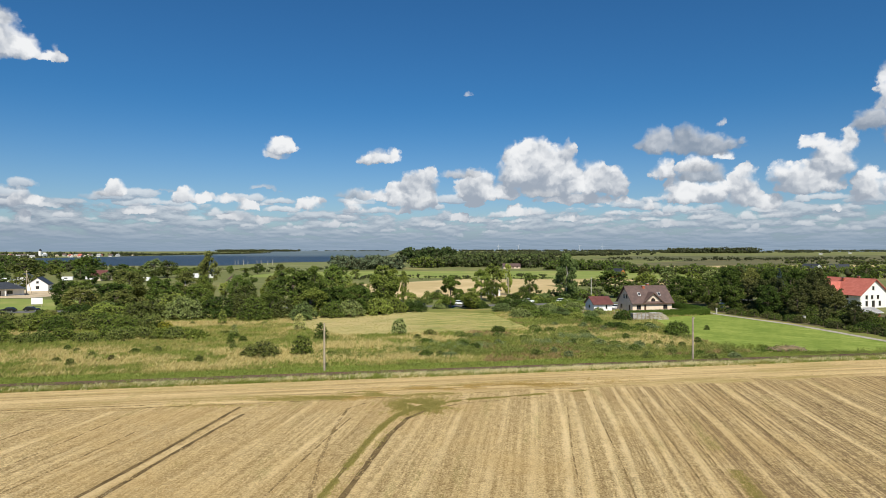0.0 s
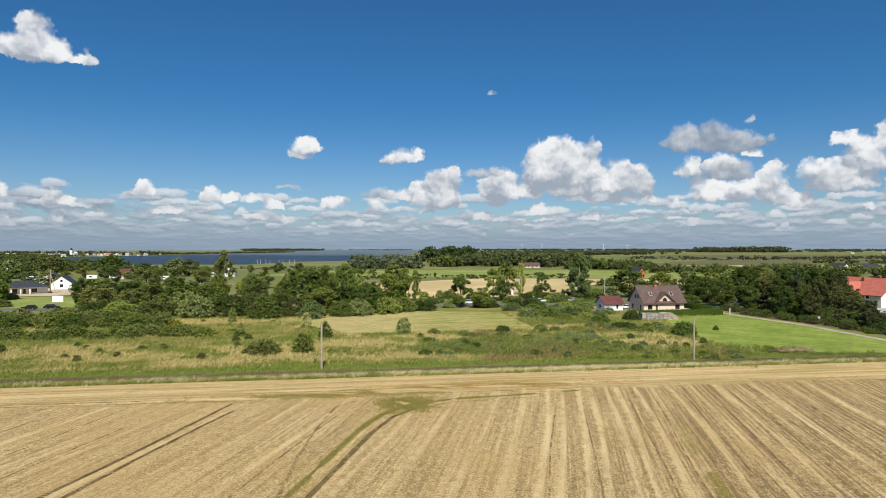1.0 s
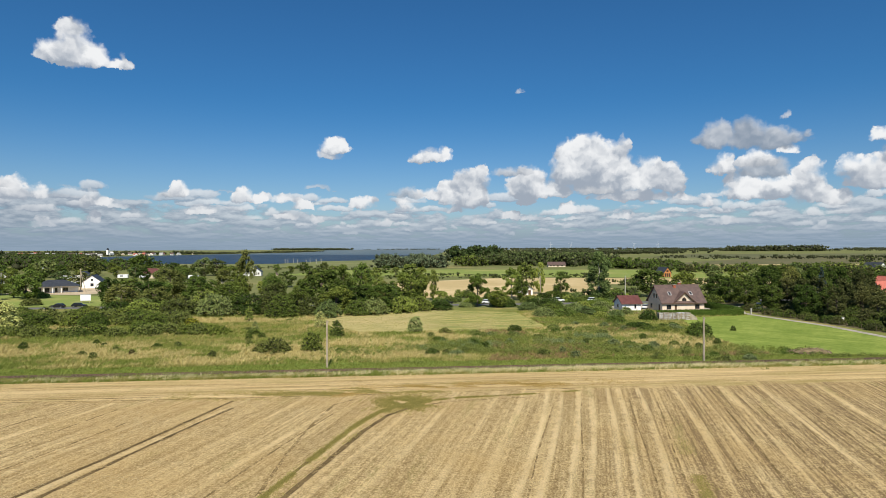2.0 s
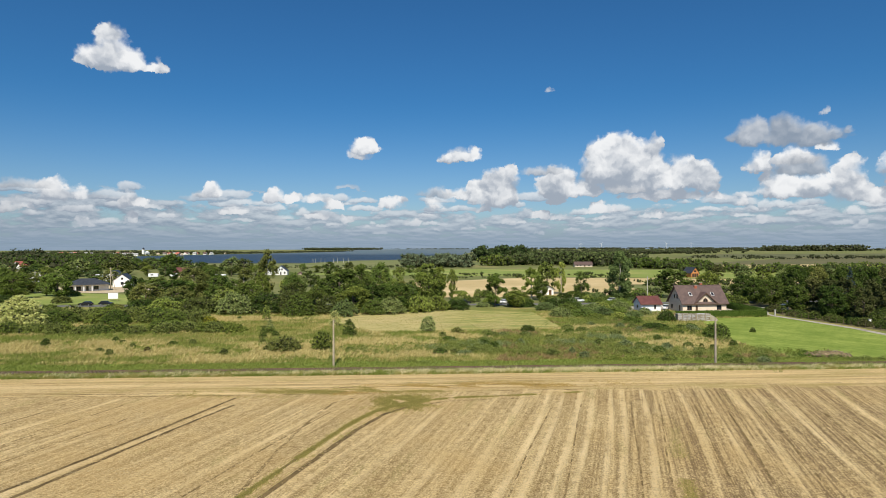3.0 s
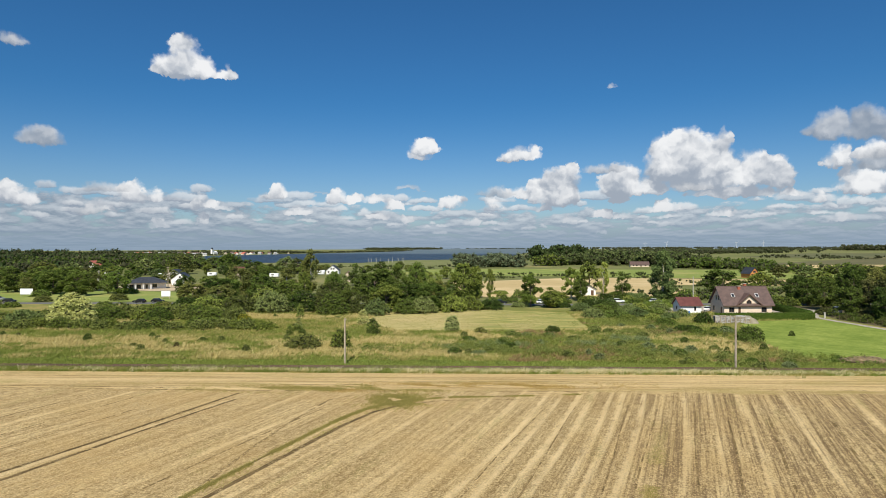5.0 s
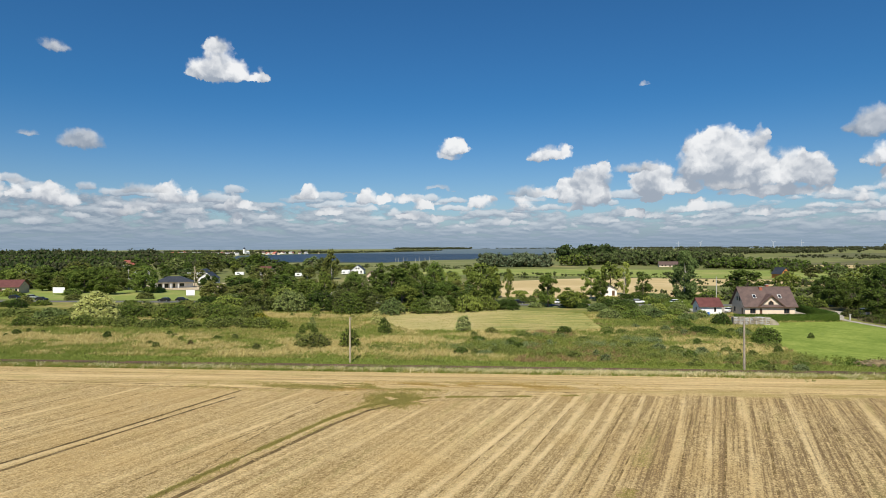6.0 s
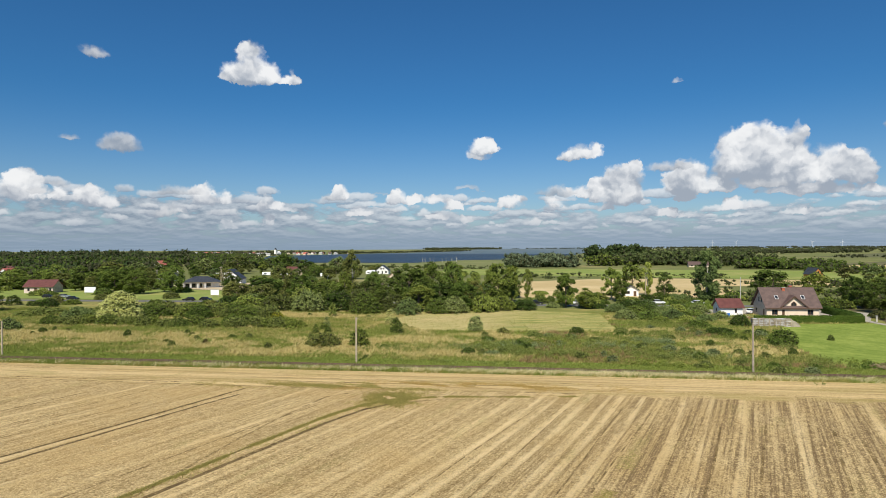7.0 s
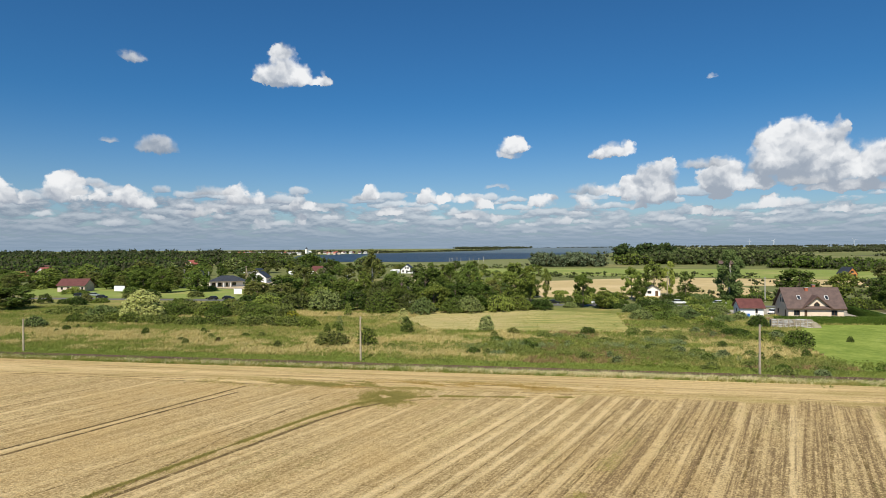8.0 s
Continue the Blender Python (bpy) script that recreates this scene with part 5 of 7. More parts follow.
def crown_clumps(rng, shape, tall=5.0):
    """Clumps of a crown for a tree 10 m high and 8 m wide (broad), or a bush 8 m wide and this tall, scaled later."""
    out = []
    if shape == "broad":
        lean = rng.uniform(-0.5, 0.5, 2)
        for i in range(60):
            d = rand_units(rng, 1)[0] * rng.uniform(0.4, 1.0) ** 0.5
            low_ = 1.0 - 0.25 * max(0.0, -d[2])
            out.append((d[0] * 3.2 * low_ + lean[0] * d[2], d[1] * 3.2 * low_ + lean[1] * d[2], 4.9 + d[2] * 4.2, rng.uniform(0.55, 1.3)))
    elif shape == "tall":
        for i in range(56):
            z = rng.uniform(0.9, 9.5)
            w = 2.9 * math.sin(min(1, (z - 0.8) / 8.9) * math.pi) ** 0.7 + 0.2
            a = rng.uniform(0, 6.28)
            k = rng.uniform(0.2, 1.0)
            out.append((math.cos(a) * w * k, math.sin(a) * w * k, z, rng.uniform(0.5, 1.15)))
    elif shape == "sparse":
        for i in range(44):
            z = rng.uniform(1.3, 9.5)
            w = 3.0 * max(0.0, math.sin(min(1, (z - 1.2) / 8.7) * math.pi)) ** 0.8 + 0.2
            a = rng.uniform(0, 6.28)
            k = rng.uniform(0.4, 1.05)
            out.append((math.cos(a) * w * k, math.sin(a) * w * k, z, rng.uniform(0.45, 1.1)))
    elif shape == "pine":
        for i in range(46):
            z = rng.uniform(1.2, 9.6)
            w = 3.3 * (1 - (z / 10.6) ** 2) + 0.3
            a = rng.uniform(0, 6.28)
            k = rng.uniform(0.25, 1.0)
            out.append((math.cos(a) * w * k, math.sin(a) * w * k, z, rng.uniform(0.5, 1.05)))
    elif shape == "spruce":
        for z in np.arange(0.9, 9.8, 0.62):
            w = 3.0 * (1 - z / 10.3)
            for i in range(max(3, int(w * 4))):
                a = rng.uniform(0, 6.28)
                out.append((math.cos(a) * w * 0.8, math.sin(a) * w * 0.8, z - 0.1 * w, 0.35 + 0.2 * w))
    elif shape == "bush":
        n = 64
        lump = 0.25 * math.sqrt(min(tall, 5.0)) + 0.12
        for i in range(n):
            a, k = 2.4 * i + rng.uniform(-0.3, 0.3), math.sqrt((i + 0.5) / n)
            r = lump * rng.uniform(0.7, 1.45)
            top_ = tall * (1 - (k * 0.95) ** 2.4) ** 0.6 * rng.uniform(0.78, 1.04)
            out.append((math.cos(a) * (3.9 - r) * k, math.sin(a) * (3.9 - r) * k, max(0.35 * r, top_ - r), r))
            if top_ > 3.2 * r:
                out.append((math.cos(a) * (4.0 - r) * k, math.sin(a) * (4.0 - r) * k, max(0.35 * r, (top_ - r) * 0.45), r))
    return out


PROTO = {}
KINDS = {
    "oak": ("broad", L_DARK, BARK, 3000, 0.30), "maple": ("broad", L_MID, BARK, 3000, 0.30), "lime": ("broad", L_LIGHT, BARK, 2700, 0.30),
    "rowan": ("broad", L_OLIVE, BARK, 2700, 0.30), "willow": ("broad", L_WILLOW, BARK, 2700, 0.32), "silver": ("broad", L_SILVER, BARK, 2700, 0.32),
    "alder": ("tall", L_MID, BARK, 2300, 0.28), "aspen": ("tall", L_OLIVE, BIRCHBARK, 2300, 0.3), "birch": ("tall", L_WILLOW, BIRCHBARK, 4000, 0.3),
    "ash": ("sparse", L_LIGHT, BIRCHBARK, 2600, 0.34), "pear": ("sparse", L_MID, BARK, 2600, 0.36),
    "pine": ("pine", L_PINE, BARK, 1900, 0.32), "brown_pine": ("pine", L_OLIVE, BARK, 1700, 0.32), "spruce": ("spruce", L_SPRUCE, BARK, 2600, 0.30),
}
TREE_LABEL = {
    "oak": "dark green broad-crowned tree", "maple": "full green broadleaf tree", "lime": "light green broadleaf tree", "rowan": "olive green broadleaf tree",
    "willow": "grey green willow tree", "silver": "silvery pale willow tree", "alder": "slender green alder tree", "aspen": "tall olive aspen tree",
    "birch": "tall hanging birch tree", "ash": "airy light green young tree", "pear": "open-crowned green tree", "pine": "dark pine tree", "brown_pine": "brownish green pine tree",
    "spruce": "blue spruce tree"}


def tree(kind, x, y, h, w, where="in the hedgerow", group=""):
    """A tree of that kind, h metres high and w wide."""
    variant = RNG.randint(3) + (3 if y > 250 else 0)
    m = pose(x, y, 0, 0, 0, RNG.uniform(0, 360)) @ Matrix.Diagonal((w / 8, w / 8, h / 10, 1))
    if (kind, variant) not in PROTO:
        shape, leafmat, bark, n, size = KINDS[kind]
        if y > 250:
            n, size = int(n * 0.64), size * 1.46
        else:
            n, size = int(n * 1.8), size * 1.05
        rng = np.random.RandomState(11 * variant + sum(map(ord, kind)))
        t = thing("tree", "", "tree")
        hang("trunk", trunk_mesh(rng, 9.0, 0.2, 6, 3.0, bark), t)
        hang("crown", foliage("crown", rng, crown_clumps(rng, shape), n, size, (0, 0, 4.5), leafmat, core=0.52 if shape != "sparse" else 0.4, droop=0.0), t)
        PROTO[kind, variant] = t
        t.matrix_basis = m
    else:
        t = copy_thing(PROTO[kind, variant], Matrix())
        t.matrix_basis = m
    return tagged(t, TREE_LABEL[kind] + " " + where, "tree", group)


BUSHES = {}


def bush(x, y, h, w, leafmat, label, n=0, size=0.0, group=""):
    """A bush down to the ground, h high and w wide."""
    variant = RNG.randint(3)
    klass = 3 if w < 4 else 6 if w < 8 else 11
    tall = min((2.0, 3.6, 6.0, 10.0), key=lambda q: abs(math.log(q / (8 * h / w))))
    m = pose(x, y, 0, 0, 0, RNG.uniform(0, 360)) @ Matrix.Diagonal((w / 8, w / 8, h / tall, 1))
    far = y > 200
    key = (leafmat.name, variant, klass, tall, far, n)
    if key not in BUSHES:
        rng = np.random.RandomState(5 * variant + len(leafmat.name) + n)
        count = n or int({3: 620, 6: 1650, 11: 3600}[klass] * (0.5 if far else 1.0) * (0.75 + 0.06 * tall))
        spray = size or {3: 0.58, 6: 0.355, 11: 0.242}[klass] * (1.35 if far else 1.0)
        ob = new("bush", foliage("bush", rng, crown_clumps(rng, "bush", tall), count, spray, (0, 0, -1.0), leafmat, 0.95, 0.5, 2.0 if n else 0.0))
        BUSHES[key] = ob
    else:
        ob = new("bush", BUSHES[key].data)
    ob.matrix_basis = m
    return tagged(ob, label, "bush", group)


def thicket(name, bushes, label, category="shrubs"):
    """Many bushes that nobody could count, joined into one mesh."""
    mats, vs, fs, ms, k = [], [], [], [], 0
    for ob in bushes:
        me = ob.data
        v, f, q = np.empty(3 * len(me.vertices), np.float32), np.empty(len(me.loops), np.int32), np.empty(len(me.polygons), np.int32)
        me.vertices.foreach_get("co", v), me.loops.foreach_get("vertex_index", f), me.polygons.foreach_get("material_index", q)
        m = np.array(ob.matrix_basis)
        slots = []
        for mat in me.materials:
            if mat not in mats:
                mats.append(mat)
            slots.append(mats.index(mat))
        vs.append(v.reshape(-1, 3) @ m[:3, :3].T + m[:3, 3]), fs.append(f.reshape(-1, 3) + k), ms.append(np.array(slots)[q])
        k += len(me.vertices)
        for key in [key for key, first in BUSHES.items() if first is ob]:
            del BUSHES[key]
        bpy.data.objects.remove(ob)
    me = np_mesh(name, np.concatenate(vs), np.concatenate(fs), mats[0])
    for mat in mats[1:]:
        me.materials.append(mat)
    me.polygons.foreach_set("material_index", np.concatenate(ms).astype(np.int32))
    return tagged(new(name, me), label, category, kind="stuff")


# tall trees along the hedgerow beyond the meadow: x, y, height, width
BELT_A = [("rowan", -111.4, 185, 9.0, 9.7), ("oak", -108.6, 195, 9.5, 12.0), ("rowan", -112.2, 215, 13.6, 12.0), ("maple", -87.8, 190, 10.8, 11.3), ("aspen", -92.6, 215, 12.1, 10.5),
          ("alder", -66.0, 198, 9.6, 7.6), ("oak", -52.4, 180, 8.3, 7.6), ("oak", -49.0, 192, 14.3, 13.8), ("alder", -45.4, 205, 13.6, 8.4)]
BELT_B = [("lime", -40.2, 210, 15.0, 9.4), ("maple", -27.6, 187, 9.0, 9.9), ("maple", -22.7, 207, 15.1, 11.2), ("pear", -19.8, 215, 13.4, 5.6), ("alder", -17.7, 230, 11.2, 4.3),
          ("oak", -36.6, 187, 8.9, 10.1), ("maple", -40.7, 180, 8.4, 9.9), ("maple", -75.0, 186, 9.5, 9.0), ("rowan", -99.0, 182, 8.5, 10.0), ("rowan", -62.0, 186, 9.5, 9.0), ("aspen", -91.1, 232, 18.8, 9.5)]
for kind, x, y, h, w in BELT_A + BELT_B:
    tree(kind, x, y, h, w * 1.1, "in the hedgerow beyond the meadow", "hedgerow trees")
FRONT = [(-54.1, 171, 6.7, 9.7), (-65.6, 175, 7.3, 10.1), (-74.1, 172, 6.9, 11.9), (-85.2, 172, 6.0, 12.2), (-95.2, 170, 5.2, 12.3), (-18.0, 192, 4.9, 10.0), (-11.3, 195, 3.7, 8.3),
         (-29.4, 180, 5.2, 9.6), (-47.3, 176, 6.1, 8.2), (-22.1, 186, 5.6, 9.8), (-34.0, 178, 4.8, 8.0), (-104, 172, 4.8, 10), (-41, 172, 5.0, 8), (-60, 178, 7, 9), (-80, 178, 7.5, 10)]
for i, (x, y, h, w) in enumerate(FRONT):
    bush(x, y, h, w * 1.1, (L_MID, L_DARK, L_WILLOW, L_OLIVE, L_LIGHT)[i % 5], "dense wild shrub at the foot of the hedgerow", group="hedgerow shrubs")

for i in range(26):
    f = RNG.uniform(0, 1)
    x, y = -112 + 96 * f, 176 + 16 * f + RNG.uniform(-4, 16)
    bush(x, y, RNG.uniform(3.5, 6.5), RNG.uniform(6, 9), (L_LIGHT, L_DARK, L_OLIVE, L_WILLOW)[i % 4], "wild shrub in the hedgerow thicket", group="hedgerow shrubs")
for i in range(26):
    f = RNG.uniform(0, 1)
    x, y = -150 + 130 * f, 192 + 18 * f + RNG.uniform(4, 30)
    if x > -118:
        tree(("lime", "maple", "rowan", "ash", "willow")[i % 5], x, y, RNG.uniform(7, 11.5), RNG.uniform(6, 9), "in the hedgerow beyond the meadow", "hedgerow trees")
# trees along the village road and round the houses
for kind, x, y, h, w in [("pear", -0.2, 206, 10.9, 9.0), ("maple", 6.3, 204, 7.0, 7.6), ("ash", 11.4, 240, 11.8, 9.0), ("oak", 15.0, 232, 8.2, 6.4), ("maple", 17.7, 262, 13.9, 9.7),
                         ("ash", 23.4, 262, 13.2, 7.1), ("alder", 29.6, 236, 10.4, 8.0), ("birch", 43.5, 236, 17.8, 12.0), ("oak", 65.8, 252, 12.0, 15.5), ("maple", 81.0, 262, 10.4, 10.6)]:
    tree(kind, x, y, h, w, "beside the village road", "roadside trees")
for kind, x, y, h, w in [("maple", -185.3, 212, 10.8, 11.7), ("lime", -174.5, 222, 12.4, 12.5), ("maple", -203.3, 218, 10.5, 13.3), ("oak", -129.4, 205, 9.9, 8.4), ("rowan", -209.1, 300, 8.0, 12.9),
                         ("oak", -174.1, 140, 8.1, 16.3), ("lime", -272.5, 222, 10.4, 16.6), ("lime", -262.9, 236, 12.3, 14.8), ("maple", -231.9, 238, 11.9, 16.4), ("maple", -216.0, 240, 11.3, 13.9),
                         ("rowan", -202.6, 238, 10.1, 11.5), ("lime", -183.8, 227, 6.7, 8.6), ("maple", -302.5, 220, 8.5, 21.0), ("lime", -287, 212, 9, 14)]:
    tree(kind, x, y, h, w, "among the village gardens", "garden trees")
for kind, x, y, h, w in [("oak", 88.4, 215, 11.0, 8.9), ("oak", 99.5, 225, 14.1, 11.2), ("brown_pine", 100.4, 210, 12.9, 9.6), ("oak", 111.1, 218, 13.9, 9.9), ("oak", 122.0, 226, 14.2, 9.2),
                         ("pine", 118.2, 205, 12.8, 9.3), ("pine", 115.5, 193, 10.6, 8.1), ("oak", 87.5, 228, 9.6, 8.4), ("oak", 88.9, 244, 10.0, 10.0), ("spruce", 106.7, 204, 13.5, 6.8),
                         ("pine", 131, 226, 12.5, 10), ("oak", 140, 232, 12, 11)]:
    tree(kind, x, y, h, w, "behind the gravel lane", "lane trees")
for i, (x, y, h, w) in enumerate([(102.9, 184, 9.8, 6.9), (95.3, 192, 9.4, 8.0), (89.4, 198, 8.2, 7.4), (104.2, 170, 7.5, 7.0), (101.4, 158, 6.3, 5.9), (105.5, 180, 8.1, 6.7), (99.8, 186, 7.7, 6.2),
                                  (102.7, 198, 10.0, 7.4), (94.8, 200, 9.3, 7.5), (97, 176, 8.5, 6), (93, 184, 9, 6.5), (110, 188, 9, 7), (109, 178, 8, 7)]):
    tree(("pine", "pine", "oak", "pine")[i % 4], x, y, h * 1.1, w * 1.25, "in the row along the gravel lane", "lane pines")
for x, y, h, w in [(99, 150, 2.6, 6.5), (102, 143, 2.8, 7), (106, 138, 3.0, 7), (97.5, 160, 2.4, 5), (95, 170, 2.2, 5), (91, 180, 2.0, 5), (87, 190, 2.2, 5), (112, 150, 4, 9), (118, 165, 4, 9)]:
    bush(x, y, h, w, L_DARK, "dark garden shrub along the lane", group="lane shrubs")
for i, (x, y, h, w) in enumerate([(-291.8, 380, 12.6, 18.7), (-277.9, 400, 15.5, 22.2), (-237.4, 400, 16.2, 20.6), (-203.8, 380, 11.1, 15.3), (-202.4, 420, 13.9, 16.6), (-193.5, 420, 12.3, 16.5),
                                  (-84.1, 300, 9.7, 8.3), (-282.6, 330, 9.4, 18.4), (-306.9, 330, 11.1, 19.1), (-327.7, 330, 12.1, 20.4), (-152, 350, 9.7, 12.6), (-99.1, 300, 8.4, 11.3)]):
    tree(("willow", "rowan", "maple", "oak")[i % 4], x, y, h, w * 0.95, "in front of the lake", "lakeside trees")

for i in range(46):
    x, y = RNG.uniform(-310, -150), RNG.uniform(196, 300)
    yr = 178.5 + 0.225 * (x + 187)
    if y > yr + 14 and not (-222 < x < -158 and 228 < y < 305) and not (-248 < x < -214 and y < 216) and not (-212 < x < -196 and y < 212) and not (-152 < x < -126 and y < 230) and not (-190 < x < -138 and y < 245):
        tree(("maple", "oak", "lime", "rowan", "oak")[i % 5], x, y, RNG.uniform(6.5, 11), RNG.uniform(8, 13), "among the village gardens", "garden trees")
# dark bushes along the lane; where no hedge grows they stand for shade
for i in range(18):
    y = 141 + 3.7 * i
    x = np.interp(y, [133, 162, 189, 204], [92.8, 88.6, 79.6, 77.5]) + RNG.uniform(5.5, 7.5)
    bush(x, y, RNG.uniform(1.2, 2.6), RNG.uniform(3.4, 5.4), (L_DARK, L_PINE, L_DARK)[i % 3], "dark bush of the lane hedge, partly added for shade", group="lane shrubs")
under = []
for i in range(10):
    under.append(bush(74 + 3.2 * i + RNG.uniform(-1, 1), 226 + RNG.uniform(-7, 7), RNG.uniform(2.8, 4.6), RNG.uniform(5, 7.5), (L_DARK, L_MID)[i % 2], "undergrowth"))
# undergrowth along the lane, by the road and between the village gardens
for i in range(40):
    f = RNG.uniform(0, 1)
    x, y = 101 - 13 * f + RNG.uniform(0, 14), 152 + 50 * f + RNG.uniform(-3, 4)
    under.append(bush(x, y, RNG.uniform(2.2, 4.6), RNG.uniform(4.5, 7.5), (L_DARK, L_PINE)[i % 2], "undergrowth"))
thicket("undergrowth", under, "dark undergrowth beneath the lane trees")
for i in range(46):
    x = RNG.uniform(-16, 46)
    y = 214 + 0.2 * x + (RNG.uniform(-9, -4.5) if i % 2 else RNG.uniform(5, 12))
    bush(x, y, RNG.uniform(1.4, 3.0), RNG.uniform(4, 7.5), (L_MID, L_WILLOW, L_LIGHT, L_DARK)[i % 4], "green shrub beside the village road", group="roadside shrubs")
for i in range(60):
    x = RNG.uniform(-300, -112)
    y = 183 + 0.2 * (x + 150) + (RNG.uniform(8, 60) if i % 3 else RNG.uniform(-22, -7))
    if not (-152 < x < -126 and y > 180) and not (-215 < x < -160 and y > 232) and not (-246 < x < -218 and y > 196) and not (-212 < x < -180 and 178 < y < 205):
        bush(x, y, RNG.uniform(1.8, 4.0), RNG.uniform(5, 9), (L_MID, L_DARK, L_LIGHT, L_OLIVE)[i % 4], "garden shrub near the village road", group="village shrubs")

# meadow bushes
for x, y, h, w, mat_, label in [
        (-112, 136, 8.4, 13, L_SILVER, "silvery pale willow bush in the meadow"), (-34.6, 113.5, 2.9, 8.4, L_OLIVE, "rounded grey green willow bush in the meadow"),
        (-27.4, 115.0, 4.0, 5.0, L_MID, "fresh green bush in the meadow"), (-28.0, 134.5, 3.9, 3.6, L_MID, "young green tree-like bush in the grass"),
        (-11.8, 143.5, 4.0, 4.4, L_SILVER, "pale green willow bush in the meadow"), (-45.5, 128.5, 2.3, 2.0, L_MID, "small green bush in dry grass"), (-84, 112, 1.7, 2.3, L_MID, "small green bush in dry grass"),
        (-59.5, 108.5, 1.1, 1.5, L_BROWN, "small russet bush in dry grass"), (-64, 104, 1.4, 1.8, L_WEED, "small green bush in dry grass"), (-4.6, 141, 1.6, 3.6, L_OLIVE, "low olive bush beside the hay plot"),
        (11.2, 146, 1.9, 4.0, L_DARK, "dark green bush at the edge of the hay plot"), (-66.5, 144, 3.0, 4.6, L_YELLOW, "bright yellowing bush in the meadow"), (-48.2, 138, 3.0, 2.2, L_SILVER, "thin pale sapling in dry grass"),
        (-59, 160, 4.6, 2.6, L_LIGHT, "slim light green sapling"), (-36.5, 150, 4.2, 3.6, L_SILVER, "pale feathery young willow in the meadow"), (52.3, 144.5, 3.3, 6.6, L_MID, "spreading green bush beside the lawn"),
        (62.2, 152, 1.3, 1.6, L_DARK, "small round shrub on the lawn"), (44, 124, 1.6, 1.4, L_MID, "small bush in the weeds"), (47.2, 172, 3.2, 5.6, L_DARK, "dark bush beside the board stack"),
        (37.6, 166, 2.0, 6.5, L_MID, "low spreading green bush"), (41.4, 156, 1.6, 7.5, L_DARK, "low dark bramble bush"), (-47, 135, 1.7, 3.0, L_MID, "green bush in dry grass"),
        (-62, 141, 2.0, 7.5, L_MID, "green bramble bush in the meadow"), (-57, 139, 1.7, 4.0, L_MID, "green bramble bush in the meadow"), (-122, 112, 3.0, 7, L_WILLOW, "grey green bush in the meadow"),
        (-128, 137, 3.4, 12, L_WILLOW, "grey green willow bush in the meadow"), (-147, 140, 2.4, 16, L_WEED, "low green thicket in the meadow")]:
    bush(x, y, h, w, mat_, label, *((11000, 0.18) if w > 12.5 and mat_ is L_SILVER else (2600, 0.3) if mat_ is L_SILVER else ()))
clumps_ = []
for i in range(90):                # tall weeds standing in clumps
    x, y = RNG.uniform(-8, 54), RNG.uniform(111, 160)
    if not (x < 20 and y > 141):
        clumps_.append(bush(x, y, RNG.uniform(0.7, 1.6), RNG.uniform(1.6, 3.9), (L_WEED_GREY, L_WEED, L_MID, L_WEED)[i % 4], "weeds"))
thicket("weed_clumps", clumps_, "clumps of tall green and grey weeds in the meadow", "weeds")
clumps_ = []
for i in range(30):
    x, y = RNG.uniform(-120, -22), RNG.uniform(106, 165)
    if not (x > -44 and y > 138):
        clumps_.append(bush(x, y, RNG.uniform(0.6, 1.4), RNG.uniform(1.2, 3.0), (L_OLIVE, L_WEED, L_MID)[i % 3], "shoots"))
thicket("meadow_shoots", clumps_, "low green shoots in dry meadow grass", "weeds")
for i in range(46):                # two long banks of thicket across the meadow
    f = (i % 23) / 22
    if i < 23:
        x, y, h, w = -128 + 56 * f + RNG.uniform(-2, 2), 146 + 5 * f + RNG.uniform(-5, 7), RNG.uniform(3.4, 4.8), RNG.uniform(7, 11)
    else:
        x, y, h, w = -124 + 66 * f + RNG.uniform(-2, 2), 125 + 12 * f + RNG.uniform(-2.5, 3), RNG.uniform(2.0, 3.0), RNG.uniform(5.5, 8)
    bush(x, y, h, w, (L_MID, L_WEED, L_MID)[i % 3] if i < 23 else (L_WEED, L_MID)[i % 2], "dense low willow and bramble thicket in the meadow", group="meadow thicket")
for i, (x, y, h, w) in enumerate([(20, 178, 3.0, 8), (26, 179, 2.8, 8), (32, 183, 2.8, 8), (22, 187, 3.2, 9), (30, 192, 3.0, 9), (37, 190, 2.4, 7), (39, 199, 3.0, 8), (24, 197, 3.2, 8), (16, 196, 2.8, 8),
                                  (35, 174, 2.2, 6), (40, 180, 2.0, 6), (29, 172, 2.0, 6), (44, 186, 2.4, 5), (33, 198, 3.0, 7)]):
    bush(x, y, h, w, (L_WILLOW, L_LIGHT, L_WILLOW, L_MID)[i % 4], "grey green willow scrub beside the hay plot", group="willow scrub")
for i in range(34):
    x, y = RNG.uniform(-60, 60), RNG.uniform(232, 262)
    if not (10 < x < 26 and 248 < y < 270):
        bush(x, y, RNG.uniform(1.5, 3.6), RNG.uniform(4, 9), (L_MID, L_LIGHT, L_WILLOW, L_DARK)[i % 4], "wild green shrub beyond the road", group="roadside shrubs")
for i in range(125):
    x, y = RNG.uniform(-420, -60), RNG.uniform(250, 480)
    if not (-215 < x < -150 and y < 300) and not (-185 < x < -95 and 280 < y < 440) and x > -120 - y * 0.75:
        tree(("maple", "oak", "rowan", "willow", "alder", "lime")[i % 6], x, y, RNG.uniform(4.5, 9.5), RNG.uniform(6, 11), "in the village", "village trees")
for i in range(46):
    x, y = RNG.uniform(85, 340), RNG.uniform(230, 420)
    if x > 60 + 0.12 * y and not (100 < x < 125 and y > 300):
        tree(("maple", "oak", "pine", "oak", "willow", "oak")[i % 6], x, y, RNG.uniform(6, 11), RNG.uniform(8, 13), "in the gardens beyond the lane", "garden trees")


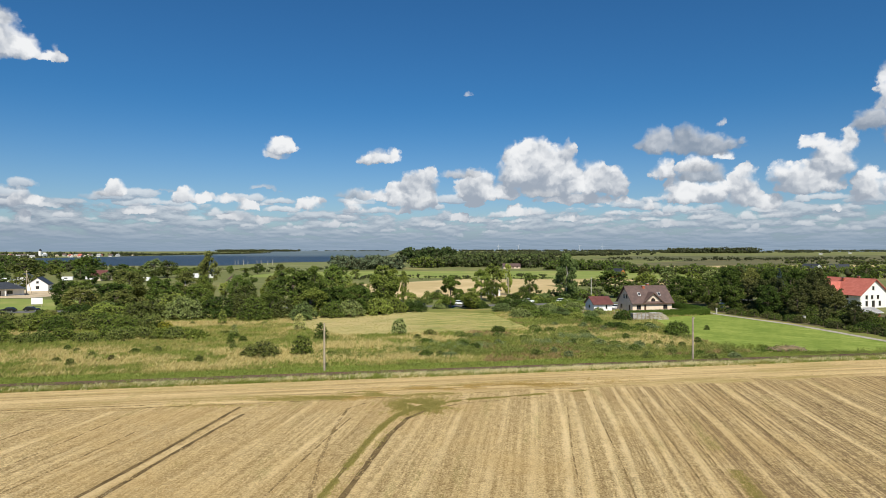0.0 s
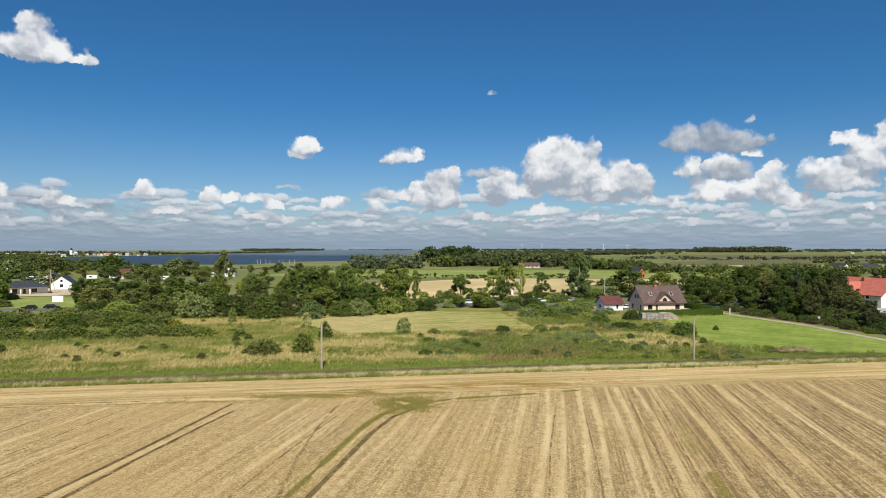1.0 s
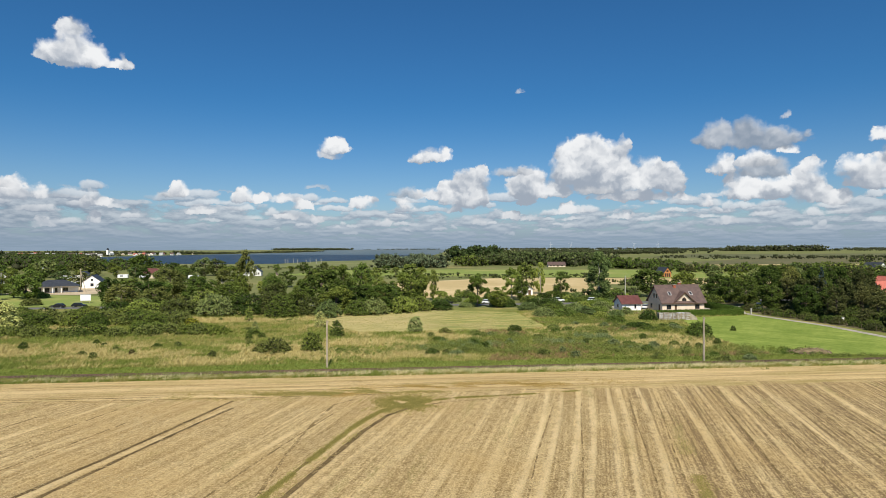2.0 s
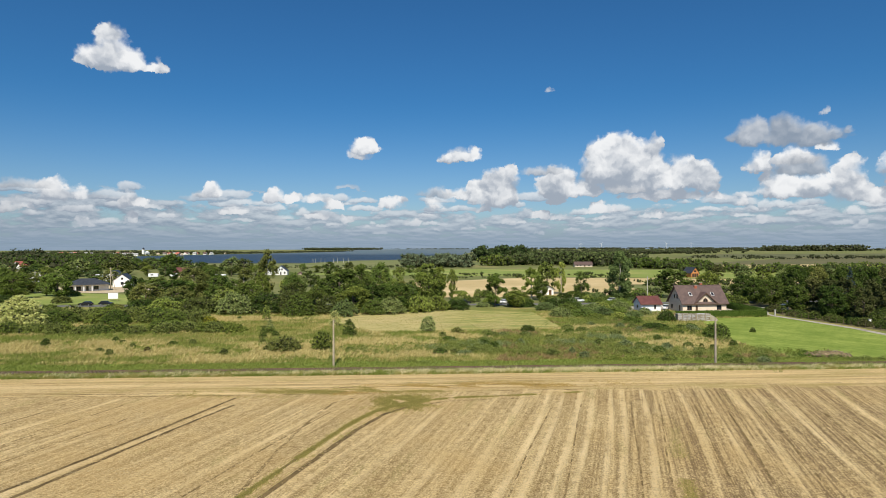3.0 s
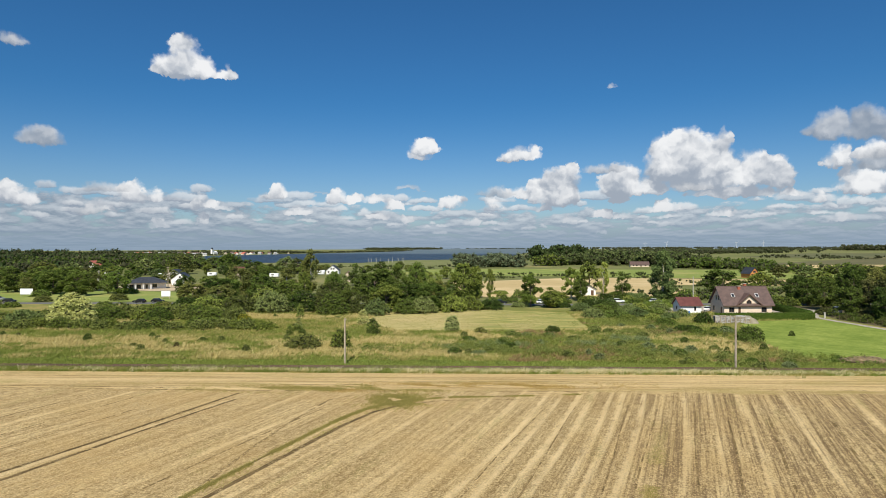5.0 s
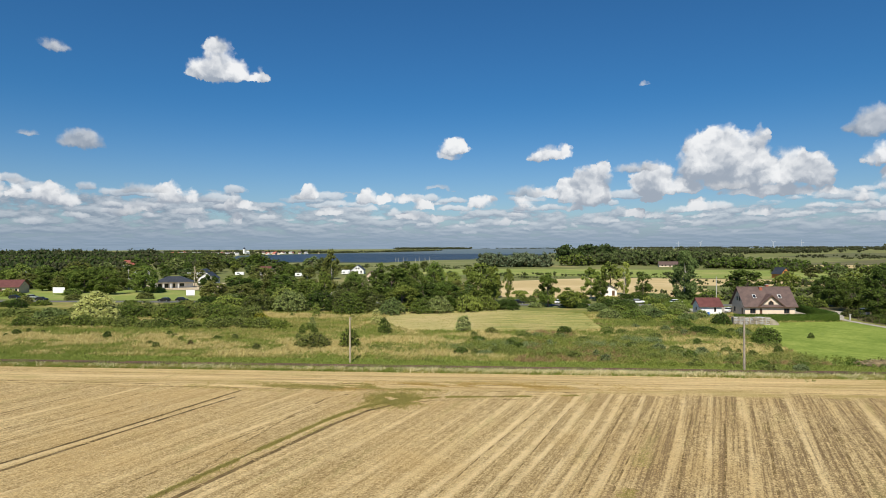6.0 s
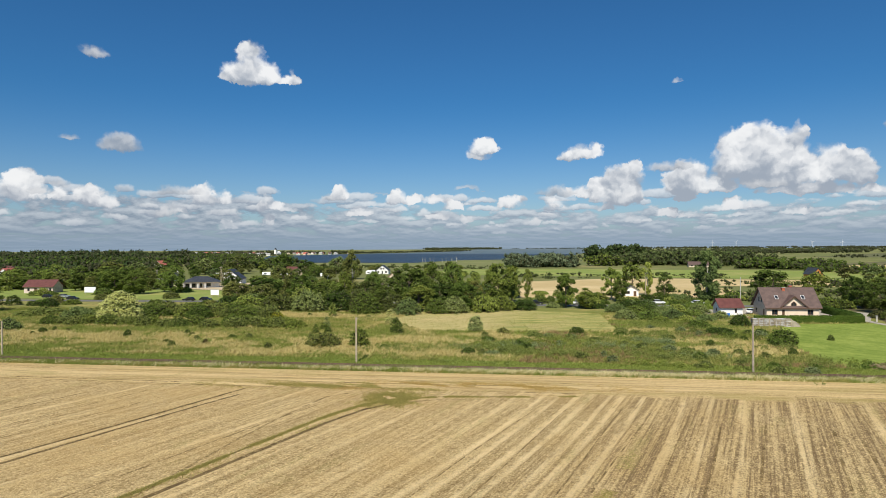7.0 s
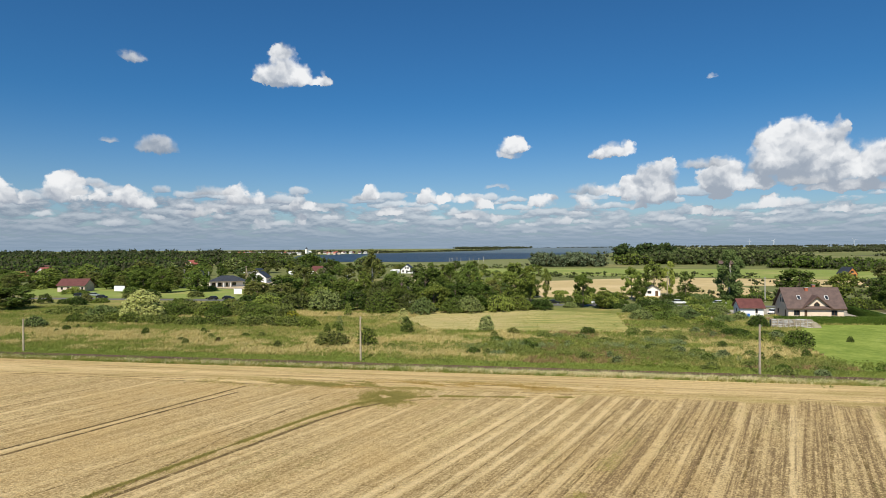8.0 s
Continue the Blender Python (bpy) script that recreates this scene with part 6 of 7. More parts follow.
# ---------------------------------------------------------------- far woods
def far_wood(name, label, spots, material, n=34, size=2.2):
    """Many far tree crowns in one mesh; spots: x, y, height, width."""
    rng = np.random.RandomState(len(spots) + len(label))
    vs, fs, cvs, cfs, k, q = [], [], [], [], 0, 0
    for x, y, h, w in spots:
        cl = [(x + rng.normal() * w * 0.26, y + rng.normal() * w * 0.26, h * rng.uniform(0.14, 0.85), min(w * rng.uniform(0.18, 0.32), h * 0.42)) for _ in range(8)]
        cl = [(a, b, min(c, h - r), r) for a, b, c, r in cl]
        v, f = leaves_on(rng, cl, int(n * 2.1), 0.66 * min(size * w / 9, h * 0.22), (x, y, h * 0.4), 0.5)
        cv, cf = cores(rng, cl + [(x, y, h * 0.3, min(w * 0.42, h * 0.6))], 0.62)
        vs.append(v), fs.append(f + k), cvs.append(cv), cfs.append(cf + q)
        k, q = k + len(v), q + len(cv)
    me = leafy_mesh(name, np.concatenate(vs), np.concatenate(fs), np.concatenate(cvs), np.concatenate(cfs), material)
    return tagged(new(name, me), label, "woods", kind="stuff")


def strew(rng, n, a, b, deep, h, w):
    """n places along the line from a to b, within deep of it."""
    t, s = rng.uniform(0, 1, n), rng.uniform(-deep, deep, n)
    (x0, y0), (x1, y1) = a, b
    run = math.hypot(x1 - x0, y1 - y0)
    return [(x0 + (x1 - x0) * p - (y1 - y0) / run * q, y0 + (y1 - y0) * p + (x1 - x0) / run * q, rng.uniform(*h), rng.uniform(*w)) for p, q in zip(t, s)]


R2 = np.random.RandomState(3)
for i in range(8):
    st = thing("dead_tree", "bare pale dead tree standing at the lake shore", "dead tree", pose(-262 + 6.5 * i + R2.uniform(-2, 2), 742 + R2.uniform(-6, 6), 0), "dead trees")
    hang("trunk", trunk_mesh(R2, R2.uniform(6, 9), 0.28, 5, 1.6, BIRCHBARK, 0.4), st)
far_wood("woods_willows", "grey green willow belt beyond the fields", strew(R2, 60, (-112, 585), (-50, 610), 16, (10, 15.5), (9, 14)), L_FARWILLOW, 90, 1.5)
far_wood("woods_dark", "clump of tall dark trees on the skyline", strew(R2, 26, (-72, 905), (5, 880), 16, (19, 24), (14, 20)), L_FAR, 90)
far_wood("woods_round", "round light green trees at the wood edge", strew(R2, 14, (-42, 640), (-14, 640), 8, (9, 14), (9, 12)), L_MID, 50)
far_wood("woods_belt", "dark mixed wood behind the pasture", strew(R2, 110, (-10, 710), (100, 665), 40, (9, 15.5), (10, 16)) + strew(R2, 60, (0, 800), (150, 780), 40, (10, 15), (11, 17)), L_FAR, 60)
far_wood("woods_belt", "mixed green wood behind the pasture", strew(R2, 50, (92, 600), (160, 580), 22, (7, 11), (9, 14)) + strew(R2, 34, (130, 520), (240, 480), 24, (5, 9), (8, 13)), L_MID, 70)
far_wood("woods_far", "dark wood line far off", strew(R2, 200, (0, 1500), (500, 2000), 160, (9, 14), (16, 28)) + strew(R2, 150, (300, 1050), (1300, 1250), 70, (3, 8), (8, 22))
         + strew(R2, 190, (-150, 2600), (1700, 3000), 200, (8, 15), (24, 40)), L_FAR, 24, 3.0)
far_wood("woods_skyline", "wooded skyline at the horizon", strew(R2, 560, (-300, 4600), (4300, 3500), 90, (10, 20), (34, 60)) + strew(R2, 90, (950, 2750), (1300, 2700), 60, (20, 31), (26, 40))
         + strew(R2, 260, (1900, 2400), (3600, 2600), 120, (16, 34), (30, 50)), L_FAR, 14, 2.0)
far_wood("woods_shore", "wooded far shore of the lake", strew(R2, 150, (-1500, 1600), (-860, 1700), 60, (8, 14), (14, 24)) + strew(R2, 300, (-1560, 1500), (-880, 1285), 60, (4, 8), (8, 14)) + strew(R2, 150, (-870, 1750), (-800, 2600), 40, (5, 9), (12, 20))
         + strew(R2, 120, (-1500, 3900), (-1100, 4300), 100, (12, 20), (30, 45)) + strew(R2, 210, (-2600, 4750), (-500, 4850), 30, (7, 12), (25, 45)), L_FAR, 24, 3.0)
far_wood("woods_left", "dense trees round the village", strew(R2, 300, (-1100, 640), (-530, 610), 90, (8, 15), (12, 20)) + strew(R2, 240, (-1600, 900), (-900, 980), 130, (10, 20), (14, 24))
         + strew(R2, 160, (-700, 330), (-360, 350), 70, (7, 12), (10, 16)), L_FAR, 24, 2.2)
far_wood("woods_left", "dark trees round the village", strew(R2, 220, (-900, 500), (-380, 440), 90, (8, 14), (12, 18)) + strew(R2, 120, (-620, 250), (-330, 250), 60, (7, 11), (10, 15)), L_DARK, 34, 2.0)
far_wood("woods_shore_west", "mixed green trees between the village and the lake", strew(R2, 150, (-480, 640), (-930, 1180), 50, (6, 12), (9, 15)) + strew(R2, 110, (-330, 500), (-470, 640), 45, (5, 11), (8, 13)), L_MID, 40, 1.6)
far_wood("woods_right", "trees and hedges beyond the gardens", strew(R2, 130, (230, 470), (700, 430), 70, (5, 9), (8, 13)) + strew(R2, 60, (170, 470), (330, 540), 30, (5, 8), (8, 12)), L_MID, 60, 1.6)
far_wood("woods_right", "dark garden trees and far hedges", strew(R2, 110, (260, 330), (600, 330), 80, (7, 11), (9, 14)) + strew(R2, 120, (420, 800), (900, 760), 60, (3, 8), (7, 18)), L_DARK, 50, 1.8)
far_wood("scrub_marsh", "low scrub and reeds across the fields", strew(R2, 70, (-70, 400), (70, 430), 26, (0.8, 3.2), (3, 7)) + strew(R2, 60, (-260, 560), (-110, 560), 40, (1.2, 3.0), (6, 11))
         + strew(R2, 60, (60, 330), (170, 340), 24, (1.5, 4.5), (4, 8)) + strew(R2, 90, (34, 262), (175, 300), 24, (1.0, 3.2), (3, 7)), L_MID, 60, 1.4)

# ---------------------------------------------------------------- grasses and weeds
def value_noise(x, y, scale, seed):
    """Smooth random field between 0 and 1 for arrays of places."""
    rng = np.random.RandomState(seed)
    grid = rng.uniform(0, 1, (64, 64))
    gx, gy = x / scale, y / scale
    ix, iy = np.floor(gx).astype(int), np.floor(gy).astype(int)
    fx, fy = gx - ix, gy - iy
    fx, fy = fx * fx * (3 - 2 * fx), fy * fy * (3 - 2 * fy)
    at = lambda i, j: grid[i % 64, j % 64]
    return (at(ix, iy) * (1 - fx) + at(ix + 1, iy) * fx) * (1 - fy) + (at(ix, iy + 1) * (1 - fx) + at(ix + 1, iy + 1) * fx) * fy


def patches(x, y, scale, seed):
    return 0.55 * value_noise(x, y, scale, seed) + 0.3 * value_noise(x, y, scale / 2.7, seed + 1) + 0.15 * value_noise(x, y, scale / 7, seed + 2)


def tufts(name, label, x, y, h, material, blades=4, width=0.09, lean=(0.45, 0.08), spread=0.28, z=0.03, category="grass"):
    """Tufts of narrow blades that lean with the wind; one mesh."""
    n = len(x)
    rng = np.random.RandomState(n % 1000 + len(name))
    k = np.repeat(np.arange(n), blades)
    a = rng.uniform(0, 2 * math.pi, n * blades)
    bx, by = x[k] + rng.normal(size=n * blades) * spread * 0.5, y[k] + rng.normal(size=n * blades) * spread * 0.5
    hh = h[k] * rng.uniform(0.55, 1.15, n * blades)
    w = width * rng.uniform(0.6, 1.4, n * blades)
    px, py = np.cos(a) * w, np.sin(a) * w
    tx = bx + hh * (0.7 * lean[0] + 0.55 * rng.normal(size=n * blades))
    ty = by + hh * (lean[1] + 0.5 * rng.normal(size=n * blades))
    low = np.full(n * blades, z)
    v = np.stack([np.stack([bx - px, by - py, low], 1), np.stack([bx + px, by + py, low], 1), np.stack([tx, ty, low + hh], 1)], 1).reshape(-1, 3)
    return tagged(new(name, np_mesh(name, v, np.arange(len(v)).reshape(-1, 3), material)), label, category, kind="stuff")


def inside(x, y, outline):
    """Which places lie inside an outline of (x, y)."""
    hit = np.zeros(len(x), bool)
    for (xa, ya), (xb, yb) in zip(outline, outline[1:] + outline[:1]):
        cross = ((ya > y) != (yb > y)) & (x < (xb - xa) * (y - ya) / (yb - ya + 1e-12) + xa)
        hit ^= cross
    return hit


R3 = np.random.RandomState(21)
HAY = [(-40, 181), (-40, 158), (-25, 141.5), (-2, 146), (15, 152), (19, 157), (12, 190), (-12, 194)]
GRASS = [(56, 171), (53.5, 150), (53.4, 137), (56, 124), (58, 119), (93, 122), (92, 134), (88, 162.5), (79, 187), (62, 180)]
N = 122000
mx, t_ = R3.uniform(-190, 100, N), R3.uniform(0, 1, N) ** 1.5
off = 1.6 + 88 * t_
my = RAIL_Y + RAIL_K * mx + off
free = ~inside(mx, my, HAY) & ~inside(mx, my, GRASS) & (my < np.minimum(208 + 0.1 * mx, np.interp(mx, [-260, -187, -121, -60], [164, 178.5, 193.5, 204.5]) - 4.5)) & (mx < np.interp(my, [96, 115, 133, 162, 189, 204], [99, 95.5, 92.8, 88.6, 79.6, 77.5]) - 1.9)
mx, my, off = mx[free], my[free], off[free]
big, mid = 0.6 * value_noise(mx * 0.5, my, 9.0, 5) + 0.4 * value_noise(mx * 0.3, my, 17.0, 6), patches(mx * 0.7, my, 4.0, 9)
verge = off < 5.5 + 4 * mid
west = 1 / (1 + np.exp((mx + 30) / 8))
dry_want = 0.26 + 0.24 * west * (off > 8) * (off < 36) + 0.12 * ((mx > -40) & (mx < 4) & (off > 10)) - 0.12 * ((mx > 4) & (off < 22)) + 0.5 * np.exp(-((mx - 41) / 11) ** 2 - ((my - 130) / 7) ** 2) + 0.3 * np.exp(-((mx - 20) / 9) ** 2 - ((my - 144) / 6) ** 2) + 0.25 * np.exp(-((mx - 28) / 10) ** 2 - ((my - 158) / 6) ** 2) + 0.4 * np.exp(-((mx + 62) / 13) ** 2 - ((my - 161) / 7) ** 2) + 0.35 * np.exp(-((mx + 42) / 8) ** 2 - ((my - 164) / 7) ** 2)
mid = mid + R3.normal(size=len(mx)) * 0.09
pick = np.where(verge & (mid < 0.66), 0, np.where(big * 0.55 + mid * 0.45 < dry_want + 0.06, 2, np.where(mid < 0.52, 3, 1)))
rust = (pick == 3) & (mx > -5) & (value_noise(mx, my, 9, 44) > 0.6)
hgt = np.where(verge, 0.28, 0.5) * R3.uniform(0.7, 1.3, len(mx))
tufts("grass_verge", "fresh green grass beside the railway", mx[pick == 0], my[pick == 0], hgt[pick == 0], G_GREEN, 4, 0.08)
tufts("grass_green", "tall green meadow grass", mx[pick == 1], my[pick == 1], hgt[pick == 1], G_GREEN, 4, 0.09)
tufts("grass_dry", "tall dry straw-coloured meadow grass", mx[pick == 2], my[pick == 2], hgt[pick == 2] * 1.1, G_DRY, 5, 0.085)
sel = (pick == 3) & ~rust
tufts("grass_olive", "half-dry olive meadow grass", mx[sel], my[sel], hgt[sel], G_OLIVE, 4, 0.09)
tufts("grass_rust", "rust brown seeding docks and grass", mx[rust], my[rust], hgt[rust] * 1.1, G_RUST, 4, 0.08)

# pale plumed grass on the field margin in leaning bunches, and green grass between
N = 420
bx_ = np.concatenate([R3.uniform(-140, 110, N), R3.normal(size=N) * 20 + 20])
bo = R3.uniform(-3.4, -1.7, 2 * N)
k_ = np.repeat(np.arange(2 * N), 14)
ph = np.repeat(R3.uniform(0.3, 0.8, 2 * N), 14)
qx, qo = bx_[k_] + R3.normal(size=len(k_)) * 0.32, bo[k_] + R3.normal(size=len(k_)) * 0.22
tufts("grass_plumes", "pale plumed grass along the field edge", qx, RAIL_Y + RAIL_K * qx + qo, ph, G_PALE, 2, 0.045, (0.55, 0.1))
N = 26000
px_, po = R3.uniform(-140, 110, N), R3.uniform(-3.7, -1.3, N)
some = value_noise(px_, po, 2.0, 31) > 0.55
for sel_, nm, mt in ((some, "grass_margin_dry", G_OLIVE), (~some, "grass_margin", G_GREEN)):
    tufts(nm, "mixed grass along the field edge", px_[sel_], (RAIL_Y + RAIL_K * px_ + po)[sel_], R3.uniform(0.2, 0.55, sel_.sum()), mt, 3, 0.06)
N = 11000
rx_ = R3.uniform(-140, 110, N)
ro = R3.normal(size=N) * 1.1
keep = (np.abs(ro) > 0.72) | (value_noise(rx_, ro, 6, 3) > 0.38 + 0.3 * (rx_ > -5))
tufts("grass_track", "grass growing between the rails", rx_[keep], (RAIL_Y + RAIL_K * rx_ + ro)[keep], R3.uniform(0.2, 0.5, keep.sum()), G_GREEN, 4, 0.07, z=0.1)


# broad-leaved weeds in patches: centre, half sizes, number of clumps, height
def weeds(name, label, spots, material, each=26, size=0.19):
    rng = np.random.RandomState(len(spots) + len(label))
    cl = []
    for x, y, a, b, n, h in spots:
        n = int(n * 0.5)
        p = rng.normal(size=(n, 2)) * 0.5
        p = p[np.abs(p).max(1) < 1.1]
        cl += [(x + q[0] * a, y + q[1] * b, h * rng.uniform(0.3, 0.6), h * rng.uniform(0.45, 0.8) * (1.6 if rng.uniform() < 0.12 else 1.0)) for q in p]
    cl = np.array(cl)
    v, f = leaves_on(rng, cl, int(1.2 * each) * len(cl), size, (0, 140, -60), 0.8)
    return tagged(new(name, np_mesh(name, v, f, material)), label, "weeds", kind="stuff")


weeds("weeds_green", "dark green nettles and tall weeds in the meadow",
      [(6, 118, 16, 5, 300, 1.0), (22, 124, 14, 8, 260, 1.0), (14, 136, 14, 7, 160, 0.9), (36, 118, 16, 6, 220, 0.9), (50, 121, 9, 6, 160, 1.0), (30, 146, 12, 9, 160, 1.0), (-18, 113, 9, 3, 110, 0.8),
       (46, 136, 6, 5, 60, 0.9), (30, 164, 14, 9, 160, 1.1), (8, 104.5, 40, 1.2, 240, 0.5), (46, 113, 14, 1.6, 140, 0.6), (70, 117.5, 14, 1.5, 160, 0.7), (88, 121, 9, 2, 90, 0.7)], L_WEED)
weeds("weeds_grey", "grey green thistles and mugwort in the meadow", [(20, 128, 6, 3, 90, 1.0), (4, 124, 9, 4, 110, 1.0), (28, 137, 5, 2.4, 70, 1.1), (-4, 119, 6, 2.5, 50, 0.9), (36, 122, 8, 3, 60, 0.9)], L_WEED_GREY)
weeds("weeds_dark", "dark green brambles in the meadow", [(-5, 121, 9, 2.6, 130, 1.0), (3, 128, 10, 3, 110, 1.0), (47, 150, 7, 5, 70, 1.2), (60, 122, 6, 2.2, 60, 1.0), (26, 112, 14, 2, 120, 0.8)], L_MID)

# ---------------------------------------------------------------- stubble and straw
N = 200000
sv, su = R3.uniform(-95, 90, N), 36 + 62 * R3.uniform(0, 1, N)
sv = np.round(sv / 0.25) * 0.25 + R3.normal(size=N) * 0.03
sx, sy = V.x * sv + U.x * su, V.y * sv + U.y * su
ok = (sy < RAIL_Y + RAIL_K * sx - 15.5) & (np.abs(sx - 17) < 85) & (patches(sv * 1.0, su * 0.4, 2.2, 70) > 0.36)
for v_, u0, u1, w in RUTS:
    ok &= ~((np.abs(sv - (v_ + 0.25 * np.sin(su * 0.11 + v_))) < w * 0.75) & (su < u1))
for x_, y_ in [fork_at(s, q) for s in np.linspace(0.1, 0.95, 240) for q in (-0.85, 0.85)]:
    ok &= (sx - x_) ** 2 + (sy - y_) ** 2 > 0.16
tufts("stubble", "short cut straw stubble in drill rows", sx[ok], sy[ok], R3.uniform(0.05, 0.11, ok.sum()), G_STRAW, 1, 0.024, (0.0, 0.0), 0.2, category="stubble")
N = 30000
hx, ho = R3.uniform(-100, 105, N), R3.uniform(-16, -3.7, N)
ok = patches(hx * 0.08, ho, 1.6, 80) > 0.45
tufts("stubble_headland", "flattened straw on the headland", hx[ok], (RAIL_Y + RAIL_K * hx + ho)[ok], R3.uniform(0.05, 0.11, ok.sum()), G_STRAW, 2, 0.03, (0.6, 0.15), 0.15, category="stubble")


def flakes(name, label, x, y, size, material, category, rise=0.025):
    """Straw lying in short flat bits."""
    n = len(x)
    rng = np.random.RandomState(n % 997)
    a, tilt = rng.uniform(0, 6.28, n), rng.uniform(-0.15, 0.15, n)
    s, w = size * rng.uniform(0.5, 1.5, n), size * 0.16 * rng.uniform(0.6, 1.4, n)
    z = 0.045 + rise * rng.uniform(0, 1, n)
    dx, dy, dz = np.cos(a) * s / 2, np.sin(a) * s / 2, tilt * s / 2
    ex, ey = -np.sin(a) * w / 2, np.cos(a) * w / 2
    v = np.stack([np.stack([x + i * dx + j * ex, y + i * dy + j * ey, z + i * dz], 1) for i, j in ((-1, -1), (1, -1), (1, 1), (-1, 1))], 1).reshape(-1, 3)
    return tagged(new(name, np_mesh(name, v, np.arange(4 * n).reshape(-1, 4), material)), label, category, "straw swaths", "stuff")


for v, u1, wide, n in ((3.6, 81, 0.45, 1500), (5.3, 82, 0.5, 1700), (7.6, 84, 0.4, 1300), (9.2, 85, 0.45, 1500), (11.5, 86, 0.4, 1300), (13.0, 86, 0.45, 1400), (15.6, 86.5, 0.5, 1700),
                       (20.6, 86, 0.4, 700), (23.6, 86, 0.4, 700), (27.2, 87, 0.4, 700), (32.6, 87, 0.6, 1200), (40.5, 86, 0.6, 1000), (0.4, 80, 0.4, 700), (-3.2, 79, 0.4, 700), (-8.5, 77, 0.4, 700),
                       (-12.6, 74, 0.4, 800), (-22, 72, 0.4, 600), (-27.5, 71, 0.4, 600), (-40.5, 68, 0.5, 700), (-44, 67, 0.4, 500), (-50, 64, 0.5, 600)):
    n = n * 2
    u = R3.uniform(34, u1, n)
    w = v + R3.normal(size=n) * wide * 0.7 + 0.25 * np.sin(u * 0.11 + v)
    flakes("straw_swath", "pale line of loose straw on the stubble", V.x * w + U.x * u, V.y * w + U.y * u, 0.11, G_SWATH if n > 2200 else G_STRAW, "straw swath")

for cx, cy, r, a0, a1 in ((-38, 62, 9.0, -0.4, 1.5), (-38, 62, 7.4, -0.3, 1.4), (-24, 44, 6.5, 1.2, 3.0)):
    a = R3.uniform(a0, a1, 420)
    q = r + R3.normal(size=420) * 0.35
    flakes("straw_swath", "pale curved line of loose straw on the stubble", cx + np.cos(a) * q, cy + np.sin(a) * q, 0.14, G_SWATH, "straw swath")

# grass growing in the old track and where it joins the headland
N = 15000
gs = R3.uniform(0.12, 1.0, N) ** 1.2
gq = np.where(R3.uniform(0, 1, N) < 0.86, -0.8 + R3.normal(size=N) * 0.2, 0.3 + R3.normal(size=N) * 0.3)
gp = np.array([fork_at(s, q) for s, q in zip(gs, gq)])
ok = patches(gp[:, 0], gp[:, 1], 3.0, 91) + R3.normal(size=N) * 0.08 > np.where(gq < -0.3, 0.36, 0.55) + 0.25 * (gs > 0.7)
tufts("grass_path", "olive green grass in the old field track", gp[ok, 0], gp[ok, 1], R3.uniform(0.06, 0.15, ok.sum()), G_TRACK, 3, 0.035, (0.1, 0.0), 0.22)
N = 30000
ga, gb = R3.normal(size=N), R3.normal(size=N)
gx, go = -4 + 12 * ga, -13.4 + 1.3 * gb + 0.9 * np.clip(ga, -2, 2)
gy = RAIL_Y + RAIL_K * gx + go
ok = (patches(gx * 0.25, gy, 2.2, 92) + R3.normal(size=N) * 0.07 > 0.50) & (gx > -36) & (gx < 30)
brown = patches(gx * 0.3, gy, 3.0, 96) + 0.10 * np.tanh((gx - 2) / 5) > 0.54
for nm, label, sel_, mt in (("grass_corner", "thin olive grass where the tracks meet", ok & ~brown, G_TRACK), ("grass_corner_dry", "rusty seeding grass where the tracks meet", ok & brown, G_SEDGE)):
    tufts(nm, label, gx[sel_], gy[sel_], R3.uniform(0.06, 0.18, sel_.sum()), mt, 2, 0.045, (0.15, 0.0), 0.3)
N = 6000
gx, gy = -3.6 + R3.normal(size=N) * 1.9, 78.2 + R3.normal(size=N) * 1.9
ok = patches(gx, gy, 2.0, 97) > 0.42
tufts("grass_fork", "olive green grass at the fork of the field tracks", gx[ok], gy[ok], R3.uniform(0.07, 0.2, ok.sum()), G_TRACK, 3, 0.04, (0.1, 0.0), 0.25)
N = 2600
gv, gu = 18.2 + R3.normal(size=N) * 0.35, 48 + np.abs(R3.normal(size=N)) * 9
ok = value_noise(gv, gu, 3.0, 95) > 0.45
tufts("grass_streak", "green weeds in the stubble", (V.x * gv + U.x * gu)[ok], (V.y * gv + U.y * gu)[ok], R3.uniform(0.05, 0.12, ok.sum()), G_TRACK, 2, 0.035, (0.1, 0.0), 0.3)
N = 6000
lx, ly = R3.uniform(-50, 20, N), R3.uniform(138, 195, N)
ok = inside(lx, ly, HAY)
tufts("hay_stubble", "cut hay on the mown plot", lx[ok], ly[ok], R3.uniform(0.06, 0.14, ok.sum()), G_OLIVE, 3, 0.07, (0.4, 0.1), 0.3, 0.05, "hay")

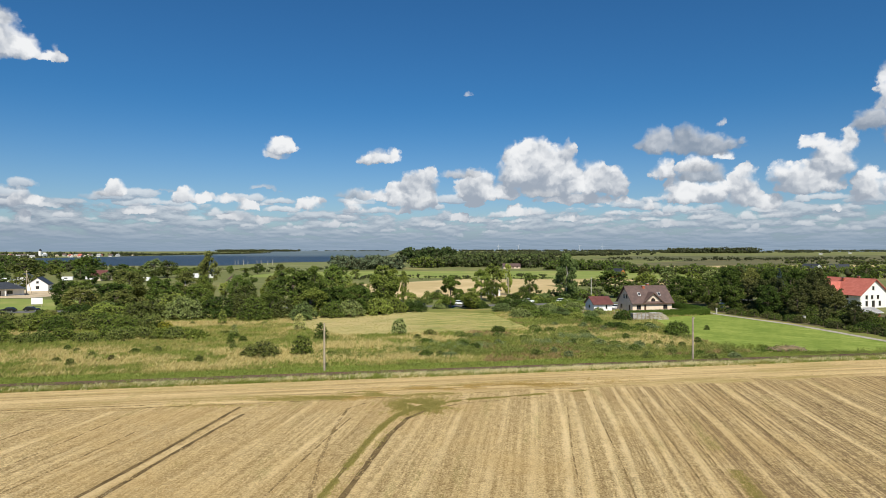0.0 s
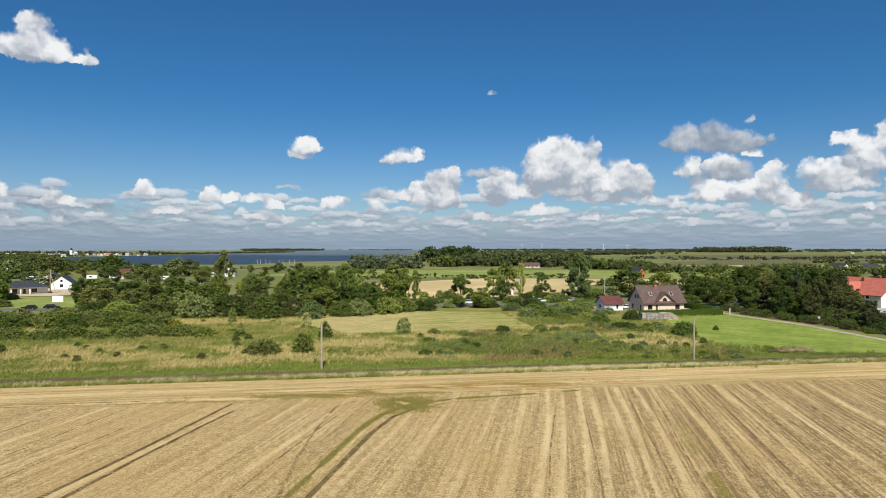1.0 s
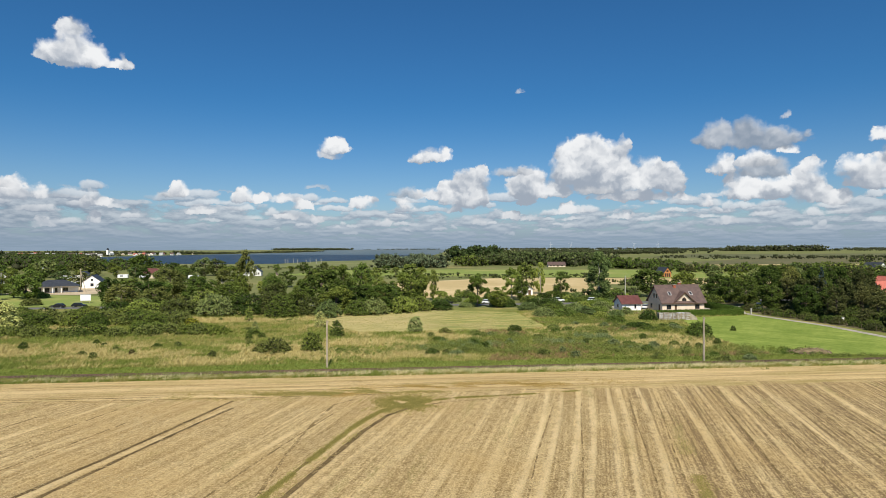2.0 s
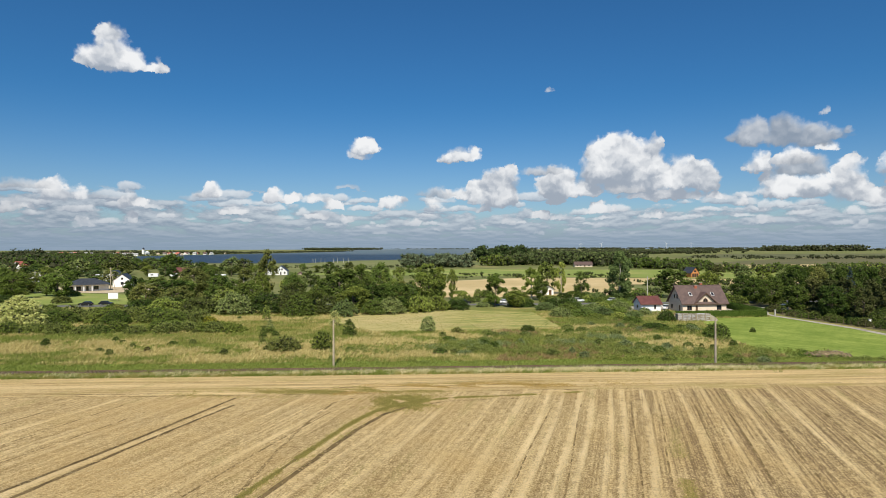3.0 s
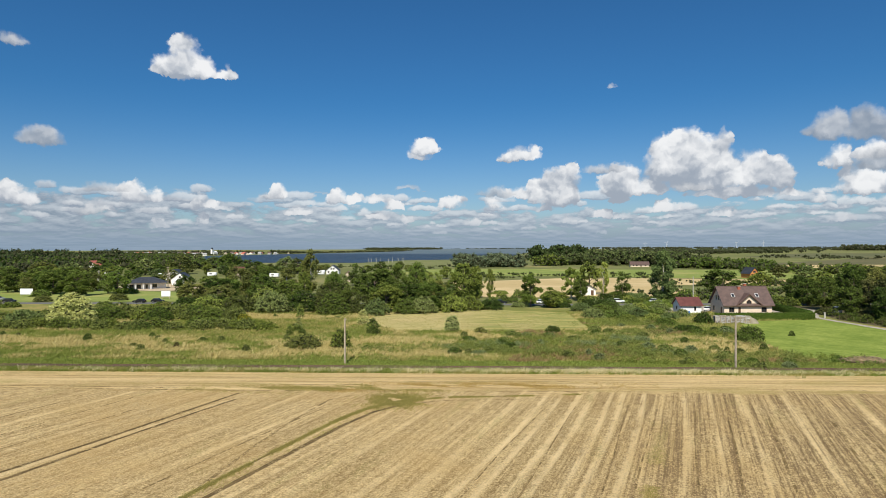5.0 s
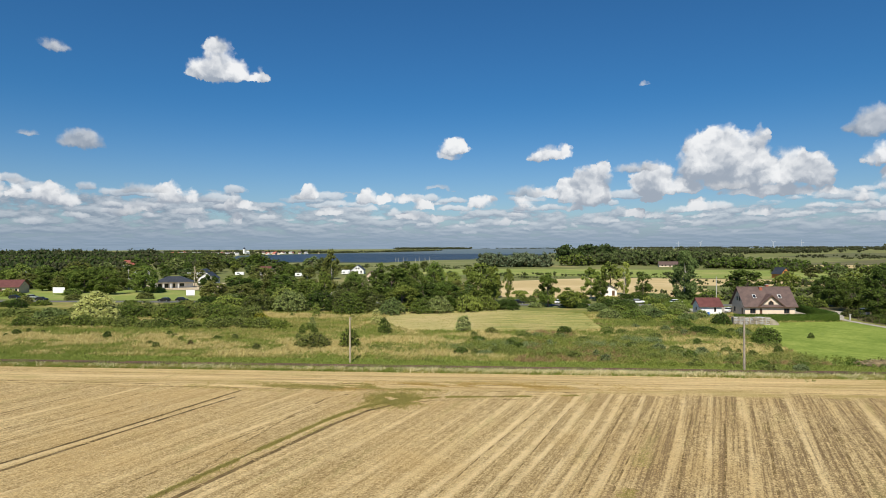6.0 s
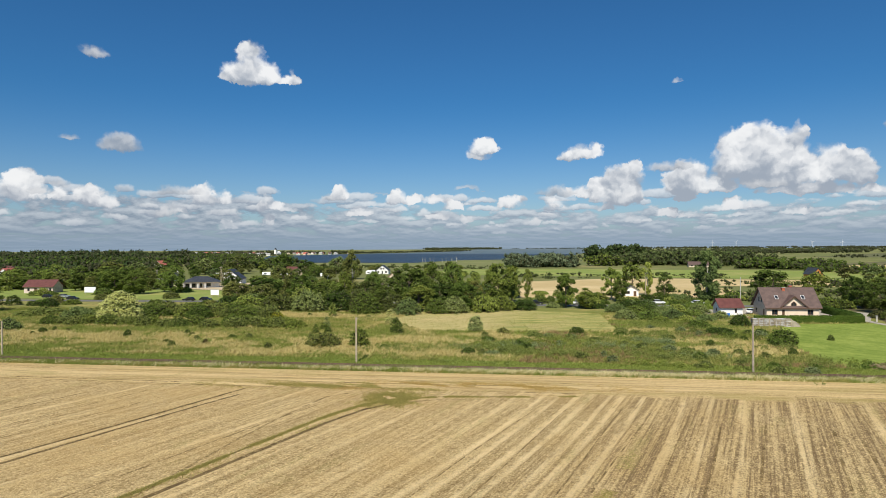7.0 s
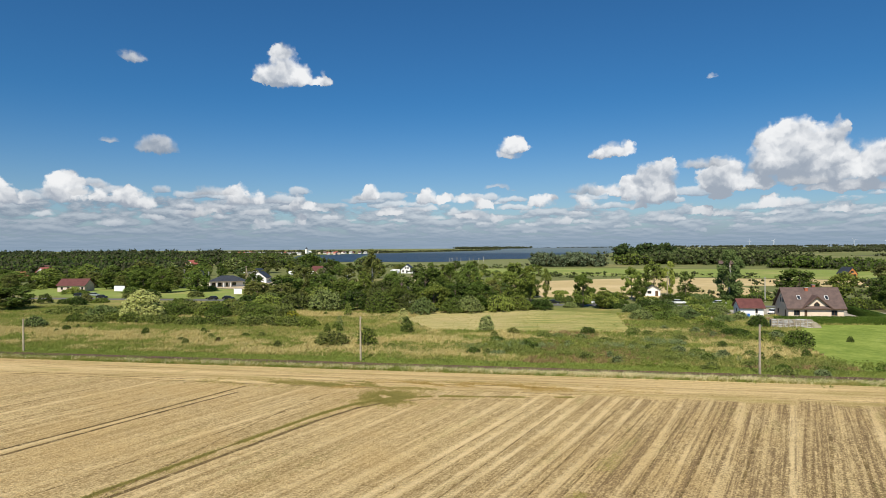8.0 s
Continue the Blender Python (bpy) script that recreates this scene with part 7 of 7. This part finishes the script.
# ---------------------------------------------------------------- round the house
def hedge(line, width, h, label):
    """A clipped hedge along a line of (x, y)."""
    rng = np.random.RandomState(int(line[0][0]))
    vs, fs, k = [], [], 0
    for (x0, y0), (x1, y1) in zip(line, line[1:]):
        run = math.hypot(x1 - x0, y1 - y0)
        way, across = np.array([(x1 - x0) / run, (y1 - y0) / run]), np.array([-(y1 - y0) / run, (x1 - x0) / run])
        n = int(run * (2 * h + width) * 26)
        s, q = rng.uniform(0, run, n), rng.uniform(0, 2 * h + width, n)
        front, back = q < h, q > h + width
        off_ = np.where(front, -width / 2, np.where(back, width / 2, q - h - width / 2))
        z = np.where(front, q, np.where(back, 2 * h + width - q, h)) + rng.normal(size=n) * 0.03
        nrm = np.zeros((n, 3))
        nrm[:, :2] = across * np.where(front, -1, np.where(back, 1, 0))[:, None]
        nrm[:, 2] = ~(front | back)
        off_ = off_ + rng.normal(size=n) * 0.05
        pos = np.column_stack([x0 + way[0] * s + across[0] * off_, y0 + way[1] * s + across[1] * off_, np.maximum(z, 0.03)])
        nrm = nrm + 0.55 * rng.normal(size=(n, 3))
        nrm /= np.linalg.norm(nrm, axis=1, keepdims=True)
        a = np.cross(nrm, rand_units(rng, n))
        a /= np.linalg.norm(a, axis=1, keepdims=True)
        b = np.cross(nrm, a)
        sz = 0.24 * rng.uniform(0.6, 1.3, (n, 1))
        v = np.stack([pos + a * sz * 0.6, pos + b * sz * 0.4, pos - a * sz * 0.6, pos - b * sz * 0.4], 1).reshape(-1, 3)
        v[:, 2] = np.maximum(v[:, 2], 0.02)
        vs.append(v), fs.append(np.arange(4 * n).reshape(-1, 4) + k)
        k += 4 * n
        i = 0.12
        c = [(x0 + across[0] * o, y0 + across[1] * o, zz) for zz in (0.0, h - i) for o in (-width / 2 + i, width / 2 - i)] + \
            [(x1 + across[0] * o, y1 + across[1] * o, zz) for zz in (0.0, h - i) for o in (-width / 2 + i, width / 2 - i)]
        vs.append(np.array(c)), fs.append(np.array([(0, 4, 6, 2), (1, 3, 7, 5), (2, 6, 7, 3), (0, 2, 3, 1), (4, 5, 7, 6)]) + k)
        k += 8
    return tagged(new("hedge", np_mesh("hedge", np.concatenate(vs), np.concatenate(fs), L_HEDGE)), label, "hedge")


hedge([(51.5, 179.5), (77.0, 187.2)], 1.6, 1.9, "long clipped green hedge in front of the house")
hedge([(77.0, 190.0), (73.5, 212.0)], 1.6, 2.0, "clipped green hedge running back beside the lane")
hedge([(36.0, 212.0), (50.5, 213.5)], 1.4, 1.8, "clipped hedge behind the garage")


def board_stack(m):
    """A long stack of grey weathered boards and pallets."""
    s = thing("board_stack", "long stack of grey weathered boards and pallets on the lawn", "board stack", m)
    rng = np.random.RandomState(4)
    for i in range(8):
        x = i * 1.25
        part("post", boxed(x - 0.06, x + 0.06, -0.12, 0.0, 0, 2.1 + rng.uniform(-0.1, 0.15)), OLDWOOD, s)
    z = 0.1
    while z < 1.95:
        x = 0.0
        while x < 8.6:
            run = rng.uniform(1.1, 2.6)
            h = rng.uniform(0.10, 0.2)
            part("board", boxed(x, min(x + run - 0.06, 9.0), 0.02 + rng.uniform(0, 0.12), 1.5, z, z + h - 0.025), (GREYWOOD, GREYWOOD, OLDWOOD, DARKWOOD)[rng.randint(4)], s)
            x += run
        z += 0.19
    for i in range(7):
        x = 0.4 + i * 1.25
        b = part("board", boxed(-0.06, 0.06, -0.05, 0.0, 0, 1.9), GREYWOOD, s)
        b.matrix_basis = pose(x, -0.02, 0.05, 0, rng.uniform(-16, 16), 0)
    part("log_heap", prismed([(8.9, 0), (11.0, 0), (10.6, 0.7), (9.8, 1.35), (9.0, 1.7)], 0.1, 1.4), DARKWOOD, s, "sloping end of loose wood")
    return s


board_stack(pose(50.0, 171.6, 0, 0, 0, 12))


def brush_heap(x, y, length, width, h):
    rng = np.random.RandomState(9)
    hp = thing("brush_heap", "heap of dry branches and cut brushwood at the lawn's edge", "brush heap", pose(x, y, 0, 0, 0, 10))
    bm = bmesh.new()
    bmesh.ops.create_icosphere(bm, subdivisions=3, radius=1.0)
    for v in bm.verts:
        k = 1 + 0.25 * noise.noise(v.co * 2.3) + 0.12 * noise.noise(v.co * 6)
        v.co = Vector((v.co.x * length / 2 * k, v.co.y * width / 2 * k, max(0.0, v.co.z * h * k)))
    part("mound", bm, BRUSH, hp)
    for i in range(70):
        a, k = rng.uniform(0, 6.28), rng.uniform(0, 0.95)
        p = Vector((math.cos(a) * k * length / 2, math.sin(a) * k * width / 2, h * math.sqrt(1 - k * k) * 0.9))
        d = Vector((rng.normal(), rng.normal() * 0.5, rng.normal() * 0.25)).normalized() * rng.uniform(0.5, 1.2)
        bm = bmesh.new()
        tube(bm, [p - d, p, p + d], [0.03, 0.04, 0.015], 4)
        part("branch", bm, BRUSH if i % 3 else OLDWOOD, hp)
    return hp


brush_heap(64.8, 121.0, 8.5, 3.6, 1.0)
weeds("weeds_heap", "green weeds round the brush heap", [(64, 119.5, 6, 1.2, 50, 0.6), (61, 121, 2.0, 1.5, 18, 0.9)], L_MID)


def bin_thing(x, y, material, label):
    b = thing("barrel", label, "barrel", pose(x, y, 0))
    bm = bmesh.new()
    tube(bm, [(0, 0, 0), (0, 0, 0.5), (0, 0, 0.95)], [0.36, 0.4, 0.36], 12)
    part("drum", bm, material, b)
    bm = bmesh.new()
    tube(bm, [(0, 0, 0.95), (0, 0, 1.0)], [0.38, 0.36], 12)
    part("lid", bm, material, b)


bin_thing(45.6, 192.8, BLUETARP, "blue plastic barrel in front of the garage")
bin_thing(46.5, 193.0, BLUETARP, "blue plastic barrel in front of the garage")

# lane fence
fence = thing("fence", "old wire fence with wooden posts along the lane", "fence")
for i in range(30):
    f = i / 29
    x, y = 98.2 + (82.5 - 98.2) * f, 128 + (190 - 128) * f
    x += 3.0 * math.sin(f * math.pi)
    bm = bmesh.new()
    tube(bm, [(x, y, -0.1), (x, y, 1.25)], [0.06, 0.05], 6)
    part("post", bm, SLEEPER, fence)
# white fittings in the garden behind the lane
for x, y, w, h, mat_, label in ((80.8, 190.8, 0.35, 1.5, CONCRETE, "pale concrete gate pillar beside the hedge"), (94.8, 168.5, 0.5, 1.6, WHITE, "white gate post at the lane"), (99.5, 167.0, 0.6, 1.7, WHITE, "white garden wall post")):
    g = thing("gate_post", label, "gate post", pose(x, y, 0))
    part("shaft", boxed(-w / 2, w / 2, -w / 2, w / 2, 0, h), mat_, g)
    part("cap", boxed(-w / 2 - 0.08, w / 2 + 0.08, -w / 2 - 0.08, w / 2 + 0.08, h, h + 0.12), CONCRETE, g)
car(pose(88.5, 205.0, 0.0, 0, 0, 60), CARWHITE, "white van parked under the trees", True)
car(pose(106.5, 168.0, 0.0, 0, 0, 20), CARSILVER, "silver grey car parked in the garden")
car(pose(110.0, 166.0, 0.0, 0, 0, 30), CARWHITE, "white car parked in the garden")


# ---------------------------------------------------------------- far houses
def far_house(x, y, turn_, length, depth, eave, ridge, walls, roof, label):
    h = thing("house", label, "house", pose(x, y, 0, 0, 0, turn_), "far houses")
    part("wall", prismed([(0, 0), (depth, 0), (depth, eave), (depth / 2, ridge), (0, eave)], 0, length), walls, h)
    for s in (-1, 1):
        part("roof", prismed([(depth / 2, ridge + 0.02), (depth / 2 + s * (depth / 2 + 0.5), eave - 0.5), (depth / 2 + s * (depth / 2 + 0.5), eave - 0.2), (depth / 2, ridge + 0.32)], -0.4, length + 0.4), roof, h)
    for i in range(int(length / 3)):
        part("window", boxed(-0.05, -0.004, i * 3 + 1, i * 3 + 2.1, 1.0, 2.3), GLASS, h)
    for i in (0.3, 0.6):
        part("window", boxed(depth * i, depth * i + 1.1, -0.05, -0.004, 1.0, 2.3), GLASS, h)
    return h


R4 = np.random.RandomState(12)
for i in range(64):
    f = R4.uniform(0, 1)
    x, y = -1500 + 640 * f + R4.uniform(-40, 40), 1560 - 290 * f + R4.uniform(10, 150)
    if i % 3 == 0:
        x, y = -845 - R4.uniform(0, 200), 1540 + R4.uniform(0, 260)
    far_house(x, y, R4.uniform(0, 180), R4.uniform(7, 12), R4.uniform(6, 9), R4.uniform(2.4, 3.8), R4.uniform(4.8, 7.0), WHITE if i % 4 else CREAM, (ROOF_RED, ROOF_GREY, ROOF_BROWN, ROOF_GREY, ROOF_BROWN)[i % 5],
              "small far house in the lakeside town")
church = thing("church", "white church with a tower in the far town", "church", pose(-1010, 1500, 0))
part("nave", prismed([(0, 0), (10, 0), (10, 6), (5, 10), (0, 6)], 0, 18), WHITE, church)
part("tower", boxed(4, 9, -6, 0, 0, 14), WHITE, church)
part("spire", prismed([(4, 14), (9, 14), (6.5, 19)], -5.5, -0.5), ROOF_BLACK, church)
for x, y, turn_, ln, dp, ev, rg, wl, rf in [(-352, 268, 20, 12, 9, 4, 8, WHITE, ROOF_RED), (-390, 300, 70, 13, 10, 4, 8, PINKISH, ROOF_WINE), (-345, 246, 10, 10, 8, 3, 6, CREAM, ROOF_RED), (-300, 262, 40, 12, 9, 3, 6.5, WHITE, ROOF_GREY),
                                       (-258, 300, 30, 12, 9, 3, 6.5, WHITE, ROOF_BLACK), (-290, 340, 60, 11, 9, 3, 7, WHITE, ROOF_BLACK), (-236, 330, 20, 11, 9, 3, 6, WHITE, ROOF_BLACK), (-215, 380, 80, 10, 8, 3, 6, CREAM, ROOF_WINE),
                                       (-120, 330, 20, 9, 7, 2.6, 5.5, CREAM, ROOF_WINE), (-83, 247, 100, 6, 6, 3.2, 5.6, PINKISH, ROOF_BROWN), (-330, 420, 50, 12, 9, 4, 8, WHITE, ROOF_BLACK), (-420, 460, 10, 12, 9, 4, 8, WHITE, ROOF_RED)]:
    far_house(x, y, turn_, ln, dp, ev, rg, wl, rf, "village house half hidden by garden trees")
for x, y, turn_, rf in [(300, 520, 20, ROOF_BLACK), (322, 512, 50, ROOF_BLACK), (430, 560, 30, ROOF_BLACK), (455, 575, 70, ROOF_WINE), (470, 540, 10, ROOF_BLACK), (520, 700, 0, ROOF_WINE)]:
    far_house(x, y, turn_, 14, 9, 3.2, 6.8, WHITE, rf, "far white house beyond the gardens")
for i in range(2):
    far_house(R4.uniform(700, 1700), R4.uniform(2100, 2600), R4.uniform(0, 180), 9, 7, 3, 5, WHITE, ROOF_GREY, "tiny house far across the plain")
# caravans and sheds on the lakeside plots
for x, y, turn_ in ((-236, 372, 20), (-225, 378, 30), (-186, 366, 10), (-178, 420, 40), (-172, 405, 0), (-262, 355, 0), (-253, 360, 10)):
    c = thing("caravan", "white caravan on a lakeside plot", "caravan", pose(x, y, 0, 0, 0, turn_), "caravans")
    part("body", boxed(0, 6, 0, 2.4, 0.5, 2.7, bevel=0.2), WHITEPLASTIC, c)
    part("window", boxed(1.5, 3.2, -0.03, -0.004, 1.5, 2.2), GLASS, c)
    for wx in (2.0, 3.2):
        bm = bmesh.new()
        tube(bm, [(wx, 0.1, 0.32), (wx, 0.35, 0.32)], [0.32, 0.32], 10)
        part("wheel", bm, RUBBER, c)


def wind_turbine(x, y, turn_):
    w = thing("wind_turbine", "slim white wind turbine on the horizon", "wind turbine", pose(x, y, 0), "wind turbines")
    bm = bmesh.new()
    tube(bm, [(0, 0, 0), (0, 0, 40)], [1.0, 0.6], 8)
    part("tower", bm, WHITEPLASTIC, w)
    part("nacelle", boxed(-1, 1, -2.5, 2.5, 39.5, 41.5), WHITEPLASTIC, w)
    for k in range(3):
        a = radians(turn_ + 120 * k)
        bm = bmesh.new()
        tube(bm, [(0, -3, 40.5), (math.sin(a) * 7, -3, 40.5 + math.cos(a) * 7), (math.sin(a) * 17, -3, 40.5 + math.cos(a) * 17)], [0.4, 0.6, 0.12], 5)
        part("blade", bm, WHITEPLASTIC, w)


for i, x in enumerate((330, 470, 900, 1060)):
    wind_turbine(x, 4550 - 0.1 * x, i * 37)


# ---------------------------------------------------------------- sleepers
sl = bmesh.new()
box(sl, -0.11, 0.11, -0.9, 0.9, 0, 0.14)
sleeper_mesh = bpy.data.meshes.new("sleeper")
sl.to_mesh(sleeper_mesh)
sl.free()
sleeper_mesh.materials.append(SLEEPER)
for i in range(280):
    x = -95 + i * 0.64
    s_ = new("sleeper", sleeper_mesh)
    s_.parent = railway
    s_.matrix_basis = pose(x, along(x), 0.19, 0, 0, math.degrees(turn) + RNG.uniform(-2, 2))
